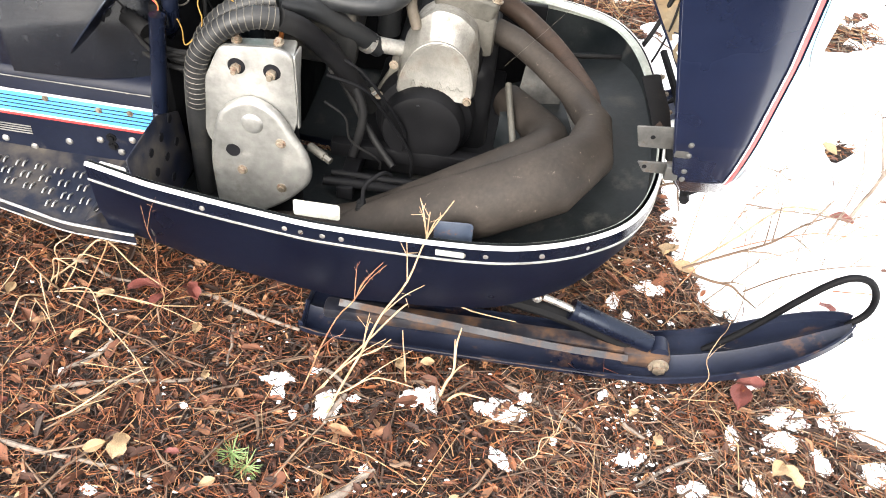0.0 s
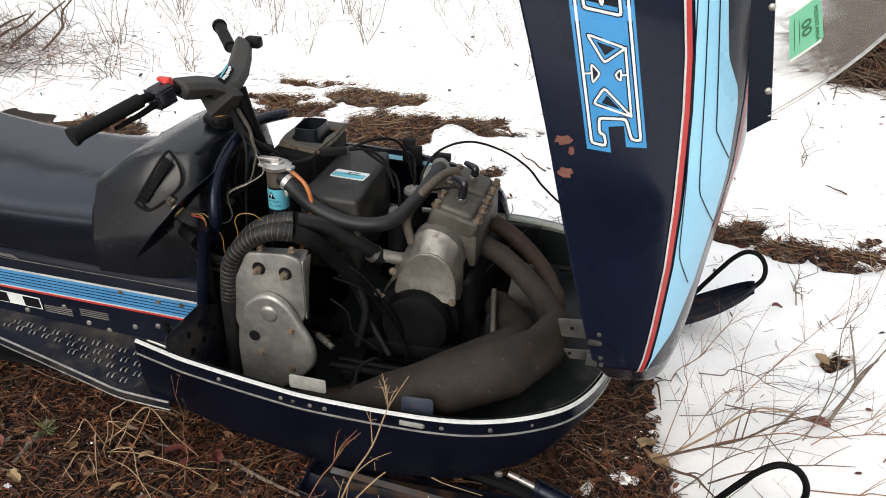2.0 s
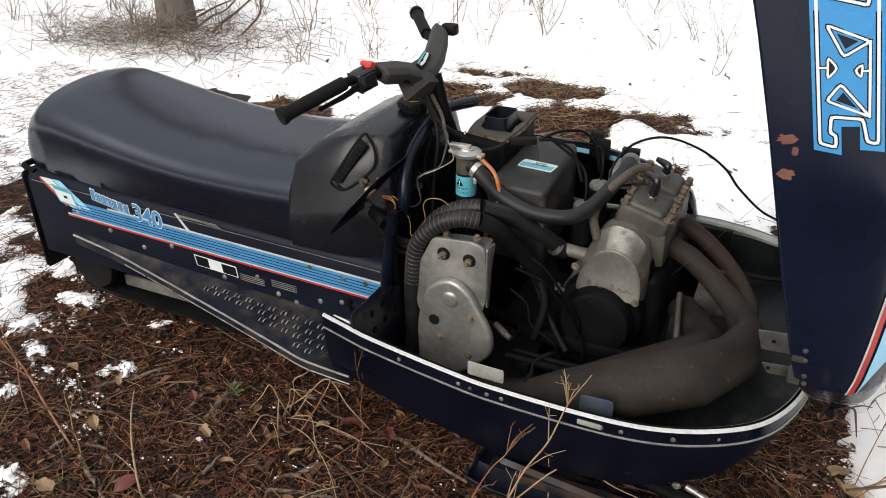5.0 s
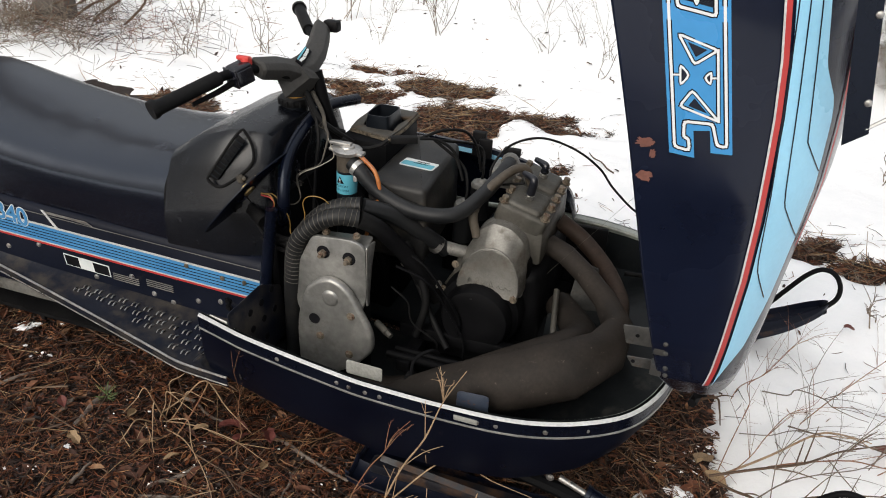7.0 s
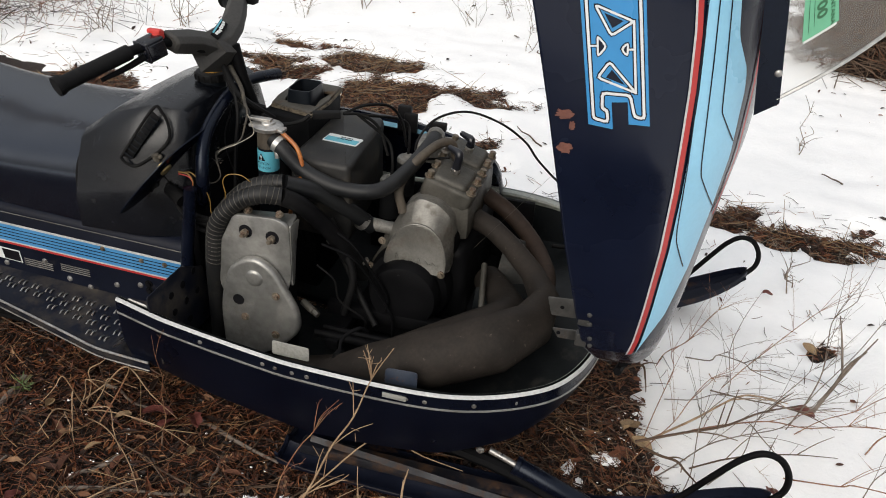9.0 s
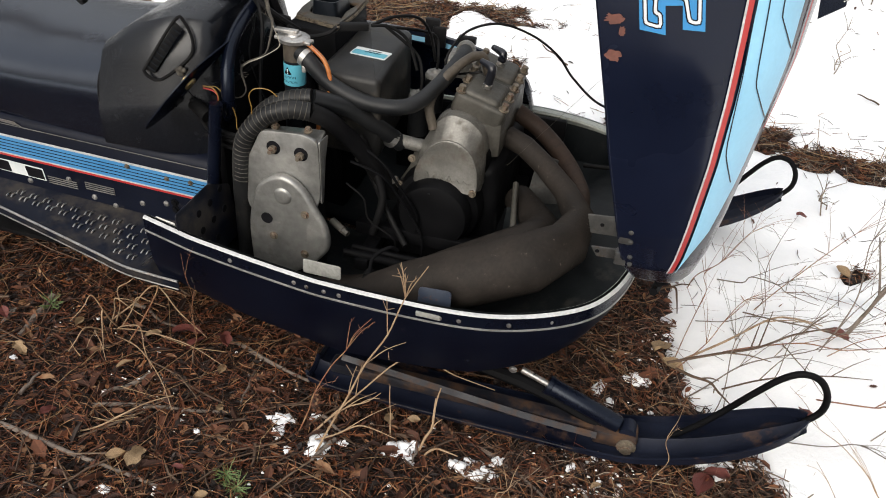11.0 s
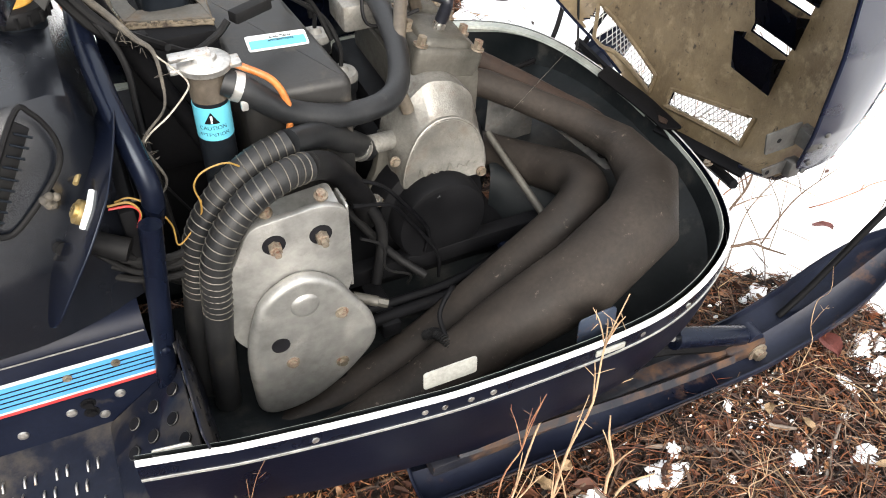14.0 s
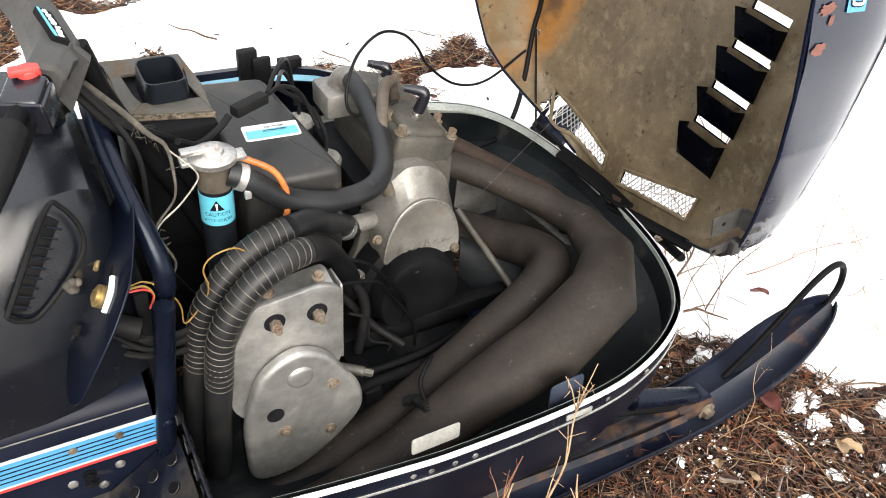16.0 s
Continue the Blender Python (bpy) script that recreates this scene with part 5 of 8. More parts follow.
for k in range(5):
    random.seed(290 + k)
    a = V(-0.70 + random.uniform(-0.02, 0.02), 1.30 + random.uniform(-0.01, 0.02), 0.55 + 0.012 * k)
    b = V(-0.61, 1.30 + 0.01 * k, 0.50 - 0.02 * k)
    part("control_cable", tube([a, a.lerp(b, 0.5) + V(0.0, -0.01, -0.02 + 0.01 * k), b, b + V(0.06, 0.05, -0.05)], random.choice((0.003, 0.004, 0.006)), 8, 6), RUBBER, loom)
part("yellow_wire", tube([(-0.655, 1.30, 0.620), (-0.636, 1.30, 0.621), (-0.612, 1.30, 0.597), (-0.596, 1.30, 0.561), (-0.595, 1.30, 0.525), (-0.577, 1.30, 0.538), (-0.557, 1.30, 0.565), (-0.553, 1.30, 0.590)], 0.0013, 8, 6), YELLOWWIRE, loom, "yellow wire")
part("yellow_wire", tube([(-0.553, 1.30, 0.585), (-0.557, 1.30, 0.615), (-0.542, 1.30, 0.634), (-0.511, 1.305, 0.635), (-0.488, 1.315, 0.612)], 0.0013, 8, 6), YELLOWWIRE, loom)
for k in range(2):
    part("red_wire", tube([(-0.664, 1.29, 0.624 - 0.005 * k), (-0.639, 1.29, 0.622 - 0.006 * k), (-0.629, 1.29, 0.602), (-0.637, 1.29, 0.580)], 0.0017, 8, 6), RED if k else YELLOWWIRE, loom, "red wire" if k else "")
for dz in (0.0, 0.016, -0.02):
    part("black_wire", tube([(-0.72, 1.32, 0.53 + dz), (-0.65, 1.30, 0.50 + dz), (-0.58, 1.31, 0.49 + dz), (-0.53, 1.37, 0.52 + dz)], 0.0055, 8, 8), RUBBER, loom)
part("plug_socket", cyl((-0.70, 1.30, 0.57), (-0.655, 1.28, 0.555), 0.016, seg=16), RUBBER, loom)

# dash plate: a navy sheet with lamp socket and key switch
PU, PV = V(0.439, 0.732, 0.522), V(-0.416, 0.68, -0.604)
PO = V(-0.75, 1.176, 0.558)
PN = PU.cross(PV).normalized()
if PN.z < 0:
    PN = -PN
dash = part("dash_plate", plate(rounded([(0.0, 0.0), (0.087, -0.053), (0.15, -0.07), (0.214, -0.051), (0.313, -0.003), (0.29, 0.04), (0.188, 0.075), (0.061, 0.072), (0.0, 0.035)], 0.02), PO, PU, PV, 0.003, 0.0008), NAVY, sled, "navy sheet metal dash plate with key socket")


def on_dash(u, v, h=0.004):
    return PO + PU * u + PV * v + PN * h


part("lamp_socket", join(cyl(on_dash(0.139, 0.0, -0.004), on_dash(0.139, 0.0, 0.012), 0.0155, seg=20), cyl(on_dash(0.139, 0.0, 0.012), on_dash(0.139, 0.0, 0.016), 0.009, seg=16)), BRASS, dash, "brass socket")
part("white_mark", tube([on_dash(0.163, -0.020, 0.005), on_dash(0.140, -0.026, 0.006), on_dash(0.116, -0.018, 0.005)], 0.0042, 8, 4), LABEL, dash, "white paint crescent")
part("toggle", tube([on_dash(0.198, 0.03, 0.0), on_dash(0.190, 0.02, 0.012), on_dash(0.175, 0.012, 0.016)], 0.0035, 8, 4), BRASS, dash)
part("switch_label", plate([(0, 0), (0.012, 0), (0.012, 0.010), (0, 0.010)], on_dash(0.078, 0.093, 0.0235), PU, PV, 0.001), LABEL, dash)
part("key_switch", join(cyl(on_dash(0.100, 0.078, -0.004), on_dash(0.096, 0.082, 0.012), 0.017, seg=20), cyl(on_dash(0.096, 0.082, 0.012), on_dash(0.085, 0.094, 0.022), 0.011, 0.009, seg=16)), RUBBER, dash, "black key switch")
part("switch_lead", tube([on_dash(0.10, 0.05, 0.002), on_dash(0.11, 0.085, 0.010), on_dash(0.085, 0.10, 0.012)], 0.009, 8, 4), RUBBER, dash)

# side vent on the tank
GU, GV, GO = V(0.549, 0.271, 0.791), V(0.779, 0.177, -0.601), V(-0.806, 1.297, 0.644)
GN = GU.cross(GV).normalized()
if GN.y > 0:
    GN = -GN
GO = GO + GN * 0.017


def on_vent(u, v, h=0.0):
    return GO + GU * u + GV * v + GN * h


loop = [(-0.006, 0.0), (0.135, -0.005), (0.146, 0.013), (0.122, 0.049), (0.084, 0.063), (0.004, 0.042), (-0.01, 0.018)]
vent = part("side_vent", tube([on_vent(u, v, 0.002) for u, v in loop + [loop[0]]], 0.0036, 8, 5), RUBBER, tank, "ribbed black side vent")
part("vent_grille", plate([(0.0, 0.002), (0.132, -0.002), (0.128, 0.018), (0.004, 0.022)], GO + GN * 0.001, GU, GV, 0.006, 0.001), RUBBER, vent)
for k in range(9):
    part("vent_rib", tube([on_vent(0.012 + 0.0135 * k, 0.0, 0.0075), on_vent(0.012 + 0.0135 * k, 0.021, 0.0075)], 0.0016, 6, 2), PLASTIC, vent)
bm = bmesh.new()
for k in range(9):
    a = k * 2.4
    bmesh.ops.create_icosphere(bm, subdivisions=2, radius=0.006, matrix=Matrix.Translation(on_vent(0.046 + 0.008 * math.cos(a) * (k % 3) / 2, 0.066 + 0.009 * math.sin(a) * (k % 3) / 2, 0.006)))
part("putty_lump", bm, TAPE, tank, "lump of dried tan sealant")

# ---- hood, tilted forward on its nose hinge ----
HZ = (0.285, 0.31, 0.34, 0.37, 0.40, 0.45, 0.51, 0.60, 0.75, 0.92, 1.05, 1.20, 1.36)
HW = (0.08, 0.15, 0.21, 0.265, 0.315, 0.385, 0.435, 0.460, 0.484, 0.493, 0.485, 0.478, 0.462)
HE = (0.444, 0.440, 0.428, 0.406, 0.382, 0.345, 0.314, 0.291, 0.254, 0.214, 0.180, 0.137, 0.085)
HF = (0.448, 0.453, 0.459, 0.465, 0.470, 0.480, 0.490, 0.502, 0.518, 0.540, 0.545, 0.530, 0.508)
HN = 3.6


def hood_at(z, a, off=0.0):
    """A point of the hood's skin at height z and angle a from the near edge (0) round the front to the far edge (pi)."""
    w, e, f = interp(z, HZ, HW) - off, interp(z, HZ, HE), interp(z, HZ, HF) - off
    c, s = math.cos(a), math.sin(a)
    return V(e + (f - e) * max(s, 0.0) ** (2 / HN), Y0 - w * (1 if c > 0 else -1) * abs(c) ** (2 / HN), z)


def hood_side(x, z, off=-0.002):
    """A point on the near side of the hood at a given x."""
    e, f = interp(z, HZ, HE), interp(z, HZ, HF)
    t = min(max((x - e) / (f - e), 0.0), 0.9999)
    return hood_at(z, math.asin(t ** (HN / 2)), off)


def hood_front(y, z, off=0.0):
    """A point on the front of the hood at a given y."""
    w = interp(z, HZ, HW)
    t = min(abs(y - Y0) / w, 0.9999)
    a = math.acos(t ** (HN / 2))
    return hood_at(z, a if y < Y0 else math.pi - a, off)


def mesh_zone(y, z):
    d = abs(y - 1.585)
    return 0.035 < d < 0.25 and 0.320 + 0.2 * d < z < 0.352 + 0.29 * d


LOUVERS = ((0.815, 1.302), (0.735, 1.308), (0.645, 1.317), (0.562, 1.328))


def louver_zone(y, z):
    return any(zk - 0.009 < z < zk + 0.010 and yk < y < yk + 0.098 for zk, yk in LOUVERS)


FS = sorted(set([round(float(v), 4) for v in np.concatenate([np.linspace(-1, -0.55, 10), np.linspace(-0.55, 0.72, 96), np.linspace(0.72, 1, 10)])]))
ANG = sorted(set([0.0, math.pi] + [math.acos(math.copysign(abs(f) ** (HN / 2), -f)) for f in FS] + [math.pi * k / 60 for k in range(61)]))
ZS = sorted(set([round(float(v), 4) for v in np.concatenate([np.linspace(HZ[0], 0.46, 40), np.linspace(0.46, 0.86, 90), np.linspace(0.86, HZ[-1], 22)])]))


def hood_skin(off):
    bm = bmesh.new()
    rows = [[bm.verts.new(hood_at(z, a, off)) for a in ANG] for z in ZS]
    for r1, r2 in zip(rows, rows[1:]):
        for j in range(len(ANG) - 1):
            q = (r1[j], r1[j + 1], r2[j + 1], r2[j])
            mid = (q[0].co + q[1].co + q[2].co + q[3].co) / 4
            if mid.x > 0.40 and (mesh_zone(mid.y, mid.z) or louver_zone(mid.y, mid.z)):
                continue
            bm.faces.new(q)
    return bm


hood = part("hood", hood_skin(0.0), HOOD_NAVY, sled, "navy fibreglass hood with blue and red stripes")
part("hood_lining", hood_skin(0.006), HOOD_IN, hood, "oil-stained brown inside of the hood")
part("hood_edge", tube([hood_at(z, 0.0, 0.003) for z in ZS[8::6]], 0.0034, 6, 1), HOOD_NAVY, hood)
part("hood_edge", tube([hood_at(z, math.pi, 0.003) for z in ZS[8::6]], 0.0034, 6, 1), HOOD_NAVY, hood)

# expanded metal in the two nose openings
for sgn in (-1, 1):
    strands = []
    for dirn in (-1, 1):
        for k in range(-8, 26):
            pts = []
            for s in np.linspace(0, 1, 16):
                z = 0.322 + 0.115 * s
                d = 0.012 * k + dirn * 0.62 * (z - 0.38)
                if 0.034 < d < 0.252 and 0.318 + 0.2 * d < z < 0.355 + 0.29 * d:
                    pts.append(hood_front(1.585 + sgn * d, z, 0.004))
            if len(pts) > 1:
                strands.append(tube([pts[0], pts[-1]], 0.0011, 4, 3))
    part("grille_mesh", join(*strands), WIREMESH, hood, "galvanised expanded metal mesh")
    rim = [(d, 0.318 + 0.2 * d) for d in np.linspace(0.030, 0.259, 14)] + [(d, 0.354 + 0.29 * d) for d in np.linspace(0.259, 0.030, 14)]
    part("grille_rim", tube([hood_front(1.585 + sgn * d, z, 0.008) for d, z in rim + rim[:1]], 0.0052, 6, 1), HOOD_IN, hood, "brown moulded rim of the opening")

# louvers: navy scoops pressed in below each slot
for (zk, yk), drop in zip(LOUVERS, (0.069, 0.079, 0.072, 0.085)):
    y0, y1 = yk - 0.004, yk + 0.106
    a, b, c, d = (hood_front(y, z, 0.006) for y, z in ((y0, zk - 0.013), (y1, zk - 0.013), (y1, zk - drop), (y0, zk - drop)))
    lip = V(-0.034, 0, 0.010)
    bm = bmesh.new()
    A, B, C, D, E_, F_ = (bm.verts.new(p) for p in (a, b, c + V(-0.002, 0, 0), d + V(-0.002, 0, 0), a + lip, b + lip))
    for f in ((E_, F_, C, D), (A, E_, D), (F_, B, C)):
        bm.faces.new(f)
    bmesh.ops.solidify(bm, geom=bm.faces[:], thickness=0.002)
    part("louver", bm, NAVY, hood, "navy louver scoop", smooth=False)

# decals on the near side
def side_band(zs, xl, xr, m, name, off=-0.0022, nx=5, label=""):
    return part(name, loft([[hood_side(xl(z) + (xr(z) - xl(z)) * k / nx, z, off) for k in range(nx + 1)] for z in zs]), m, hood, label)


def red_x(z):
    return interp(z, (0.50, 0.545, 0.629, 0.761, 0.874, 0.982, 1.051, 1.139, 1.223, 1.36), (0.404, 0.411, 0.416, 0.4205, 0.419, 0.414, 0.410, 0.401, 0.387, 0.362))


def pale_x(z):
    return interp(z, (0.50, 0.55, 0.60, 0.70, 0.82, 0.93, 1.04, 1.075, 1.13, 1.22, 1.36), (0.410, 0.428, 0.450, 0.472, 0.486, 0.494, 0.491, 0.486, 0.461, 0.445, 0.420))


zz = np.linspace(0.50, 1.355, 60)
side_band(zz, lambda z: red_x(z) - 0.0092, lambda z: red_x(z) - 0.0058, WHITE, "white_line", nx=1)
side_band(zz, lambda z: red_x(z) - 0.0058, lambda z: red_x(z) + 0.0024, RED, "red_line", label="red stripe", nx=2)
side_band(zz, lambda z: red_x(z) + 0.0075, lambda z: max(pale_x(z), red_x(z) + 0.008), PALE, "pale_band", label="pale blue stripe", nx=12)
for zs_, xs_ in (((0.712, 0.776, 0.800, 0.923, 1.075, 1.223, 1.355), (0.459, 0.4355, 0.4315, 0.424, 0.412, 0.397, 0.380)),
                 ((0.825, 0.905, 0.935, 1.095, 1.223, 1.355), (0.487, 0.449, 0.4445, 0.428, 0.413, 0.394)),
                 ((0.953, 1.012, 1.035, 1.125, 1.218, 1.355), (0.491, 0.459, 0.456, 0.444, 0.431, 0.411))):
    side_band(np.linspace(zs_[0], 1.355, 50), lambda z: interp(z, zs_, xs_), lambda z: interp(z, zs_, xs_) + 0.0020, NAVY, "dark_pinstripe", -0.0030, 1)
RPZ, RPX = (0.80, 0.845, 0.923, 1.011, 1.08, 1.208, 1.355), (0.492, 0.500, 0.507, 0.506, 0.503, 0.495, 0.474)
side_band(np.linspace(0.80, 1.355, 40), lambda z: interp(z, RPZ, RPX), lambda z: interp(z, RPZ, RPX) + 0.0035, RED, "red_pinstripe", nx=1)

# hood emblem: an abstract blue panel with white keylines and dark triangles
def em(u, v, off):
    """u across the panel (0 to 1), v metres above its foot."""
    z = 0.982 + v
    xl, xr = 0.259 - 0.222 * v, 0.353 - 0.213 * v
    return hood_side(xl + (xr - xl) * u, z + 0.012 * u, off)


def em_poly(pts, m, off, name="emblem_shape"):
    bm = bmesh.new()
    f = bm.faces.new([bm.verts.new(em(u, v, off)) for u, v in pts])
    bmesh.ops.triangulate(bm, faces=[f])
    return part(name, bm, m, hood)


def em_round(pts, cut=0.0055):
    """The same line with its corners rounded."""
    closed = pts[0] == pts[-1]
    core = pts[:-1] if closed else pts
    out = []
    for i, p in enumerate(core):
        if not closed and i in (0, len(core) - 1):
            out.append(p)
            continue
        a, b = core[i - 1], core[(i + 1) % len(core)]
        ends = []
        for q in (a, b):
            k = min(0.35, cut / math.hypot((q[0] - p[0]) * 0.094, q[1] - p[1]))
            ends.append((p[0] + (q[0] - p[0]) * k, p[1] + (q[1] - p[1]) * k))
        mid = tuple(0.25 * ends[0][j] + 0.5 * p[j] + 0.25 * ends[1][j] for j in (0, 1))
        out += [ends[0], mid, ends[1]]
    return out + out[:1] if closed else out


def em_line(pts, w, m, off, name="emblem_keyline"):
    if m is EMWHITE:
        em_line(pts, w * 1.85, INK_AND_HOLE, -0.0024, "emblem_outline")
    if m is EMWHITE or m is INK_AND_HOLE:
        pts = em_round(list(pts))
    bm = bmesh.new()
    sx = 0.094
    for (u0, v0), (u1, v1) in zip(pts, pts[1:]):
        d = Vector(((u1 - u0) * sx, v1 - v0))
        d.normalize()
        nx, ny = -d.y * w / 2, d.x * w / 2
        ex, ey = d.x * w / 2, d.y * w / 2
        n = max(1, int(abs(v1 - v0) / 0.05))
        for k in range(n):
            a, b = k / n, (k + 1) / n
            ua, va, ub, vb = u0 + (u1 - u0) * a, v0 + (v1 - v0) * a, u0 + (u1 - u0) * b, v0 + (v1 - v0) * b
            if k == 0:
                ua, va = ua - ex / sx, va - ey
            if k == n - 1:
                ub, vb = ub + ex / sx, vb + ey
            bm.faces.new([bm.verts.new(em(*p, off)) for p in ((ua + nx / sx, va + ny), (ub + nx / sx, vb + ny), (ub - nx / sx, vb - ny), (ua - nx / sx, va - ny))])
    return part(name, bm, m, hood)


part("emblem_panel", loft([[em(u, v, -0.0020) for u in np.linspace(0, 1, 7)] for v in np.linspace(0.035, 0.36, 20)]), EMBLUE, hood, "bright blue emblem panel")
em_poly([(0, 0.0), (0.40, -0.008), (0.40, 0.037), (0, 0.037)], EMBLUE, -0.0020)
em_poly([(0.66, 0.0), (1.0, -0.004), (1.0, 0.037), (0.66, 0.037)], EMBLUE, -0.0020)
WK = 0.0042
em_line([(0.09, 0.35), (0.09, 0.010), (0.32, 0.004), (0.32, 0.022), (0.24, 0.026), (0.26, 0.050), (0.70, 0.046), (0.76, 0.012), (0.91, 0.009), (0.91, 0.35)], WK, EMWHITE, -0.0030)
for tri in ([(0.224, 0.182), (0.800, 0.157), (0.447, 0.137)], [(0.400, 0.098), (0.197, 0.074), (0.790, 0.050)]):
    cu_, cv_ = sum(p[0] for p in tri) / 3, sum(p[1] for p in tri) / 3
    em_poly([(cu_ + (p[0] - cu_) * 0.50, cv_ + (p[1] - cv_) * 0.50) for p in tri], HOOD_NAVY, -0.0028)
    em_line(tri + tri[:1], WK * 0.85, EMWHITE, -0.0034)
em_line([(0.790, 0.050), (0.800, 0.157)], WK * 0.85, EMWHITE, -0.0034)
for tri, tail in (([(0.233, 0.137), (0.220, 0.106), (0.364, 0.121)], (0.09, 0.122)), ([(0.70, 0.126), (0.59, 0.117), (0.68, 0.106)], (0.79, 0.116))):
    em_poly(tri, HOOD_NAVY, -0.0028)
    em_line(tri + tri[:1], WK * 0.7, EMWHITE, -0.0034)
    em_line([((tri[0][0] + tri[-1][0]) / 2 if tail[0] > 0.5 else 0.226, tail[1]), tail], WK * 0.7, EMWHITE, -0.0034)
em_poly([(0.26, 0.232), (0.74, 0.218), (0.74, 0.275), (0.26, 0.275)], NAVY, -0.0028)
em_line([(0.22, 0.285), (0.22, 0.222), (0.78, 0.206), (0.78, 0.285)], WK, EMWHITE, -0.0034)
em_poly([(0.42, 0.275), (0.50, 0.228), (0.58, 0.275)], RED, -0.0036)
em_line([(0.36, 0.275), (0.50, 0.222), (0.64, 0.275)], WK * 0.8, EMWHITE, -0.0040)


def scar(x0, x1, z0, z1, seed):
    random.seed(seed)
    n = 30
    pts = []
    for k in range(n):
        a = 2 * math.pi * k / n
        r = random.uniform(0.55, 0.92)
        pts.append(((x0 + x1) / 2 + (x1 - x0) / 2 * r * math.copysign(abs(math.cos(a)) ** 0.5, math.cos(a)), (z0 + z1) / 2 + (z1 - z0) / 2 * r * math.sin(a)))
    bm = bmesh.new()
    f = bm.faces.new([bm.verts.new(hood_side(x, z, -0.0018)) for x, z in pts])
    bmesh.ops.triangulate(bm, faces=[f])
    part("bare_patch", bm, RUSTPAINT, hood, "scraped red primer patch")


scar(0.201, 0.238, 0.982, 1.003, 1)
scar(0.212, 0.242, 0.924, 0.948, 2)
scar(0.228, 0.240, 0.966, 0.985, 3)

# hinge irons between hood and pan nose
hinge = part("hood_hinge", join(tube([(0.395, 1.83, 0.345), (0.425, 1.70, 0.308), (0.435, 1.58, 0.288)], 0.010, 6, 4), tube([(0.435, 1.57, 0.288), (0.425, 1.42, 0.305), (0.395, 1.27, 0.335)], 0.010, 6, 4), plate([(0, 0), (0.17, 0.0), (0.15, 0.045), (0.0, 0.05)], (0.385, 1.76, 0.318), (0.10, -0.97, -0.2), (-0.9, -0.1, 0.1), 0.004, 0.001)), MATTE, sled, "black hinge irons with rust")
part("hinge_plate", plate(rounded([(0.322, 1.645), (0.366, 1.665), (0.376, 1.52), (0.372, 1.41), (0.334, 1.425), (0.332, 1.50)], 0.010), (0, 0, 0.368), (1, 0, 0.02), (0, 1, 0.0), 0.005, 0.0015), MATTE, hinge)
part("hinge_bar", moved(box(-0.10, 0.10, -0.013, 0.013, -0.004, 0.004, 0.002), Matrix.Translation((0.378, 1.362, 0.360)) @ Euler((0.3, 0, radians(-71))).to_matrix().to_4x4()), MATTE, hinge)
part("hinge_rust", plate(rounded([(0.338, 1.445), (0.350, 1.465), (0.357, 1.44), (0.345, 1.430)], 0.004), (0, 0, 0.3745), (1, 0, 0.02), (0, 1, 0.0), 0.002, 0.0005), EXHAUST2, hinge, "rusty hinge tab")
for y in (1.72, 1.66, 1.60, 1.45, 1.33):
    part("hinge_bolt", bolt((0.40 - abs(y - 1.55) * 0.1, y, 0.315 + abs(y - 1.57) * 0.15), (-0.6, 0, 0.8), 0.006, 0.006), RUSTBOLT, hinge)
for pts in ([(0.232, 0.600), (0.30, 0.606), (0.30, 0.563), (0.243, 0.560)], [(0.248, 0.531), (0.306, 0.536), (0.306, 0.512), (0.262, 0.510)]):
    tab = part("hood_catch", plate(rounded(pts, 0.004), (0, 1.112, 0), (1, 0, 0), (0, 0, 1), 0.003, 0.0008), CATCH, hood, "dull steel catch bracket")
    zc = sum(p[1] for p in pts) / 4
    part("catch_foot", box(0.296, 0.318, hood_side(0.31, zc).y + 0.002, 1.115, zc - 0.014, zc + 0.014, 0.002), CATCH, tab)
    # black disc for the shade in the bracket's hole
    part("catch_hole", cyl((0.262, 1.1105, zc), (0.262, 1.1085, zc), 0.004, seg=12), INK_AND_HOLE, tab)
for z in (0.600, 0.575, 0.535, 0.515):
    part("rivet", lathe(hood_side(0.318 + 0.12 * (0.58 - z), z, -0.001), (0, -1, 0), [(0, 0.005), (0.002, 0.0045), (0.003, 0.002)], 10), CATCH, hood)

# cables between bay and hood
part("hood_cable", tube([(0.445, 1.95, 0.78), (0.440, 1.94, 0.62), (0.423, 1.932, 0.542), (0.392, 1.897, 0.44), (0.366, 1.876, 0.372), (0.342, 1.868, 0.324), (0.312, 1.860, 0.304), (0.25, 1.845, 0.302), (0.168, 1.826, 0.305)], 0.0062, 10, 6), RUBBER, sled, "black cable to the hood lamp")
part("hood_wire", tube([(0.425, 1.925, 0.55), (0.402, 1.855, 0.415), (0.374, 1.80, 0.355), (0.343, 1.777, 0.302), (0.30, 1.74, 0.285), (0.243, 1.698, 0.291)], 0.0030, 8, 6), RUBBER, sled, "thin black wire")
part("cable_clip", box(0.437, 0.452, 1.925, 1.945, 0.525, 0.545, 0.002), STEEL, hood, "small metal clip")
part("loose_lead", tube([(-0.10, 1.62, 0.62), (-0.18, 1.63, 0.60), (-0.195, 1.645, 0.635), (-0.16, 1.68, 0.69), (-0.09, 1.73, 0.705), (-0.01, 1.79, 0.665), (0.055, 1.845, 0.60), (0.10, 1.87, 0.535), (0.18, 1.88, 0.47), (0.28, 1.90, 0.45), (0.40, 1.92, 0.50)], 0.0032, 8, 8), RUBBER, sled, "loose black lead arching over the engine")
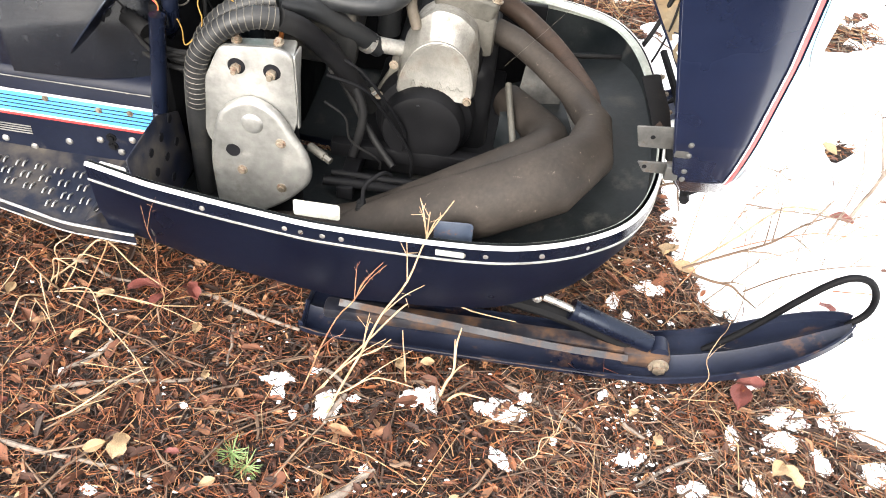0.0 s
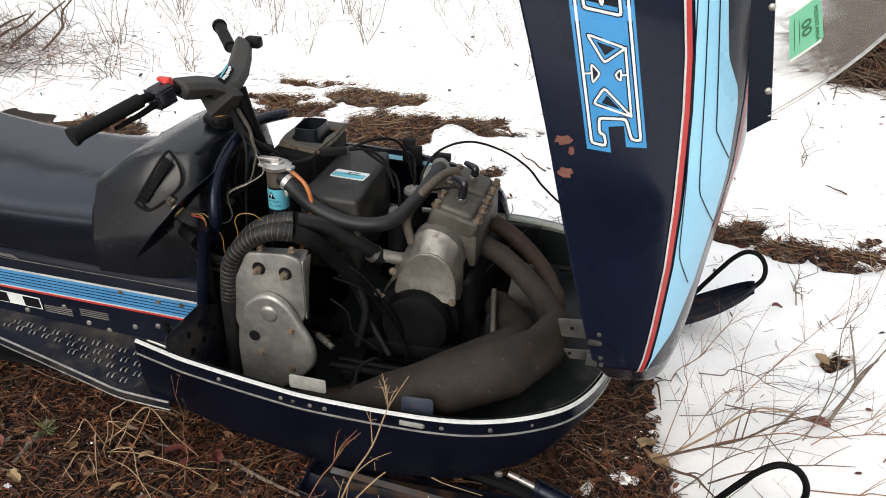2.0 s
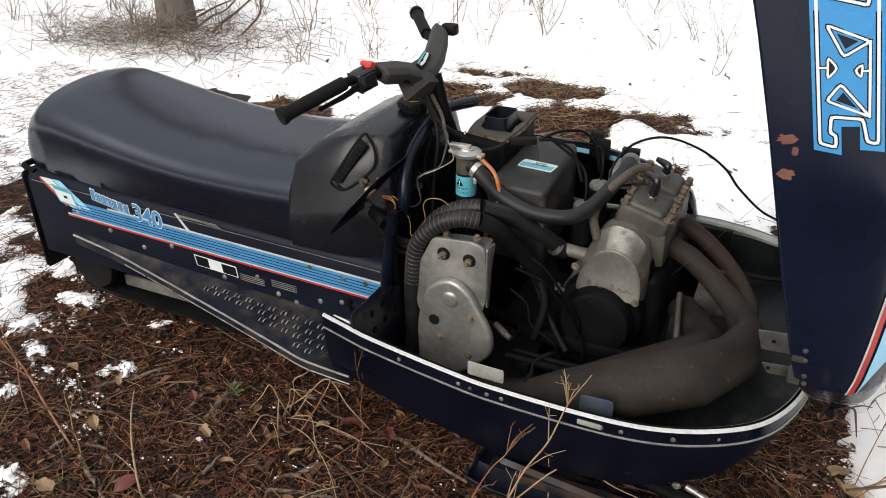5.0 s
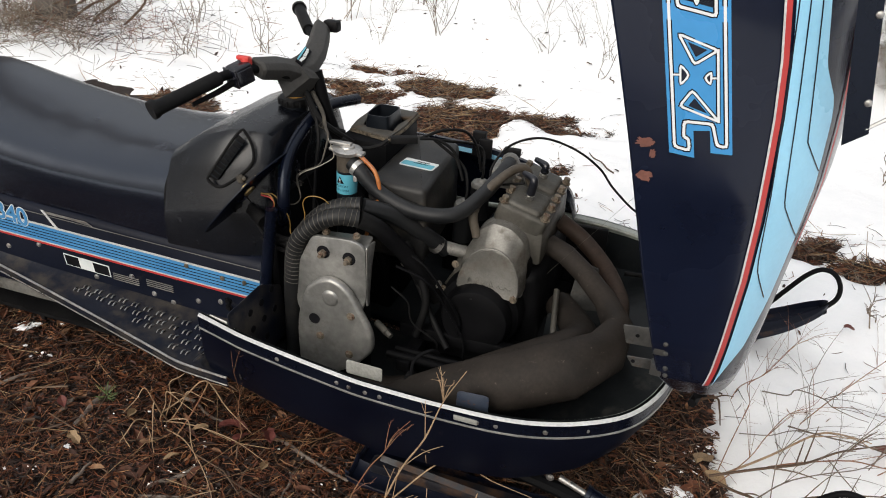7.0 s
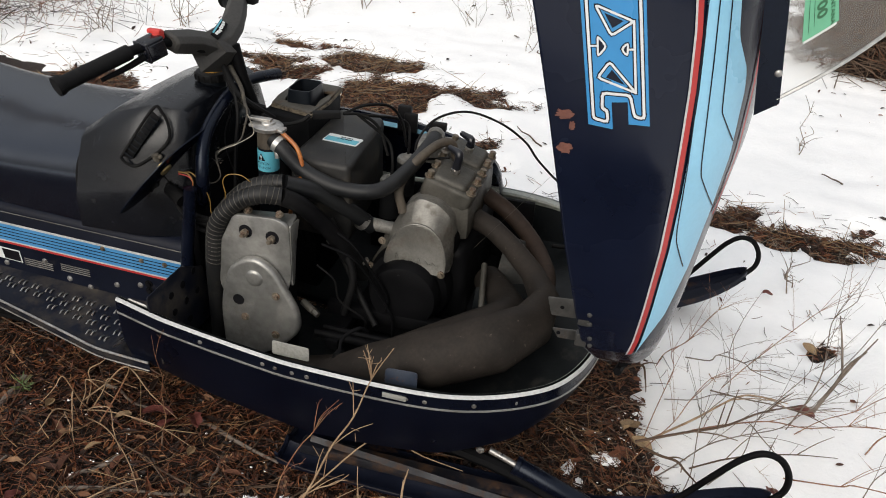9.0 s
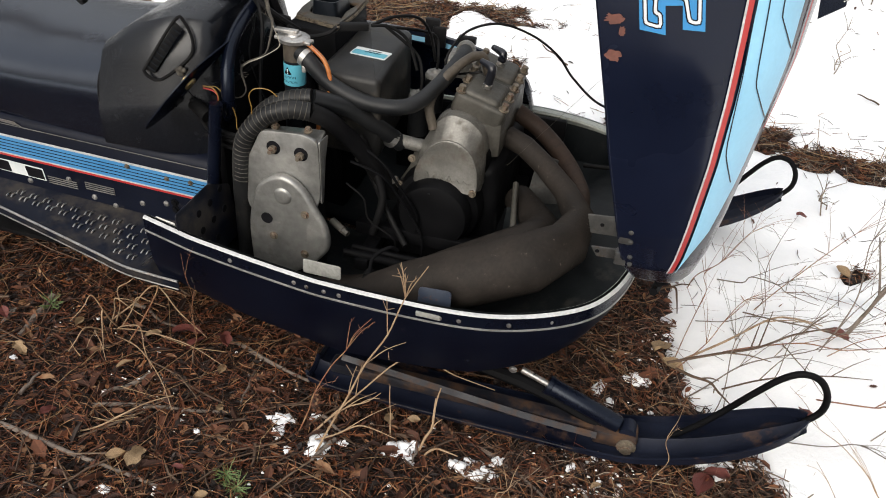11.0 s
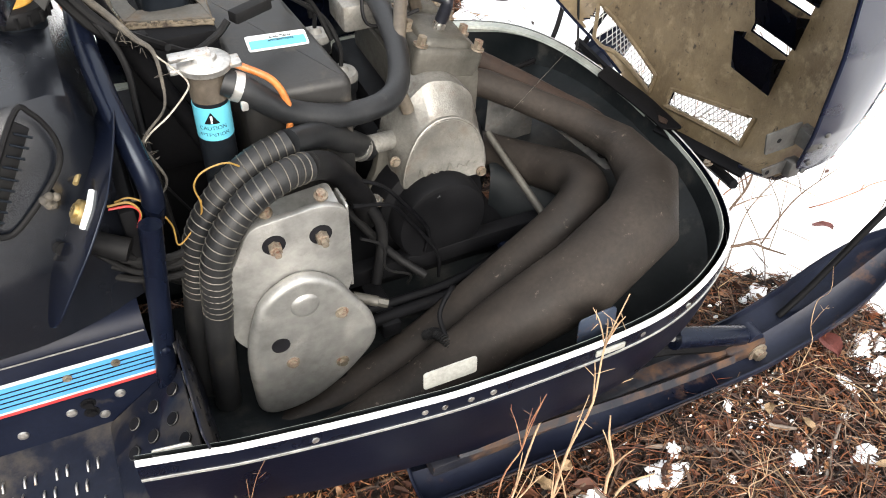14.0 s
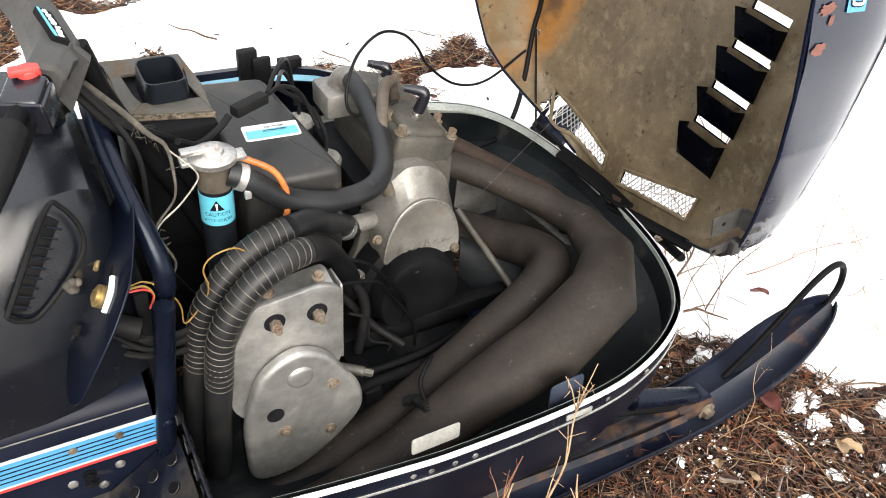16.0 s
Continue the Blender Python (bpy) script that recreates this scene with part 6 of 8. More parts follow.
part("thin_cable", tube([(0.010, 1.48, 0.458), (0.071, 1.456, 0.550), (0.193, 1.408, 0.734), (0.503, 1.286, 1.202)], 0.00032, 5, 2), WIREDULL, sled, "thin stay wire")

# far side panel with its blue stripe and latch
fx = (-0.62, -0.45, -0.3, -0.2, -0.15, -0.1, -0.072, -0.05, -0.035, -0.026, -0.021, -0.019)
fy = (1.90, 1.90, 1.905, 1.915, 1.927, 1.94, 1.948, 1.957, 1.965, 1.972, 1.98, 1.985)
fz = (0.590, 0.592, 0.583, 0.562, 0.544, 0.520, 0.502, 0.482, 0.460, 0.434, 0.402, 0.366)
rows = [[V(x, y, z) for x, y, z in zip(fx, fy, fz)], [V(x, y + 0.022, z - 0.004) for x, y, z in zip(fx, fy, fz)], [V(x, min(y + 0.10, 2.035), 0.36) for x, y, z in zip(fx, fy, fz)]]
fp = part("side_panel", loft([[p - V(0, 0.006, 0.03) for p in rows[0]]] + rows), NAVY, sled, "navy far side panel with blue stripe")
part("blue_stripe", loft([[V(x, y - 0.0085, z - 0.011) for x, y, z in zip(fx[:6], fy, fz)], [V(x, y - 0.0065, z - 0.026) for x, y, z in zip(fx[:6], fy, fz)]]), PALE, fp, "pale blue stripe")
part("latch", join(box(-0.325, -0.285, 1.885, 1.905, 0.555, 0.632, 0.004), box(-0.300, -0.262, 1.872, 1.886, 0.560, 0.618, 0.004)), RUBBER, fp, "black rubber hood latch")
part("latch", box(-0.235, -0.185, 1.905, 1.925, 0.565, 0.588, 0.003), RUBBER, fp)

# windshield on the hood's front, with a green sticker
def shield(u, v):
    h = v * (0.42 - 0.1 * u)
    return V(0.532 + 0.32 * u - (0.15 + 0.6 * max(u, 0.0)) * h, 1.075 + 0.06 * u + 0.30 * u * u, 1.055 + 0.22 * u + h)


ws = part("windshield", loft([[shield(u, v) for u in np.linspace(0, 1, 14)] for v in np.linspace(0, 1, 6)]), CLEAR, sled, "scuffed clear acrylic windshield")
part("shield_edge", tube([shield(u, 0) for u in np.linspace(0, 1, 8)], 0.003, 6, 2), WIREMESH, ws)
part("shield_strip", loft([[shield(u, v) + V(0, -0.003, -0.01) for u in (-0.085, 0.018)] for v in np.linspace(0, 1, 5)]), NAVY, ws, "navy mounting strip")
for v in (0.12, 0.42):
    part("strip_screw", lathe(shield(0.0, v) + V(0, -0.004, -0.01), (0, -1, 0), [(0, 0.006), (0.002, 0.005), (0.003, 0.002)], 12), STEEL, ws)
part("sticker", loft([[shield(u, v) + V(0, -0.002, 0) for u in np.linspace(0.088, 0.248, 5)] for v in np.linspace(0.166, 0.322, 4)]), GREEN, ws, "green registration sticker")
part("sticker_edge", loft([[shield(u, v) + V(0, -0.001, 0) for u in np.linspace(0.092, 0.238, 5)] for v in np.linspace(0.156, 0.330, 4)]), LABEL, ws)
for u0, u1, v0, v1 in ((0.112, 0.114, 0.19, 0.30), (0.136, 0.138, 0.20, 0.29)):
    part("sticker_bar", loft([[shield(u0, v0) + V(0, -0.003, 0), shield(u1, v0) + V(0, -0.003, 0)], [shield(u0, v1) + V(0, -0.003, 0), shield(u1, v1) + V(0, -0.003, 0)]]), INK_AND_HOLE, ws)

# ---- skis, spindles and shocks ----
def ski(side):
    yc = 1.118 if side < 0 else 2 * Y0 - 1.02
    prof = ((-0.34, 0.045), (-0.30, 0.02), (0.0, 0.012), (0.35, 0.014), (0.44, 0.026), (0.54, 0.062), (0.63, 0.112), (0.70, 0.160), (0.742, 0.192))
    path = smooth_path([(x, 0, z) for x, z in prof], 5)
    rings = []
    for p in path:
        w = 0.066 * (1.0 if p.x < 0.58 else max(0.15, math.sqrt(max(0.0, 1 - ((p.x - 0.58) / 0.165) ** 2))))
        lip = 0.020 + 0.008 * max(0, min(1, (p.x - 0.3) / 0.3))
        rings.append([V(p.x, yc - w, p.z + lip), V(p.x, yc - w * 0.97, p.z + 0.005), V(p.x, yc - w * 0.6, p.z), V(p.x, yc - 0.014, p.z + 0.003), V(p.x, yc, p.z + 0.014), V(p.x, yc + 0.014, p.z + 0.003), V(p.x, yc + w * 0.6, p.z), V(p.x, yc + w * 0.97, p.z + 0.005), V(p.x, yc + w, p.z + lip)])
    bm = loft(rings)
    bmesh.ops.solidify(bm, geom=bm.faces[:], thickness=0.004)
    s = part("ski", bm, SKI, sled, "navy steel ski with rust patches")
    part("ski_loop", tube([(0.50, yc + 0.020, 0.052), (0.56, yc + 0.018, 0.125), (0.63, yc + 0.015, 0.235), (0.668, yc + 0.013, 0.290), (0.702, yc + 0.012, 0.316), (0.738, yc + 0.014, 0.308), (0.762, yc + 0.014, 0.272), (0.762, yc + 0.010, 0.232), (0.735, yc + 0.004, 0.196)], 0.0072, 10, 6), MATTE, s, "black steel ski loop")
    part("edge_wear", tube([(p.x, yc - 0.070, p.z + 0.021) for p in path[2:18:4]], 0.0016, 6, 3), SKI_RUST, s)
    leg = part("ski_saddle", join(box(-0.30, 0.34, yc - 0.020, yc + 0.020, 0.03, 0.060, 0.008), box(0.33, 0.43, yc - 0.028, yc + 0.028, 0.02, 0.062, 0.01)), SKI_RUST, s, "rusty navy ski saddle")
    part("pivot_bolt", bolt((0.408, yc - 0.03, 0.036), (0, -1, 0), 0.014, 0.012), RUSTBOLT, s, "rusty pivot bolt")
    if side < 0:
        part("leaf_strap", tube([(-0.26, yc - 0.03, 0.10), (-0.05, yc - 0.035, 0.085), (0.18, yc - 0.035, 0.062), (0.34, yc - 0.03, 0.05)], 0.010, 4, 4), SKI_RUST, s)
    # shock from the ski pivot up to the pan
    a, b = V(0.405, yc + 0.0, 0.060), V(0.151, yc + 0.022, 0.144)
    sh = part("shock_absorber", join(cyl(a.lerp(b, 0.08), a.lerp(b, 0.72), 0.021, seg=18, bevel=0.003), cyl(a.lerp(b, 0.72), a.lerp(b, 0.76), 0.023, seg=18)), NAVY, s, "navy shock absorber")
    part("shock_rod", cyl(a.lerp(b, 0.74), b, 0.0075, seg=12), STEEL, s, "bright chrome rod")
    part("shock_eye", cyl(a + V(0, -0.018, 0), a + V(0, 0.018, 0), 0.019, seg=16), SKI, s)
    part("trailing_arm", tube([(0.36, yc, 0.05), (0.15, yc + 0.03, 0.10), (-0.2, yc + 0.06, 0.13), (-0.32, yc + 0.08, 0.16)], 0.016, 8, 4), MATTE, s)
    return s


for side in (-1, 1):
    ski(side)
for x in (0.06, 0.135):
    part("pan_bolt", bolt((x, 1.103, 0.165 + 0.1 * (x - 0.06)), (0, -1, -0.2), 0.006, 0.005), STEEL, pan)

# ---- footwell: slanted perforated plate and gusset ----
gus = part("toe_plate", plate(rounded([(0, 0), (0.225, 0.0), (0.225, 0.14), (0.14, 0.185), (0, 0.185)], 0.008), (-0.618, 1.068, 0.235), (0, 1, 0), (-0.10, 0, 1), 0.003, 0.0008), NAVY_DUSTY, sled, "navy toe guard plate with punched holes")
for k, (y, z) in enumerate(((1.10, 0.28), (1.10, 0.33), (1.15, 0.28), (1.15, 0.33), (1.15, 0.375), (1.20, 0.28), (1.20, 0.33), (1.20, 0.375), (1.25, 0.33), (1.25, 0.385))):
    # punched holes are black discs, their shade put into the colour
    part("hole", cyl((-0.6235 - 0.10 * (z - 0.235), y, z), (-0.6135 - 0.10 * (z - 0.235), y, z), 0.009, seg=14), INK_AND_HOLE, gus)
    part("hole_rim", tube([V(-0.624 - 0.10 * (z - 0.235), y + 0.0095 * math.cos(a), z + 0.0095 * math.sin(a)) for a in np.linspace(0, 2 * math.pi, 12)], 0.0008, 4, 1), CATCH, gus)
ramp_o, ramp_u, ramp_v = V(-0.76, TN - 0.004, 0.243), V(0, -1, 0), V(0.13, 0, 0.10)
rp = part("foot_ramp", plate(rounded([(0, 0), (0.19, 0), (0.19, 0.15), (0, 0.15)], 0.01), ramp_o, ramp_u, ramp_v, -0.003, 0.0008), NAVY_DUSTY, sled, "worn navy foot ramp with round holes")
un, vn = ramp_u.normalized(), ramp_v.normalized()
wn_ = un.cross(vn)
wn_ = wn_ if wn_.z > 0 else -wn_
for i in range(3):
    for j in range(4):
        p = ramp_o + un * (0.04 + 0.045 * j) + vn * (0.05 + 0.04 * i - 0.012 * (j % 2)) + wn_ * 0.002
        # black disc for each hole's shade, the ramp itself is solid
        part("hole", cyl(p - wn_ * 0.003, p + wn_ * 0.0030, 0.0092, seg=16), INK_AND_HOLE, rp)
        part("hole_rim", tube([p + (un * math.cos(a) + vn * math.sin(a)) * 0.0098 + wn_ * 0.0015 for a in np.linspace(0, 2 * math.pi, 14)], 0.0009, 4, 1), CATCH, rp)
part("bent_tab", plate(rounded([(0, 0), (0.05, 0), (0.05, 0.018), (0, 0.02)], 0.006), (-0.70, 1.085, 0.372), (1, 0, -0.15), (0, 0.3, 1), 0.003, 0.0008), STEEL, pan, "bare metal tab")
for x, z in ((-1.755, 0.367), (-1.385, 0.330), (-1.078, 0.300), (-1.011, 0.262), (-0.952, 0.249), (-0.80, 0.29), (-0.76, 0.265), (-0.73, 0.30), (-0.87, 0.275), (-0.70, 0.27), (-1.2, 0.27), (-1.5, 0.30), (-1.63, 0.33)):
    part("rivet", lathe((x, TN, z + interp(x, (-1.95, -0.62), (0.004, 0.0))), (0, -1, 0), [(0, 0.008), (0.0025, 0.007), (0.004, 0.003)], 12), STEEL, tunnel)
for x, z in ((-0.892, 0.372), (-0.785, 0.360), (-0.72, 0.362)):
    part("stripe_bolt", bolt((x, TN - 0.003, z + 0.008), (0, -1, 0), 0.0042, 0.004), RUSTBOLT, tunnel)
part("side_bolt", join(bolt((-0.775, TN, 0.300), (0, -1, 0), 0.007, 0.006), bolt((-0.775, TN, 0.280), (0, -1, 0), 0.007, 0.006)), MATTE, tunnel, "dark bolt heads")

# tunnel decals: rear graphics, number, data plate
def tx(x, z, d=0.0025):
    return V(x, TN - d, z)


def flat_poly(pts, m, name, d=0.0025, label=""):
    bm = bmesh.new()
    f = bm.faces.new([bm.verts.new(tx(x, z, d)) for x, z in pts])
    bmesh.ops.triangulate(bm, faces=[f])
    bmesh.ops.recalc_face_normals(bm, faces=bm.faces[:])
    r = bmesh.ops.extrude_face_region(bm, geom=bm.faces[:])
    bmesh.ops.translate(bm, vec=(0, 0.001, 0), verts=[g for g in r["geom"] if isinstance(g, bmesh.types.BMVert)])
    return part(name, bm, m, tunnel, label, smooth=False)


flat_poly([(-1.885, 0.468), (-1.84, 0.468), (-1.73, 0.385), (-1.78, 0.385)], LABEL, "white_flash", 0.0026)
flat_poly([(-1.835, 0.468), (-1.80, 0.468), (-1.69, 0.385), (-1.72, 0.385)], PALE, "blue_flash", 0.0026)
flat_poly([(-1.89, 0.462), (-1.885, 0.468), (-1.79, 0.385), (-1.80, 0.384)], RED, "red_flash", 0.0028)
flat_poly([(-1.842, 0.452), (-1.762, 0.444), (-1.745, 0.385), (-1.822, 0.395)], TEAL, "registration_sticker", 0.0036, "pale registration sticker")
flat_poly([(-1.834, 0.436), (-1.766, 0.430), (-1.752, 0.392), (-1.818, 0.400)], LABEL, "sticker_field", 0.0042)
flat_poly([(-1.828, 0.445), (-1.776, 0.440), (-1.775, 0.4375), (-1.827, 0.4425)], GREENINK, "sticker_bar", 0.0048)
flat_poly([(-1.797, 0.421), (-1.783, 0.420), (-1.781, 0.412), (-1.795, 0.413)], INK_AND_HOLE, "sticker_bar", 0.0048)
for k in range(7):
    x = -1.675 + 0.0215 * k
    z = 0.447 - 0.0035 * k
    flat_poly([(x, z - 0.018), (x + 0.018, z - 0.021), (x + 0.018, z + (0.011 if k else 0.018)), (x, z + (0.014 if k else 0.021))], LABEL, "emblem_block", 0.0028)
    flat_poly([(x + 0.002, z - 0.016), (x + 0.016, z - 0.019), (x + 0.016, z + (0.009 if k else 0.016)), (x + 0.002, z + (0.012 if k else 0.019))], BLUE, "emblem_block", 0.0034)


def lettering(body, size, m, at, u, v, parent, material, name, bold=0.0, extrude=0.0004):
    cu = bpy.data.curves.new(name, "FONT")
    cu.body, cu.size, cu.extrude, cu.offset = body, size, extrude, bold
    tmp = bpy.data.objects.new(name, cu)
    scene.collection.objects.link(tmp)
    me = bpy.data.meshes.new_from_object(tmp.evaluated_get(bpy.context.evaluated_depsgraph_get()))
    bpy.data.objects.remove(tmp)
    bm = bmesh.new()
    bm.from_mesh(me)
    bpy.data.meshes.remove(me)
    u, v = Vector(u).normalized(), Vector(v).normalized()
    w = u.cross(v)
    bmesh.ops.transform(bm, matrix=Matrix(((u.x, v.x, w.x, at[0]), (u.y, v.y, w.y, at[1]), (u.z, v.z, w.z, at[2]), (0, 0, 0, 1))), verts=bm.verts[:])
    return part(name, bm, material, parent, smooth=False)


lettering("340", 0.074, None, (-1.512, TN - 0.003, 0.397), (1, 0, -0.10), (0, 0, 1), tunnel, LABEL, "number", 0.0035)
lettering("340", 0.074, None, (-1.512, TN - 0.0042, 0.397), (1, 0, -0.10), (0, 0, 1), tunnel, BLUE, "number", 0.0012)
flat_poly([(-1.350, 0.449), (-1.340, 0.449), (-1.295, 0.396), (-1.307, 0.396)], WHITE, "white_flash", 0.0028)
flat_poly([(-1.345, 0.447), (-1.20, 0.443), (-1.18, 0.432), (-1.25, 0.438), (-1.33, 0.439)], STEEL, "bare_metal_scrape", 0.0026, "bare metal scrape")
flat_poly([(-1.302, 0.325), (-1.150, 0.318), (-1.147, 0.283), (-1.297, 0.290)], LABEL, "data_plate", 0.0026, "white and black data plate")
flat_poly([(-1.298, 0.322), (-1.252, 0.320), (-1.248, 0.290), (-1.293, 0.292)], INK_AND_HOLE, "plate_block", 0.0034)
flat_poly([(-1.203, 0.317), (-1.153, 0.315), (-1.150, 0.286), (-1.199, 0.288)], INK_AND_HOLE, "plate_block", 0.0034)
for k in range(4):
    flat_poly([(-1.14 , 0.300 - 0.006 * k), (-1.055, 0.298 - 0.006 * k), (-1.055, 0.2955 - 0.006 * k), (-1.14, 0.2975 - 0.006 * k)], FARALU, "small_print_bar", 0.0024)
    flat_poly([(-1.03 , 0.306 - 0.006 * k), (-0.945, 0.304 - 0.006 * k), (-0.945, 0.3015 - 0.006 * k), (-1.03, 0.3035 - 0.006 * k)], FARALU, "small_print_bar", 0.0024)

# words on the caution labels
def wrap_text(body, size, centre, radius, z, a0, name):
    """Lettering bent round the bottle."""
    cu = bpy.data.curves.new(name, "FONT")
    cu.body, cu.size, cu.align_x = body, size, "CENTER"
    tmp = bpy.data.objects.new(name, cu)
    scene.collection.objects.link(tmp)
    me = bpy.data.meshes.new_from_object(tmp.evaluated_get(bpy.context.evaluated_depsgraph_get()))
    bpy.data.objects.remove(tmp)
    bm = bmesh.new()
    bm.from_mesh(me)
    bpy.data.meshes.remove(me)
    for v in bm.verts:
        a = a0 + v.co.x / radius
        v.co = V(centre[0] + radius * math.cos(a), centre[1] + radius * math.sin(a), z + v.co.y)
    return part(name, bm, INK_AND_HOLE, bot, smooth=False)


BC = (-0.5005, 1.4222)
AF = -math.pi / 2 - 0.25
wrap_text("CAUTION", 0.0088, BC, 0.0262, 0.625, AF, "word")
wrap_text("ATTENTION", 0.0080, BC, 0.0262, 0.614, AF, "word")
bm = loft([[V(BC[0] + 0.0263 * math.cos(AF + 0.011 * (1 - t) * s / 0.0262), BC[1] + 0.0263 * math.sin(AF + 0.011 * (1 - t) * s / 0.0262), 0.635 + 0.019 * t) for s in np.linspace(-1, 1, 9)] for t in (0, 0.25, 0.5, 0.75, 0.97)])
part("warning_triangle", bm, INK_AND_HOLE, bot, smooth=False)
bm = bmesh.new()
for pts in (((-0.0012, 0.640), (0.0012, 0.640), (0.0018, 0.648), (-0.0018, 0.648)), ((-0.0014, 0.6365), (0.0014, 0.6365), (0.0014, 0.6386), (-0.0014, 0.6386))):
    bm.faces.new([bm.verts.new(V(BC[0] + 0.0265 * math.cos(AF + x / 0.0262), BC[1] + 0.0265 * math.sin(AF + x / 0.0262), z)) for x, z in pts])
part("exclamation_mark", bm, LABEL, bot, smooth=False)
lettering("CAUTION", 0.0075, None, (-0.375, 1.574, 0.6475), (1, -0.08, 0), (0.08, 1, 0), abox, INK_AND_HOLE, "word")
lettering("ATTENTION", 0.0072, None, (-0.380, 1.562, 0.6485), (1, -0.08, 0), (0.08, 1, 0), abox, INK_AND_HOLE, "word")
sd, sr = (shield(0.215, 0.18) - shield(0.215, 0.30)).normalized(), (shield(0.235, 0.24) - shield(0.205, 0.24)).normalized()
lettering("MONTANA", 0.0105, None, shield(0.212, 0.298) + V(0, -0.0032, 0), sd, sr, ws, GREENINK, "word")
lettering("00", 0.024, None, shield(0.150, 0.272) + V(0, -0.0032, 0), sd, sr, ws, GREENINK, "word", 0.0006)

# ---- litter, plants and background ----
rng = np.random.default_rng(7)


def surface(x, y):
    return max(soil_height(x, y), snow_height(x, y))


def bare(x, y):
    return snow_height(x, y) < soil_height(x, y) + 0.004


def blades(name, count, spots, length, radius, lift, material, label, category, bend=0.25, tilt=0.35):
    """Many thin three-sided stems lying about, as one object."""
    n = count
    pts = np.array(spots)
    ln = rng.uniform(length[0], length[1], n)
    az = rng.uniform(0, 2 * np.pi, n)
    el = np.abs(rng.normal(0, tilt, n)) * np.sign(rng.uniform(-0.3, 1, n))
    d = np.stack([np.cos(az) * np.cos(el), np.sin(az) * np.cos(el), np.sin(el)], 1)
    side = np.stack([-np.sin(az), np.cos(az), np.zeros(n)], 1)
    up = np.cross(d, side)
    r = rng.uniform(radius[0], radius[1], n)
    base = pts + np.stack([np.zeros(n), np.zeros(n), rng.uniform(lift[0], lift[1], n)], 1)
    bow = rng.normal(0, bend, n) * ln
    verts = np.zeros((n, 9, 3))
    for k, t in enumerate((-0.5, 0.0, 0.5)):
        c = base + d * (ln * t)[:, None] + side * (bow * (0.25 - t * t))[:, None]
        for j in range(3):
            a = 2 * np.pi * j / 3
            verts[:, k * 3 + j] = c + (side * np.cos(a) + up * np.sin(a)) * (r * (1.0 if k < 2 else 0.6))[:, None]
    quad = []
    for k in (0, 3):
        for j in range(3):
            quad.append((k + j, k + (j + 1) % 3, k + 3 + (j + 1) % 3, k + 3 + j))
    faces = (np.array(quad)[None] + (np.arange(n) * 9)[:, None, None]).reshape(-1, 4)
    me = bpy.data.meshes.new(name)
    me.vertices.add(n * 9)
    me.vertices.foreach_set("co", verts.reshape(-1))
    me.loops.add(faces.size)
    me.loops.foreach_set("vertex_index", faces.reshape(-1).astype(np.int32))
    me.polygons.add(len(faces))
    me.polygons.foreach_set("loop_start", np.arange(0, faces.size, 4, dtype=np.int32))
    me.update(calc_edges=True)
    me.validate()
    me.materials.append(material)
    return tagged(new(name, me), label, category, kind="stuff")


def scatter(n, x0, x1, y0, y1, ok, power=1.0):
    out = []
    while len(out) < n:
        x, y = float(rng.uniform(x0, x1)), float(y0 + (y1 - y0) * rng.uniform(0, 1) ** power)
        if ok(x, y):
            out.append((x, y, surface(x, y)))
    return out


def shards(name, spots, size, material, label, category, lift=(0.0, 0.012)):
    """Small curled chips: bark flakes, cone scales and broken leaves."""
    verts, faces = [], []
    for x, y, z in spots:
        s = float(rng.uniform(*size))
        m = Matrix.Translation((x, y, z + float(rng.uniform(*lift)))) @ Euler((float(rng.normal(0, 0.45)), float(rng.normal(0, 0.45)), float(rng.uniform(0, 6.28)))).to_matrix().to_4x4()
        w, c = float(rng.uniform(0.14, 0.48)), float(rng.uniform(0.1, 0.45))
        k = len(verts)
        verts += [tuple(m @ V(*p)) for p in ((-s, 0, 0), (-s * 0.3, -s * w, s * c), (s * 0.5, -s * w * 0.8, s * c), (s, 0, 0.1 * s), (s * 0.4, s * w, s * c), (-s * 0.4, s * w * 0.9, s * c))]
        faces += [(k, k + 1, k + 2, k + 3), (k, k + 3, k + 4, k + 5)]
    me = bpy.data.meshes.new(name)
    me.from_pydata(verts, [], faces)
    me.materials.append(material)
    return tagged(new(name, me), label, category, kind="stuff")


near = lambda x, y: bare(x, y)
blades("needle_litter", 60000, scatter(60000, -2.5, 1.25, 0.40, 2.15, near, 1.15), (0.010, 0.044), (0.0007, 0.0017), (0.0, 0.022), NEEDLE, "rust-brown pine needles covering the ground", "pine needles")
shards("bark_chips", scatter(4200, -2.3, 1.2, 0.42, 2.1, near, 1.2), (0.007, 0.021), CHIP, "larger flakes of brown bark and cone scales", "bark chips", (0.004, 0.02))
shards("bark_litter", scatter(21000, -2.4, 1.2, 0.42, 2.1, near, 1.2), (0.004, 0.015), NEEDLE, "brown bark flakes and cone scales", "bark litter")
blades("outer_needles", 14000, scatter(14000, -2.3, 1.2, -1.3, 0.40, near), (0.03, 0.09), (0.0009, 0.0016), (0.0, 0.02), NEEDLE, "rust-brown pine needles on open ground", "pine needles")
shards("bark_chunks", scatter(420, -2.0, 1.1, 0.45, 1.5, near), (0.014, 0.034), CHIP, "chunky flakes of dark bark", "bark", (0.006, 0.024))
blades("pale_needles", 3000, scatter(3000, 0.10, 1.15, 0.45, 1.6, near), (0.02, 0.06), (0.0007, 0.0013), (0.008, 0.026), PALENEEDLE, "pale dry needles on the open litter", "pine needles", 0.3, 0.2)
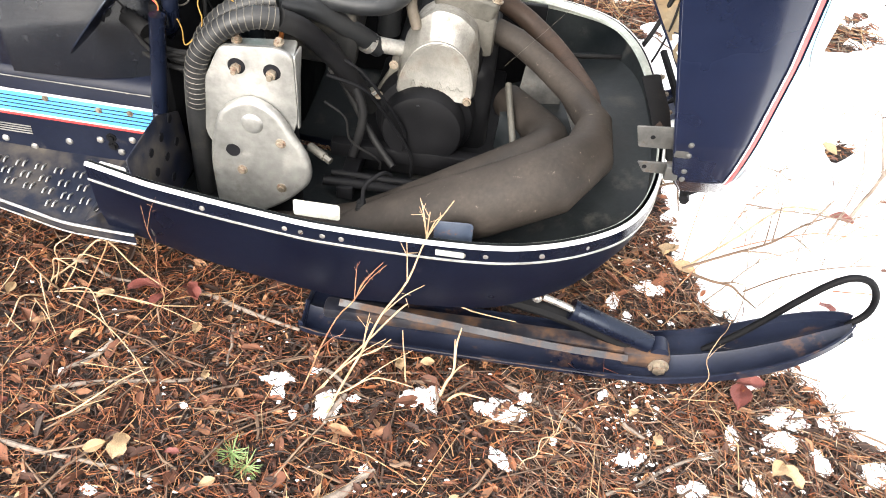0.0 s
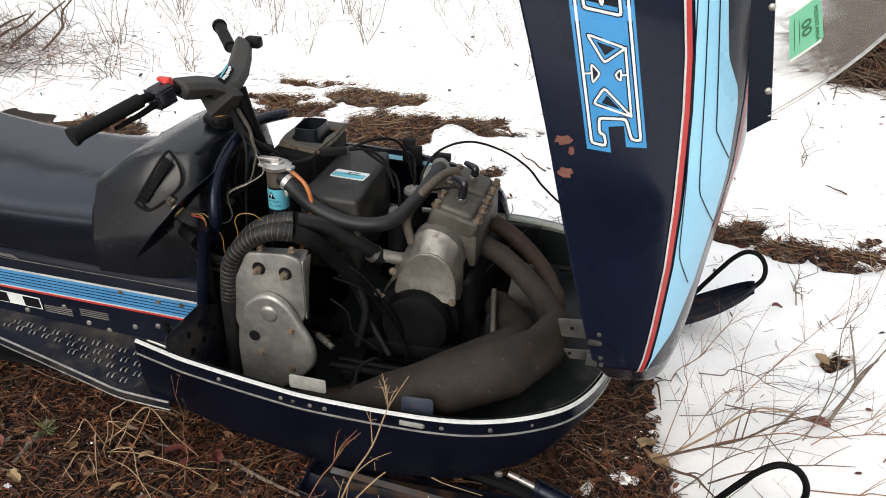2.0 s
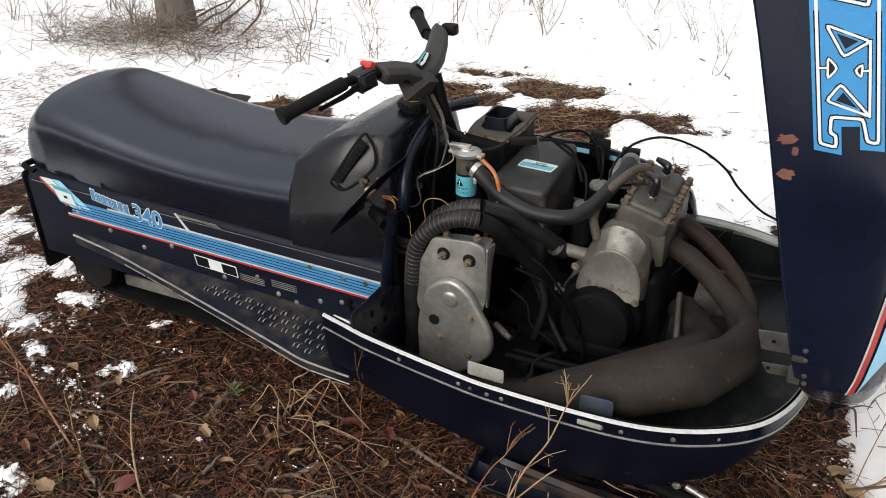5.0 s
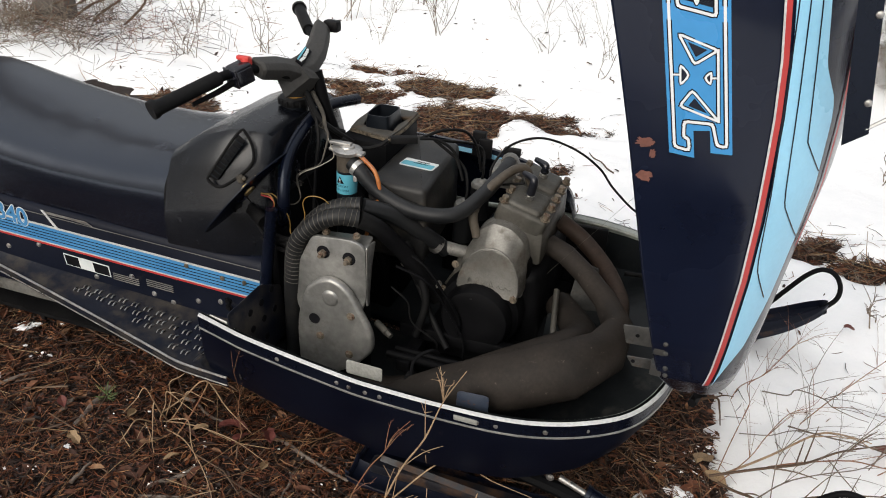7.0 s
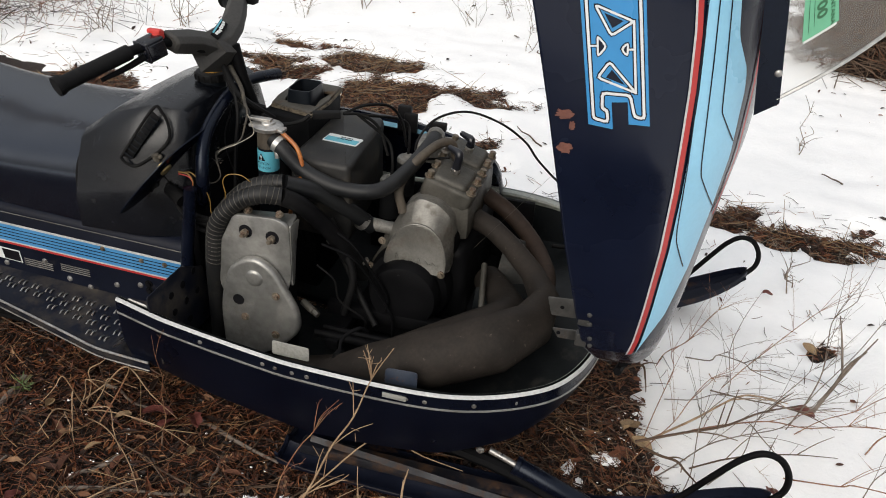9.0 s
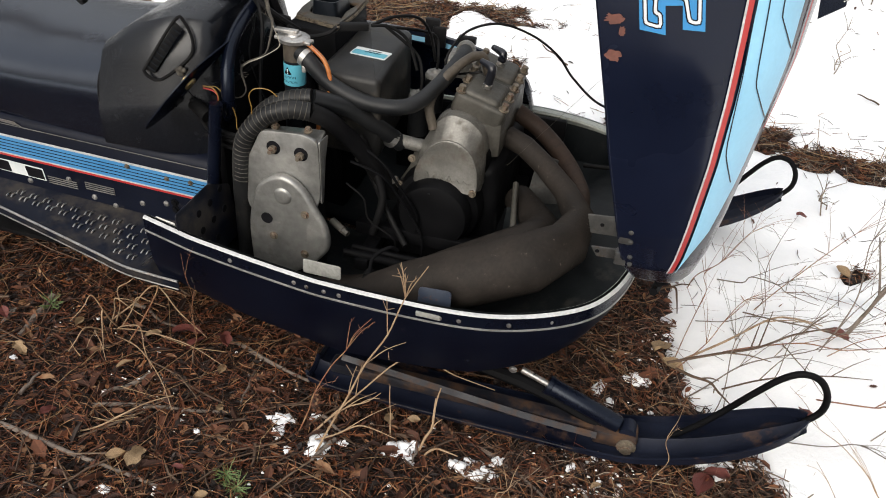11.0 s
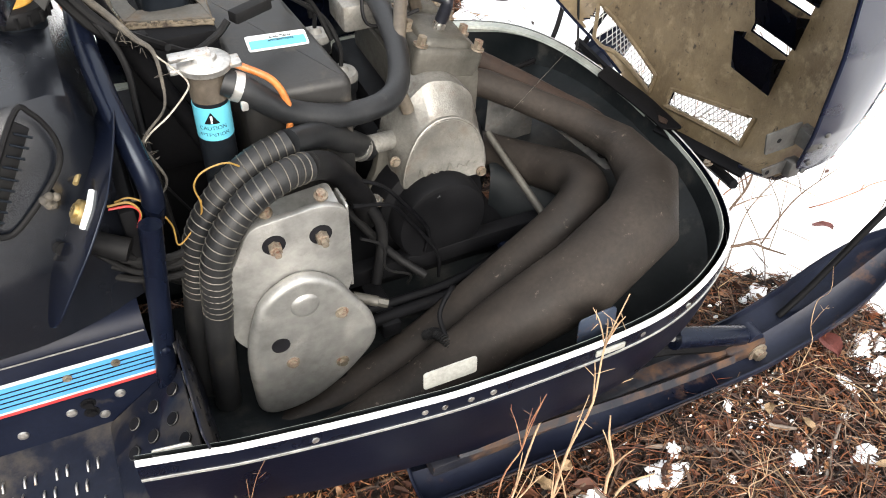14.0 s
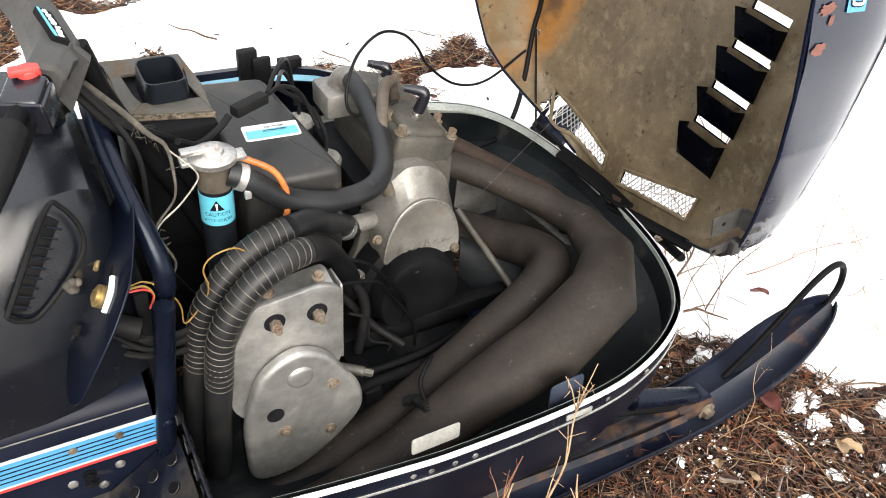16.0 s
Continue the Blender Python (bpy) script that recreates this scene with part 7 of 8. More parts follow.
blades("dry_grass", 900, scatter(900, -2.2, 1.15, 0.42, 1.9, near, 1.2), (0.06, 0.22), (0.0007, 0.0013), (0.004, 0.03), STRAW, "thin dry straw-coloured grass stems", "dry grass", 0.5, 0.22)
blades("fine_stems", 1700, scatter(1700, -2.2, 1.2, 0.42, 1.9, near, 1.2), (0.05, 0.20), (0.0005, 0.0010), (0.008, 0.032), REDSTEM, "fine red-brown stems tangled over the needles", "dry stems", 0.5, 0.18)
blades("twig_litter", 800, scatter(800, -2.2, 1.2, 0.42, 1.9, near, 1.2), (0.05, 0.24), (0.0012, 0.0034), (0.006, 0.022), TWIG, "small broken brown twigs on the ground", "twigs", 0.25, 0.12)


def in_patch(x, y):
    return bare(x, y) and y > 2.2


blades("patch_needles", 11000, scatter(11000, -2.6, 1.5, 2.25, 4.7, in_patch), (0.02, 0.075), (0.0010, 0.0021), (0.0, 0.024), NEEDLE, "clumps of brown needles melted out of snow", "pine needles", 0.3, 0.28)
blades("patch_stems", 1600, scatter(1600, -2.6, 1.5, 2.25, 4.7, in_patch), (0.05, 0.16), (0.0008, 0.0014), (0.0, 0.03), BRUSH, "matted grey-brown grass in melted patches", "dry grass", 0.4, 0.25)
shards("patch_chips", scatter(3400, -2.6, 1.5, 2.25, 4.7, in_patch), (0.008, 0.026), CHIP, "bark flakes in melted patches", "bark chips", (0.0, 0.02))
blades("patch_grass", 500, scatter(500, -2.6, 1.5, 2.25, 4.7, in_patch), (0.08, 0.24), (0.001, 0.002), (0.01, 0.06), STRAW, "dry grass stems in melted patches", "dry grass", 0.5, 0.3)
shards("snow_debris", scatter(260, -3.5, 2.2, 1.4, 5.5, lambda x, y: not bare(x, y)), (0.005, 0.02), NEEDLE, "dark bark crumbs lying on snow", "debris", (0.0, 0.004))
blades("snow_needles", 900, scatter(900, -3.2, 2.0, 1.3, 4.6, lambda x, y: 0 < snow_cover(x, y) < 0.22), (0.03, 0.09), (0.0008, 0.0014), (0.0, 0.006), NEEDLE, "scattered needles on the snow edge", "pine needles", 0.3, 0.08)
shards("rear_crumbs", scatter(3600, -4.2, -1.9, 0.6, 3.2, lambda x, y: bare(x, y) or rng.uniform() < 0.35), (0.003, 0.011), NEEDLE, "brown crumbs on thin slushy snow", "debris", (0.0, 0.01))
blades("rear_needles", 9500, scatter(9500, -4.2, -1.8, 0.6, 3.2, lambda x, y: bare(x, y) or rng.uniform() < 0.25), (0.03, 0.10), (0.001, 0.0016), (0.0, 0.02), NEEDLE, "brown needles in the thin snow behind", "pine needles", 0.3, 0.2)



def crumbs(name, count, x0, x1, y0, y1, size, label, mask):
    """Grains and small crusts of snow, as one object of many low lumps."""
    verts, faces, made = [], [], 0
    while made < count:
        x, y = float(rng.uniform(x0, x1)), float(rng.uniform(y0, y1))
        if not bare(x, y) or mask(x, y) < rng.uniform(0, 0.35):
            continue
        made += 1
        r, a0, z0, k = float(rng.uniform(*size)) * float(rng.uniform(0.4, 1.0)), float(rng.uniform(0, 6.28)), soil_height(x, y) + float(rng.uniform(0.004, 0.018)), len(verts)
        n = 7
        for ring, (rr, zz) in enumerate(((1.0, -0.25), (0.72, 0.22))):
            for i in range(n):
                a = a0 + 6.283 * i / n
                q = r * rr * float(rng.uniform(0.65, 1.25))
                verts.append((x + q * math.cos(a) * 1.25, y + q * math.sin(a) * 0.8, z0 + r * zz))
        verts.append((x, y, z0 + r * 0.34))
        for i in range(n):
            i2 = (i + 1) % n
            faces += [(k + i, k + i2, k + n + i2, k + n + i), (k + n + i, k + n + i2, k + 2 * n)]
    me = bpy.data.meshes.new(name)
    me.from_pydata(verts, [], faces)
    me.shade_smooth()
    me.materials.append(SNOW)
    return tagged(new(name, me), label, "snow", kind="stuff")


crumbs("snow_crumbs", 520, 0.30, 1.10, 0.55, 1.55, (0.002, 0.008), "small grains of old snow among needles", lambda x, y: noise.noise((x * 7, y * 7, 31.0)))
CRUSTS = ((0.09, 0.952, 0.05), (0.362, 0.89, 0.03), (0.473, 0.834, 0.035), (-0.053, 0.969, 0.03), (0.60, 1.15, 0.05), (0.56, 1.24, 0.05), (0.68, 1.04, 0.05))
crumbs("snow_crusts", 230, -0.12, 0.78, 0.78, 1.30, (0.006, 0.020), "small crusts of old snow left on the litter", lambda x, y: max(0.5 - 0.5 * math.hypot(x - cx, (y - cy) * 1.6) / cr for cx, cy, cr in CRUSTS))
crumbs("snow_grains", 240, -1.2, 0.35, 0.55, 1.15, (0.002, 0.006), "scattered tiny grains of old snow on litter", lambda x, y: noise.noise((x * 5, y * 5, 37.0)))
crumbs("slush", 900, -2.4, -1.30, 0.45, 1.45, (0.003, 0.012), "thin broken slush over bare ground", lambda x, y: noise.noise((x * 4, y * 6, 41.0)) - 0.35 * (x + 1.9))


# small remnants of snow among the needles
def snow_lump(x, y, r, seed):
    bm = bmesh.new()
    bmesh.ops.create_icosphere(bm, subdivisions=4, radius=1)
    for v in bm.verts:
        k = 0.75 + 0.55 * noise.noise(v.co * 1.6 + V(seed, 0, 0)) + 0.28 * noise.noise(v.co * 5 + V(0, seed, 0))
        v.co = V(v.co.x * r * k * 1.3, v.co.y * r * k * 0.8, v.co.z * r * 0.30 * k)
    ob = part("snow_remnant", bm, SNOW, None, angle=85)
    ob.location = (x, y, soil_height(x, y) + 0.012)
    ob.rotation_euler = (0, 0, seed * 1.7)
    return tagged(ob, "small crust of melting snow among needles", "snow", "snow remnants")


for k, (x, y, r) in enumerate(((-0.247, 0.905, 0.034), (-0.36, 0.955, 0.026), (-0.35, 0.92, 0.02), (-0.082, 0.955, 0.030), (-0.05, 0.94, 0.018), (-0.29, 0.99, 0.012), (0.10, 0.84, 0.022), (0.14, 0.99, 0.016), (-0.62, 0.66, 0.014),
                               (0.33, 1.30, 0.022), (0.42, 1.36, 0.030), (0.36, 1.26, 0.016), (0.66, 0.98, 0.034), (0.73, 0.94, 0.028), (0.70, 1.02, 0.02), (0.58, 0.86, 0.018), (0.83, 0.93, 0.036), (0.79, 0.82, 0.02), (0.30, 1.03, 0.012),
                               (-1.47, 1.08, 0.04), (-1.52, 1.05, 0.03), (-1.80, 1.03, 0.05), (-1.95, 1.12, 0.06), (-1.42, 0.62, 0.05), (-1.36, 0.60, 0.03), (-1.9, 1.3, 0.07), (-2.1, 1.45, 0.08), (-2.05, 0.9, 0.06), (-1.7, 0.85, 0.04),
                               (-1.55, 1.30, 0.03), (-2.3, 1.2, 0.09), (-0.15, 0.78, 0.010), (-0.52, 0.86, 0.009), (-0.79, 0.905, 0.008), (-1.06, 0.93, 0.010))):
    snow_lump(x, y, r, k + 1)
for k, (x, y, r) in enumerate(((0.56, 0.98, 0.020), (0.50, 0.92, 0.012), (0.62, 1.13, 0.026), (0.68, 1.16, 0.018), (0.76, 1.04, 0.024), (0.84, 1.02, 0.030), (0.70, 0.82, 0.016), (0.60, 0.74, 0.012), (0.48, 1.18, 0.014), (0.55, 1.22, 0.022), (0.78, 1.12, 0.034), (0.90, 0.84, 0.026), (0.44, 0.72, 0.009), (0.20, 0.90, 0.010), (-0.20, 0.93, 0.012), (-0.31, 0.875, 0.010), (0.66, 0.68, 0.010))):
    snow_lump(x, y, r, k + 60)

# leaves
def leaf_mesh(curl, lobes):
    bm = bmesh.new()
    rows = []
    for i in range(7):
        t = i / 6
        w = math.sin(math.pi * min(1.0, t * 0.96 + 0.04)) ** 0.8 * (0.30 + (0.10 * math.sin(t * 9) if lobes else 0))
        rows.append([bm.verts.new(V(t - 0.5, s * w, curl * (abs(s) ** 1.5) * 0.35 + 0.18 * math.sin(t * 3 + curl) + 0.04 * math.sin(7 * t + 3 * s))) for s in (-1, -0.5, 0, 0.5, 1)])
    for a, b in zip(rows, rows[1:]):
        for j in range(4):
            bm.faces.new((a[j], a[j + 1], b[j + 1], b[j]))
    return bm


def leaf(x, y, size, m, seed, label):
    random.seed(seed)
    ob = part("fallen_leaf", leaf_mesh(random.uniform(0.2, 0.9), seed % 2), m, None)
    ob.location = (x, y, surface(x, y) + 0.02 + 0.1 * size)
    ob.scale = (size, size, size * 0.8)
    ob.rotation_euler = (random.uniform(-0.4, 0.4), random.uniform(-0.3, 0.3), random.uniform(0, 6.28))
    return tagged(ob, label, "leaf", "fallen leaves")


TAN, RLB = "curled tan dead leaf on needle litter", "dark red dead leaf on needle litter"
for k, (x, y, s, red) in enumerate(((-0.559, 1.046, 0.034, 0), (-0.60, 0.745, 0.062, 0), (-0.64, 0.74, 0.04, 0), (-0.781, 1.10, 0.042, 0), (-0.785, 0.985, 0.040, 0), (-1.05, 0.95, 0.045, 0), (-0.98, 1.08, 0.036, 0), (-0.70, 1.13, 0.075, 1), (-0.66, 1.10, 0.06, 1),
                                    (-0.60, 1.14, 0.06, 1), (0.58, 1.06, 0.075, 1), (0.61, 1.10, 0.06, 1), (0.63, 0.90, 0.05, 0), (0.66, 0.89, 0.05, 0), (0.50, 1.42, 0.06, 0), (0.47, 1.47, 0.07, 0), (0.90, 1.63, 0.06, 1), (0.80, 1.32, 0.05, 1), (-1.1, 0.72, 0.07, 1), (-0.93, 0.66, 0.05, 0),
                                    (-1.35, 0.85, 0.05, 0), (-1.28, 0.62, 0.075, 0), (-1.6, 1.0, 0.05, 0), (-0.2, 0.68, 0.04, 0), (0.22, 0.74, 0.045, 0), (0.40, 0.93, 0.04, 0), (-0.42, 0.70, 0.03, 0), (-0.86, 0.80, 0.04, 1), (-0.30, 1.12, 0.03, 0), (-0.12, 1.02, 0.04, 0),
                                    (0.02, 0.73, 0.035, 0), (0.75, 0.80, 0.05, 1), (0.47, 0.80, 0.035, 0), (-0.50, 0.93, 0.03, 0), (-1.18, 1.05, 0.04, 1), (-1.43, 1.02, 0.04, 0), (0.97, 2.0, 0.05, 0), (1.15, 1.75, 0.045, 0), (0.85, 2.2, 0.04, 1))):
    leaf(x, y, s, LEAFRED if red else LEAF, k, RLB if red else TAN)
random.seed(99)
for k in range(14):
    x, y = random.uniform(-1.9, 1.0), random.uniform(0.45, 1.35)
    if bare(x, y):
        leaf(x, y, random.uniform(0.016, 0.034), LEAFRED if k % 2 else LEAF, 200 + k, RLB if k % 2 else TAN)

# cones shed by the pines
def pine_cone(x, y, size, turn, seed):
    random.seed(seed)
    bm = bmesh.new()
    d, u = V(math.cos(turn), math.sin(turn), 0.1).normalized(), V(0, 0, 1)
    w = d.cross(u).normalized()
    u = w.cross(d)
    c0 = V(x, y, soil_height(x, y) + 0.012 + size * 0.22)
    for i in range(64):
        t = (i + 0.5) / 64
        a = i * 2.39996
        rad = size * 0.24 * math.sin(math.pi * min(1.0, 0.12 + 0.84 * t)) ** 0.7
        o = w * math.cos(a) + u * math.sin(a)
        p = c0 + d * size * (t - 0.5)
        tip = p + o * rad * random.uniform(0.95, 1.12) + d * size * 0.05
        s1, s2 = d.cross(o) * size * 0.075, d * size * 0.02
        vs = [bm.verts.new(q) for q in (p + o * rad * 0.35 - s1 * 0.5, p + o * rad * 0.35 + s1 * 0.5, tip + s1, tip + d * size * 0.03, tip - s1, p + o * rad * 0.5 - d * size * 0.06)]
        for f in ((0, 1, 2), (0, 2, 3), (0, 3, 4), (5, 2, 1), (5, 3, 2), (5, 4, 3), (5, 0, 4), (5, 1, 0)):
            bm.faces.new([vs[q] for q in f])
    ob = part("pine_cone", bm, CHIP, None, smooth=False)
    return tagged(ob, "weathered brown pine cone lying in needle litter", "pine cone", "pine cones")


for k, (x, y, sz, a) in enumerate(((-0.221, 1.003, 0.062, 0.3), (-0.123, 0.975, 0.058, -0.2), (0.094, 0.95, 0.045, 0.9), (-0.30, 1.02, 0.05, 1.9), (0.02, 1.03, 0.048, 2.6), (-0.46, 1.06, 0.05, 0.7), (0.36, 0.90, 0.045, 1.2))):
    pine_cone(x, y, sz, a, 70 + k)

# sticks and canes, each its own thing
def wander(a, b, n, wob, seed, sag=0.0):
    random.seed(seed)
    a, b = Vector(a), Vector(b)
    out = []
    for i in range(n + 1):
        t = i / n
        p = a.lerp(b, t)
        if 0 < i < n:
            p += V(random.uniform(-wob, wob), random.uniform(-wob, wob), random.uniform(-wob, wob) * 0.5)
        p.z += sag * 4 * t * (1 - t)
        out.append(p)
    return out


def stick(a, b, r, seed, m=None, label="short grey broken stick lying on litter", wob=0.008):
    ob = part("stick", tube(wander(a, b, 4, wob, seed), [r, r * 0.95, r * 0.8, r * 0.6], 8, 4), m or STICK, None)
    return tagged(ob, label, "stick", "sticks on the ground")


G = lambda x, y, h=0.012: V(x, y, soil_height(x, y) + h)
for k, (xa, ya, xb, yb, r) in enumerate(((-1.12, 1.16, -1.10, 1.00, 0.010), (-1.18, 1.08, -1.16, 0.99, 0.007), (-0.72, 0.99, -0.79, 0.89, 0.006), (-0.79, 0.86, -0.47, 0.94, 0.005), (-0.98, 0.75, -0.52, 0.70, 0.006), (-0.62, 1.17, -0.35, 1.09, 0.006),
                                         (-0.49, 1.08, -0.47, 0.97, 0.004), (-0.21, 0.70, -0.13, 0.78, 0.010), (-1.5, 0.95, -1.35, 1.15, 0.006), (-0.05, 0.66, 0.45, 0.73, 0.005), (0.30, 0.80, 0.55, 0.95, 0.004), (-1.3, 0.75, -1.05, 0.62, 0.006), (0.10, 1.02, 0.26, 0.93, 0.005), (-0.9, 1.2, -0.75, 1.16, 0.005))):
    stick(G(xa, ya), G(xb, yb), r, 300 + k)


random.seed(77)
for k, (x, y) in enumerate(((-0.30, 4.6), (0.10, 4.1), (0.42, 3.9), (0.62, 3.5), (-0.05, 3.2), (0.28, 3.0), (0.55, 2.45), (0.18, 2.5), (-0.5, 4.9), (0.75, 3.0), (1.25, 3.3), (-0.9, 5.2), (0.9, 4.2), (-0.1, 2.6), (0.35, 4.7), (-1.9, 3.1))):
    a, l = random.uniform(0, 6.28), random.uniform(0.06, 0.22)
    x2, y2 = x + math.cos(a) * l, y + math.sin(a) * l
    stick(V(x, y, surface(x, y) + 0.004), V(x2, y2, surface(x2, y2) + random.uniform(0.004, 0.05)), random.uniform(0.002, 0.004), 640 + k, TWIG, "thin dark twig lying on snow", 0.008)
random.seed(321)
for k in range(26):
    x, y, a, l = random.uniform(-1.6, 0.7), random.uniform(0.5, 1.12), random.uniform(0, 6.28), random.uniform(0.03, 0.08)
    if bare(x, y):
        stick(G(x, y, 0.018), G(x + math.cos(a) * l, y + math.sin(a) * l, 0.022), random.uniform(0.003, 0.0065), 400 + k, TWIG if k % 2 else STICK, "stubby dark broken twig lying on litter" if k % 2 else "stubby grey broken twig lying on litter", 0.003)


def cane(name, base, tip, r, seed, m, label, twigs=6, sag=0.05, spread=0.12, wob=0.012):
    """A thin bare stem with side twigs."""
    r *= 0.45
    path = wander(base, tip, 6, wob, seed, sag)
    th = thing(name, base, label, "dead stem", "dead stems")
    st = part("stem", tube(path, [r, r * 0.9, r * 0.7, r * 0.35], 7, 4), m, th)
    random.seed(seed + 1)
    for k in range(twigs):
        i = random.randint(2, len(path) - 2)
        p = path[i]
        d = (path[i + 1] - path[i - 1]).normalized()
        q = p + d * random.uniform(0.4, 1.0) * spread + V(random.uniform(-1, 1), random.uniform(-1, 1), random.uniform(-0.2, 0.9)) * spread * 0.6
        tw = part("twig", tube([p, p.lerp(q, 0.5) + V(0, 0, 0.01), q], [r * 0.5, r * 0.4, r * 0.22], 5, 3), m, st)
        for s in range(2):
            e = p.lerp(q, random.uniform(0.5, 0.9))
            part("twig", tube([e, e + V(random.uniform(-1, 1), random.uniform(-1, 1), random.uniform(-0.3, 1)) * spread * 0.25], [r * 0.3, r * 0.15], 4, 2), m, th)
    return th


DC, RC = "dry straw-coloured dead stem standing in litter", "thin red-brown bare stem standing in litter"


def bowed(base, mid, tip, r, m, label, seed, twigs=(), name="dead_stem"):
    """A stem that bows through a middle point, with a few short side twigs at given shares of its length."""
    random.seed(seed)
    base, mid, tip = Vector(base), Vector(mid), Vector(tip)
    q1 = base.lerp(mid, 0.5) + V(random.uniform(-1, 1), random.uniform(-1, 1), random.uniform(-0.3, 1)) * 0.008
    q2 = mid.lerp(tip, 0.5) + V(random.uniform(-1, 1), random.uniform(-1, 1), random.uniform(-0.3, 1)) * 0.008
    path = smooth_path([base, q1, mid, q2, tip], 5)
    th = thing(name, base, label, "dead stem", "dead stems")
    st = part("stem", tube(path, [r, r * 0.95, r * 0.85, r * 0.7, r * 0.4], 7, 1), m, th)
    for k, l in twigs:
        p = path[int(k * (len(path) - 2))]
        d = (path[int(k * (len(path) - 2)) + 1] - p).normalized()
        e = p + (d + V(random.uniform(-0.7, 0.7), random.uniform(-0.7, 0.7), random.uniform(0.0, 0.5))) * l
        part("twig", tube([p, p.lerp(e, 0.5) + V(0, 0, 0.006), e], [r * 0.6, r * 0.5, r * 0.3], 5, 3), m, st)
    return th


cane("dead_stem", G(-0.25, 0.88, 0.0), (-0.045, 1.015, 0.472), 0.0058, 11, DRYCANE, DC, 7, 0.01, 0.09, 0.006)
cane("dead_stem", G(-0.31, 0.93, 0.0), (-0.160, 1.010, 0.31), 0.0040, 12, CANE, RC, 4, 0.03, 0.07)
bowed(G(-0.29, 0.92, 0.0), (-0.092, 1.077, 0.165), (0.102, 1.10, 0.10), 0.0021, DRYCANE, DC, 13, ((0.3, 0.09),))
bowed(G(-0.28, 0.915, 0.0), (-0.209, 0.984, 0.055), (-0.142, 1.023, 0.085), 0.0020, DRYCANE, DC, 14, ((0.5, 0.06), (0.7, 0.04)))
bowed(G(-0.29, 0.915, 0.0), (-0.171, 0.949, 0.045), (-0.086, 0.96, 0.022), 0.0020, DRYCANE, DC, 15, ((0.4, 0.08),))
bowed(G(-0.095, 0.966, 0.0), (-0.108, 0.99, 0.06), (-0.119, 1.016, 0.125), 0.0018, DRYCANE, DC, 16)
bowed(G(-0.035, 0.955, 0.0), (-0.010, 0.984, 0.06), (-0.005, 1.025, 0.145), 0.0032, DRYCANE, "splintered bright straw-coloured stub in litter", 17, ((0.5, 0.06), (0.55, 0.05)))
bowed(G(-0.02, 0.95, 0.0), (0.01, 0.955, 0.03), (0.06, 0.95, 0.03), 0.0030, DRYCANE, "splintered bright straw-coloured stub in litter", 18)
CL = "bent dry stem of an old straw clump"
for k, (b, m_, t) in enumerate((((-0.932, 1.137), (-0.767, 1.129, 0.145), (-0.638, 1.120, 0.02)), ((-0.918, 1.108), (-0.743, 1.074, 0.038), (-0.556, 1.045, 0.02)), ((-0.90, 1.113), (-0.78, 1.058, 0.065), (-0.706, 0.981, 0.018)),
                                ((-0.91, 1.10), (-0.923, 1.035, 0.04), (-0.927, 0.969, 0.018)), ((-0.907, 1.10), (-0.886, 1.025, 0.05), (-0.824, 0.97, 0.018)), ((-0.89, 1.09), (-0.712, 0.983, 0.045), (-0.592, 0.881, 0.018)),
                                ((-0.796, 0.776), (-0.676, 0.823, 0.035), (-0.602, 0.909, 0.035)), ((-0.91, 1.122), (-0.867, 1.112, 0.12), (-0.824, 1.141, 0.155)), ((-0.92, 1.11), (-0.86, 1.09, 0.11), (-0.78, 1.10, 0.05)),
                                ((-0.90, 1.12), (-0.88, 1.06, 0.09), (-0.85, 1.00, 0.02)), ((-0.92, 1.13), (-0.94, 1.10, 0.09), (-0.99, 1.06, 0.02)), ((-0.89, 1.12), (-0.82, 1.12, 0.10), (-0.74, 1.12, 0.09)))):
    bowed(G(b[0], b[1], 0.0), m_, t, 0.0017 if k % 3 else 0.0022, DRYCANE, CL, 520 + k, ((0.6, 0.05),) if k % 4 == 0 else ())
bowed(G(-0.837, 1.066, 0.0), (-0.748, 1.107, 0.15), (-0.724, 1.100, 0.22), 0.0020, CANE, RC, 540, ((0.9, 0.08), (0.95, 0.07), (0.6, 0.06)))
bowed(G(-1.33, 0.76, 0.0), (-1.60, 0.86, 0.10), (-1.95, 0.985, 0.13), 0.0034, CANE, "long bare red-brown cane leaning over litter", 541, ((0.5, 0.08), (0.3, 0.10)))
bowed(G(-1.035, 0.70, 0.0), (-1.15, 0.80, 0.07), (-1.25, 0.92, 0.10), 0.0030, DRYCANE, DC, 542, ((0.3, 0.05),))
bowed(V(0.922, 1.640, 0.04), (0.97, 1.69, 0.12), (1.031, 1.74, 0.21), 0.0055, STICK, "broken brown branch sticking out of snow", 543, ((0.5, 0.12), (0.7, 0.10)), "bramble_stem")
bowed(V(0.502, 1.42, 0.02), (0.722, 1.58, 0.10), (0.855, 1.615, 0.085), 0.0030, DRYCANE, "pale dry branch lying over the snow", 544, ((0.5, 0.08), (0.75, 0.08)), "bramble_stem")
bowed(V(0.412, 1.648, 0.03), (0.474, 1.629, 0.10), (0.497, 1.608, 0.03), 0.0036, TWIG, "dark root looping out of the snow edge", 545, ((0.5, 0.12),), "bramble_stem")
SB = "thin bare brown branch with side twigs on snow"
bowed(V(0.478, 1.37, 0.060), (0.69, 1.472, 0.085), (0.877, 1.593, 0.105), 0.0036, TWIG, SB, 550, ((0.35, 0.10), (0.5, 0.08), (0.55, 0.12), (0.7, 0.09), (0.85, 0.08)), "bramble_stem")
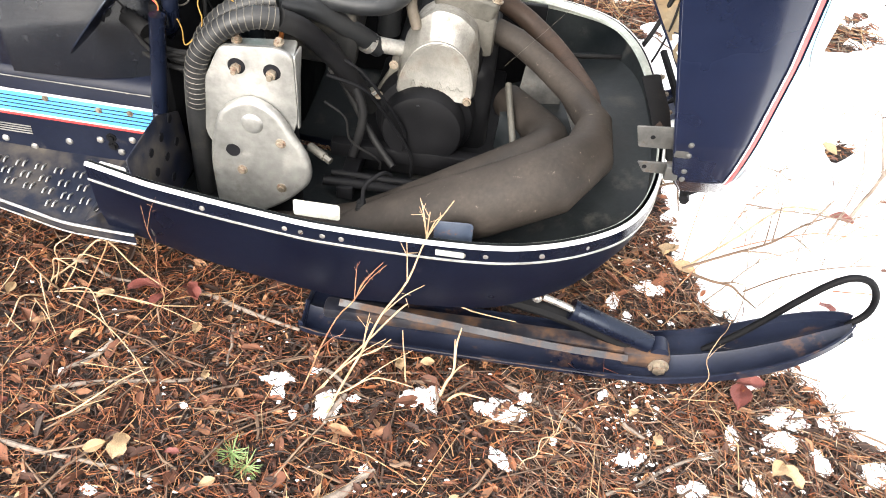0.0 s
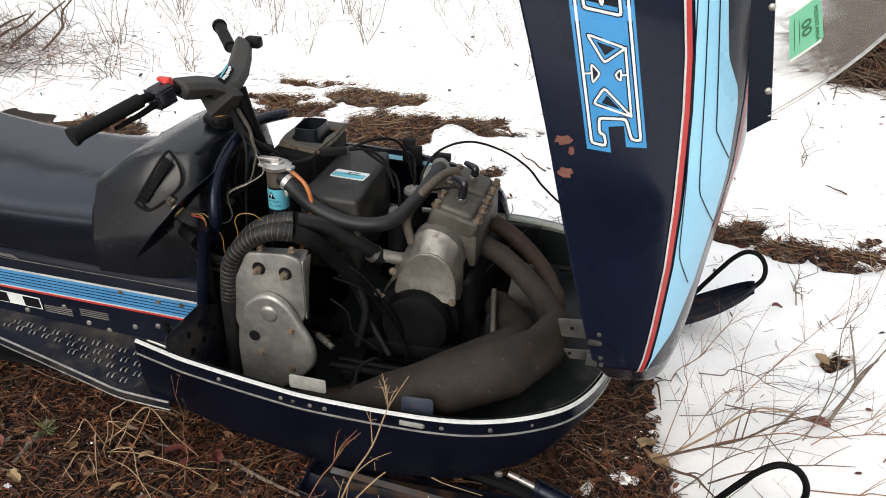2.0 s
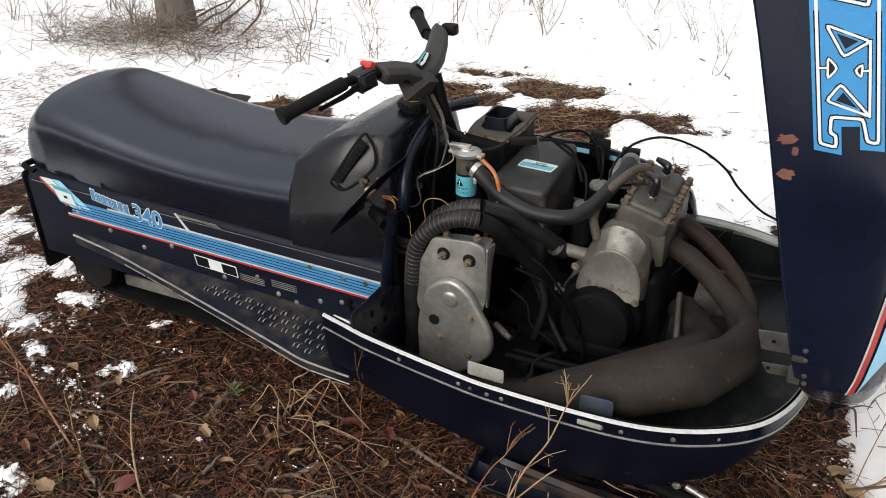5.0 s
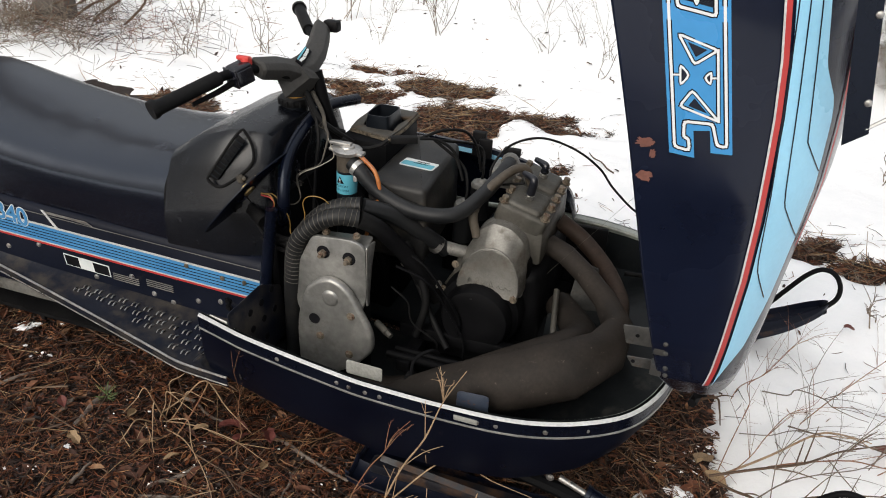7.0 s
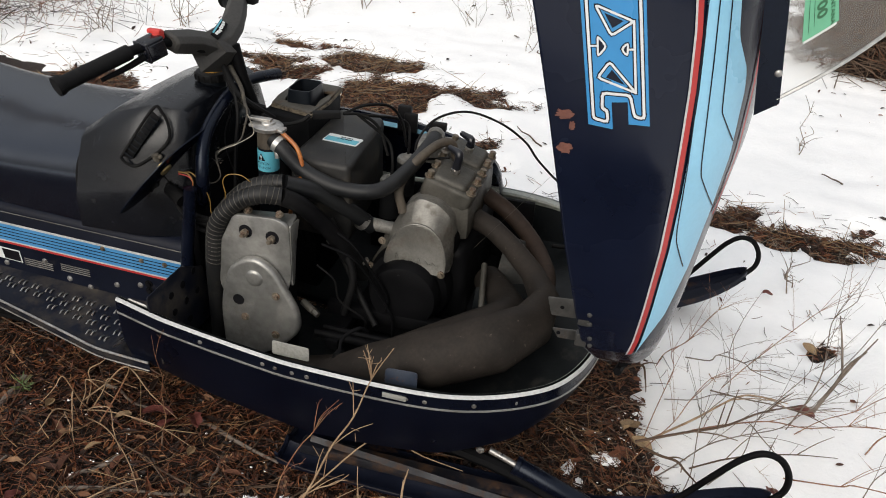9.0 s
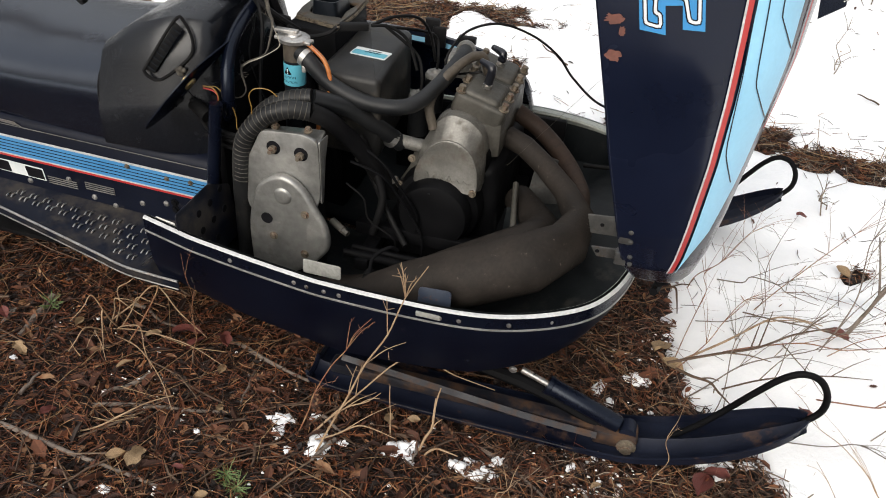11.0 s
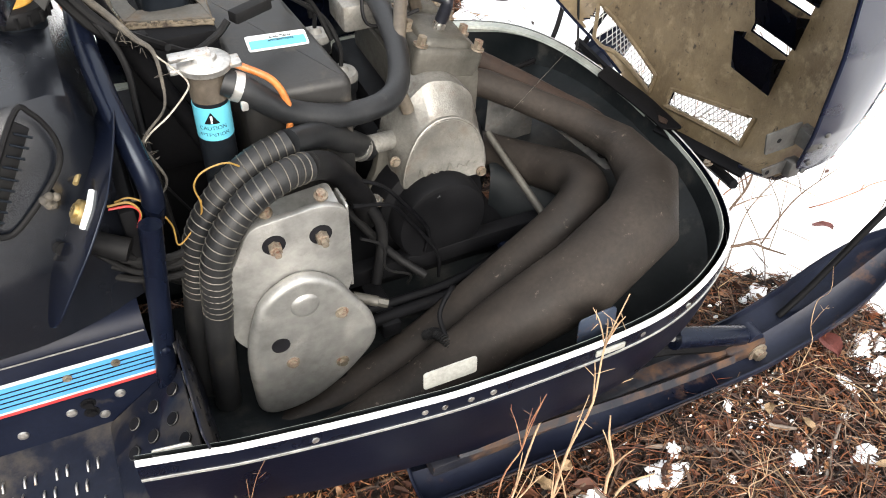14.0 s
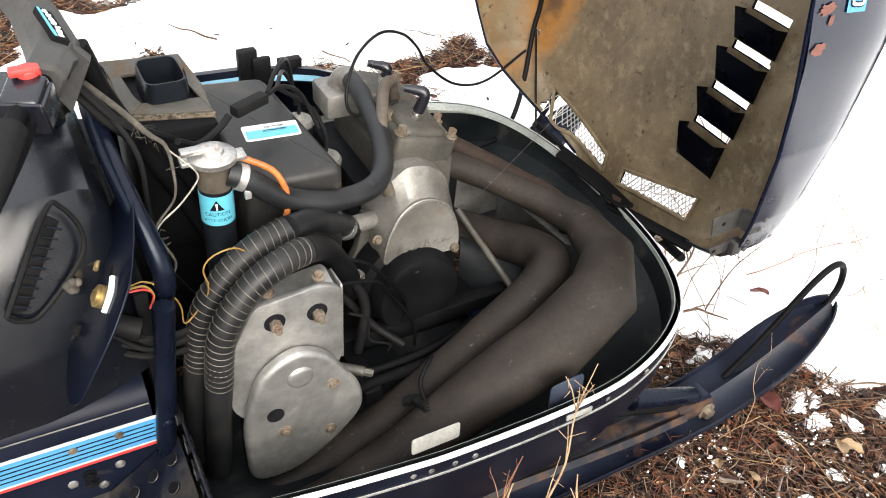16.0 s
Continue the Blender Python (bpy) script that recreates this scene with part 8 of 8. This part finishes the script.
bowed(V(0.608, 1.319, 0.060), (0.77, 1.392, 0.085), (0.95, 1.437, 0.090), 0.0022, TWIG, SB, 551, ((0.3, 0.08), (0.6, 0.08), (0.8, 0.07)), "bramble_stem")
bowed(V(0.66, 1.63, 0.065), (0.835, 1.591, 0.09), (0.96, 1.546, 0.085), 0.0020, TWIG, SB, 552, ((0.25, 0.09), (0.5, 0.10), (0.7, 0.08)), "bramble_stem")
bowed(V(0.755, 1.53, 0.065), (0.771, 1.449, 0.095), (0.84, 1.36, 0.07), 0.0016, BUSH, SB, 553, ((0.4, 0.07), (0.7, 0.06)), "bramble_stem")
bowed(V(0.50, 1.36, 0.055), (0.576, 1.317, 0.075), (0.625, 1.262, 0.07), 0.0038, TWIG, "short broken brown branch at the snow edge", 554, ((0.4, 0.06), (0.7, 0.05)), "bramble_stem")
cane("dead_stem", G(-0.62, 1.06, 0.0), (-0.60, 1.02, 0.36), 0.0022, 31, CANE, RC, 6, 0.0, 0.07)
cane("dead_stem", G(0.48, 1.03, 0.0), (0.50, 1.08, 0.25), 0.0022, 32, DRYCANE, DC, 1, 0.0, 0.05)
cane("dead_stem", G(-1.30, 0.75, 0.0), (-1.30, 0.76, 0.20), 0.0045, 33, DRYCANE, DC, 3, 0.0, 0.06)
cane("dead_stem", G(-1.55, 0.80, 0.0), (-1.85, 0.98, 0.30), 0.0045, 34, CANE, RC, 4, 0.03, 0.12)
cane("dead_stem", G(0.13, 0.82, 0.0), (0.20, 0.86, 0.16), 0.0030, 35, DRYCANE, DC, 3, 0.0, 0.06)
for k, (bx, by, tx_, ty, tz) in enumerate(((0.50, 1.30, 0.98, 1.60, 0.12), (0.46, 1.34, 0.72, 1.62, 0.22), (0.58, 1.24, 0.75, 1.80, 0.30), (0.62, 1.50, 1.15, 1.52, 0.14), (0.86, 1.58, 1.20, 1.95, 0.34), (0.88, 1.57, 1.30, 1.75, 0.22), (0.87, 1.60, 1.02, 1.95, 0.30), (0.70, 1.70, 1.1, 2.1, 0.20),
                                            (0.55, 1.62, 0.95, 1.50, 0.16), (0.84, 1.40, 1.15, 1.30, 0.10), (0.95, 1.30, 1.15, 1.45, 0.20), (0.52, 1.75, 0.70, 1.95, 0.14), (0.60, 1.80, 0.85, 1.68, 0.10), (0.50, 1.45, 0.60, 1.85, 0.12), (0.66, 1.33, 0.98, 1.80, 0.20), (1.05, 1.55, 1.35, 1.60, 0.25), (0.75, 1.25, 1.2, 1.15, 0.10))):
    cane("bramble_stem", V(bx, by, surface(bx, by)), (tx_, ty, tz), 0.0042 if k % 3 == 0 else 0.0030, 40 + k, CANE if k % 2 else STICK, "bare bramble stem arching over the snow", 8, 0.03, 0.15, 0.02)
for k, (bx, by) in enumerate(((1.15, 0.98), (1.05, 1.18), (1.2, 1.3), (0.92, 0.86), (1.0, 1.0))):
    cane("bramble_stem", V(bx, by, surface(bx, by)), (bx + 0.15 - 0.1 * k, by + 0.2, 0.16), 0.0030, 70 + k, DRYCANE, "dry grass stem beside the snow", 4, 0.03, 0.10, 0.01)


def sprig(x, y, h, seed):
    th = thing("fir_seedling", G(x, y, 0), "tiny green fir seedling in needle litter", "seedling", "fir seedlings")
    random.seed(seed)
    st = part("stem", tube([G(x, y, 0), G(x + 0.004, y, h)], 0.0012, 5, 2), TWIG, th)
    for k in range(34):
        t = random.uniform(0.2, 1)
        p = G(x, y, h * t)
        a = random.uniform(0, 6.28)
        q = p + V(math.cos(a) * 0.03, math.sin(a) * 0.03, random.uniform(-0.005, 0.022))
        part("needle", tube([p, q], [0.0011, 0.0006], 3, 1), SPRIG, st)


sprig(-0.393, 0.765, 0.035, 1)
sprig(-0.36, 0.745, 0.025, 2)
sprig(-1.095, 1.12, 0.03, 3)
sprig(-1.28, 0.64, 0.02, 4)


# bushes of bare twigs behind the machine
def bush(x, y, h, count, seed, m=None, spread=0.35, r=0.0027):
    random.seed(seed)
    z0 = surface(x, y) - 0.02
    pieces = []
    for k in range(count):
        a, lean = random.uniform(0, 6.28), random.uniform(0.05, spread)
        hh = h * random.uniform(0.5, 1.0)
        tip = V(x + math.cos(a) * lean * hh * 1.6, y + math.sin(a) * lean * hh * 1.6, z0 + hh)
        path = wander((x + random.uniform(-0.05, 0.05), y + random.uniform(-0.05, 0.05), z0), tip, 4, 0.03, seed * 31 + k)
        pieces.append(tube(path, [r, r * 0.7, r * 0.35], 5, 2))
        for s in range(4):
            i = random.randint(1, 3)
            p = path[i]
            q = p + V(random.uniform(-1, 1), random.uniform(-1, 1), random.uniform(0.1, 1)) * hh * 0.28
            pieces.append(tube([p, p.lerp(q, 0.5) + V(0, 0, 0.01), q], [r * 0.5, r * 0.25], 4, 2))
            for u in range(2):
                e = p.lerp(q, random.uniform(0.4, 0.9))
                pieces.append(tube([e, e + V(random.uniform(-1, 1), random.uniform(-1, 1), random.uniform(0, 1)) * hh * 0.10], [r * 0.28, r * 0.18], 3, 1))
    ob = part("bare_bush", join(*pieces), m or BUSH, None)
    return tagged(ob, "leafless brown bush standing in snow", "bush", "bare bushes")


for k, (x, y, h, n) in enumerate(((-2.57, 5.5, 0.9, 6), (-2.2, 4.95, 0.8, 6), (-1.55, 4.95, 0.7, 5), (-3.1, 4.45, 0.55, 7), (-3.0, 5.1, 0.8, 6), (-3.6, 4.6, 0.5, 8), (-2.4, 4.2, 0.4, 6), (-2.8, 3.9, 0.45, 7), (-1.9, 5.6, 0.9, 6), (-0.6, 6.6, 0.9, 5), (-1.3, 6.3, 0.9, 6), (0.5, 7.0, 1.0, 6),
                                  (-0.2, 5.6, 0.35, 3), (1.1, 3.6, 0.30, 2), (-3.4, 3.6, 0.4, 6), (-4.6, 3.6, 0.5, 10), (-4.4, 4.1, 0.6, 12), (-3.6, 4.15, 0.45, 10), (-4.9, 4.4, 0.7, 10), (-2.9, 6.3, 1.0, 7), (-4.0, 5.6, 0.9, 7), (0.9, 2.3, 0.2, 2), (-0.35, 4.55, 0.25, 2), (-5.4, 3.9, 0.6, 8), (-3.9, 3.75, 0.4, 10))):
    bush(x, y, h, n, 600 + k)

for k in range(16):
    random.seed(1700 + k)
    bush(-3.3 + 0.22 * k + random.uniform(-0.15, 0.15), random.uniform(4.5, 6.0), random.uniform(0.4, 0.8), 5, 1800 + k, BRUSH if k % 2 else None, 0.5, 0.0018)

# brush bank far to the right, and the tree
me = sheet(np.linspace(0.9, 6.5, 60), np.linspace(4.5, 8.5, 44), lambda x, y: -0.1 + 0.75 * max(0.0, min(1.0, (x - 1.0) / 0.9)) * max(0.0, min(1.0, (y - 4.7 - 0.15 * noise.noise((x * 2, 0, 0))) / 0.5)) * (1 + 0.25 * noise.noise((x * 1.5, y * 1.5, 0))) + 0.06 * noise.noise((x * 6, y * 6, 2)))
me.materials.append(SOIL)
tagged(new("earth_bank", me), "brown earth bank overgrown with brush", "bank", kind="structure")


def bank_spot():
    while True:
        x, y = float(rng.uniform(1.0, 3.6)), float(rng.uniform(4.6, 6.2))
        z = -0.1 + 0.75 * max(0.0, min(1.0, (x - 1.0) / 0.9)) * max(0.0, min(1.0, (y - 4.7) / 0.5))
        if z > 0.02:
            return x, y, z


blades("bank_brush", 6000, [bank_spot() for k in range(6000)], (0.15, 0.55), (0.0016, 0.004), (0.0, 0.16), TWIG, "tangled brown brush on the bank", "brush", 0.3, 0.5)
blades("bank_grass", 3000, [bank_spot() for k in range(3000)], (0.10, 0.35), (0.001, 0.003), (0.0, 0.14), NEEDLE, "dry brown weeds on the bank", "weeds", 0.3, 0.5)

blades("tree_brush", 700, [(x, y, surface(x, y)) for x, y in zip(rng.normal(-4.05, 0.42, 700).tolist(), rng.normal(3.75, 0.20, 700).tolist())], (0.10, 0.32), (0.0010, 0.0022), (0.0, 0.12), BRUSH, "tangled grey-brown brush round the tree's foot", "brush", 0.35, 0.6)
blades("tree_grass", 900, [(x, y, surface(x, y)) for x, y in zip(rng.normal(-3.8, 0.55, 900).tolist(), rng.normal(4.0, 0.26, 900).tolist())], (0.08, 0.3), (0.001, 0.002), (0.0, 0.08), NEEDLE, "dry weeds round the tree's foot", "weeds", 0.35, 0.5)
tree = thing("tree", (-3.985, 4.12, 0.0), "grey-barked tree trunk rising out of brush", "tree")
rings = []
for i in range(26):
    t = i / 25
    z = -0.1 + 6.5 * t ** 1.4
    r = 0.13 - 0.05 * t + 0.07 * math.exp(-t * 22)
    c = V(-3.985 - 0.10 * z * 0.35, 4.12 + 0.02 * math.sin(z), z)
    rings.append([c + V(math.cos(a), math.sin(a), 0) * r * (1 + 0.09 * noise.noise((math.cos(a) * 2, math.sin(a) * 2, z * 2.2)) + 0.05 * noise.noise((math.cos(a) * 6, math.sin(a) * 6, z * 1.5))) for a in np.linspace(0, 2 * math.pi, 29)[:-1]])
trunk = part("trunk", loft(rings, closed=True, caps=True), BARK, tree, angle=80)
random.seed(5)
for k in range(12):
    z = 2.6 + 0.32 * k
    a = k * 2.4
    c = V(-3.985 - 0.035 * z, 4.12, z)
    tip = c + V(math.cos(a) * 1.1, math.sin(a) * 1.1, 0.35)
    limb = part("limb", tube(wander(c, tip, 5, 0.05, 900 + k), [0.035, 0.022, 0.008], 7, 3), BARK, tree)
    for s in range(5):
        p = c.lerp(tip, 0.4 + 0.12 * s)
        part("branch", tube(wander(p, p + V(random.uniform(-0.4, 0.4), random.uniform(-0.4, 0.4), random.uniform(-0.1, 0.3)), 3, 0.03, 950 + k * 7 + s), [0.010, 0.003], 5, 2), BARK, limb)
for k in range(5):
    stick(V(-4.3 + 0.2 * k, 3.95 + 0.05 * k, 0.05), V(-3.7 + 0.15 * k, 4.1 + 0.1 * (k % 2), 0.25 + 0.05 * k), 0.008, 990 + k, TWIG, "fallen grey branch at the tree's foot", 0.03)
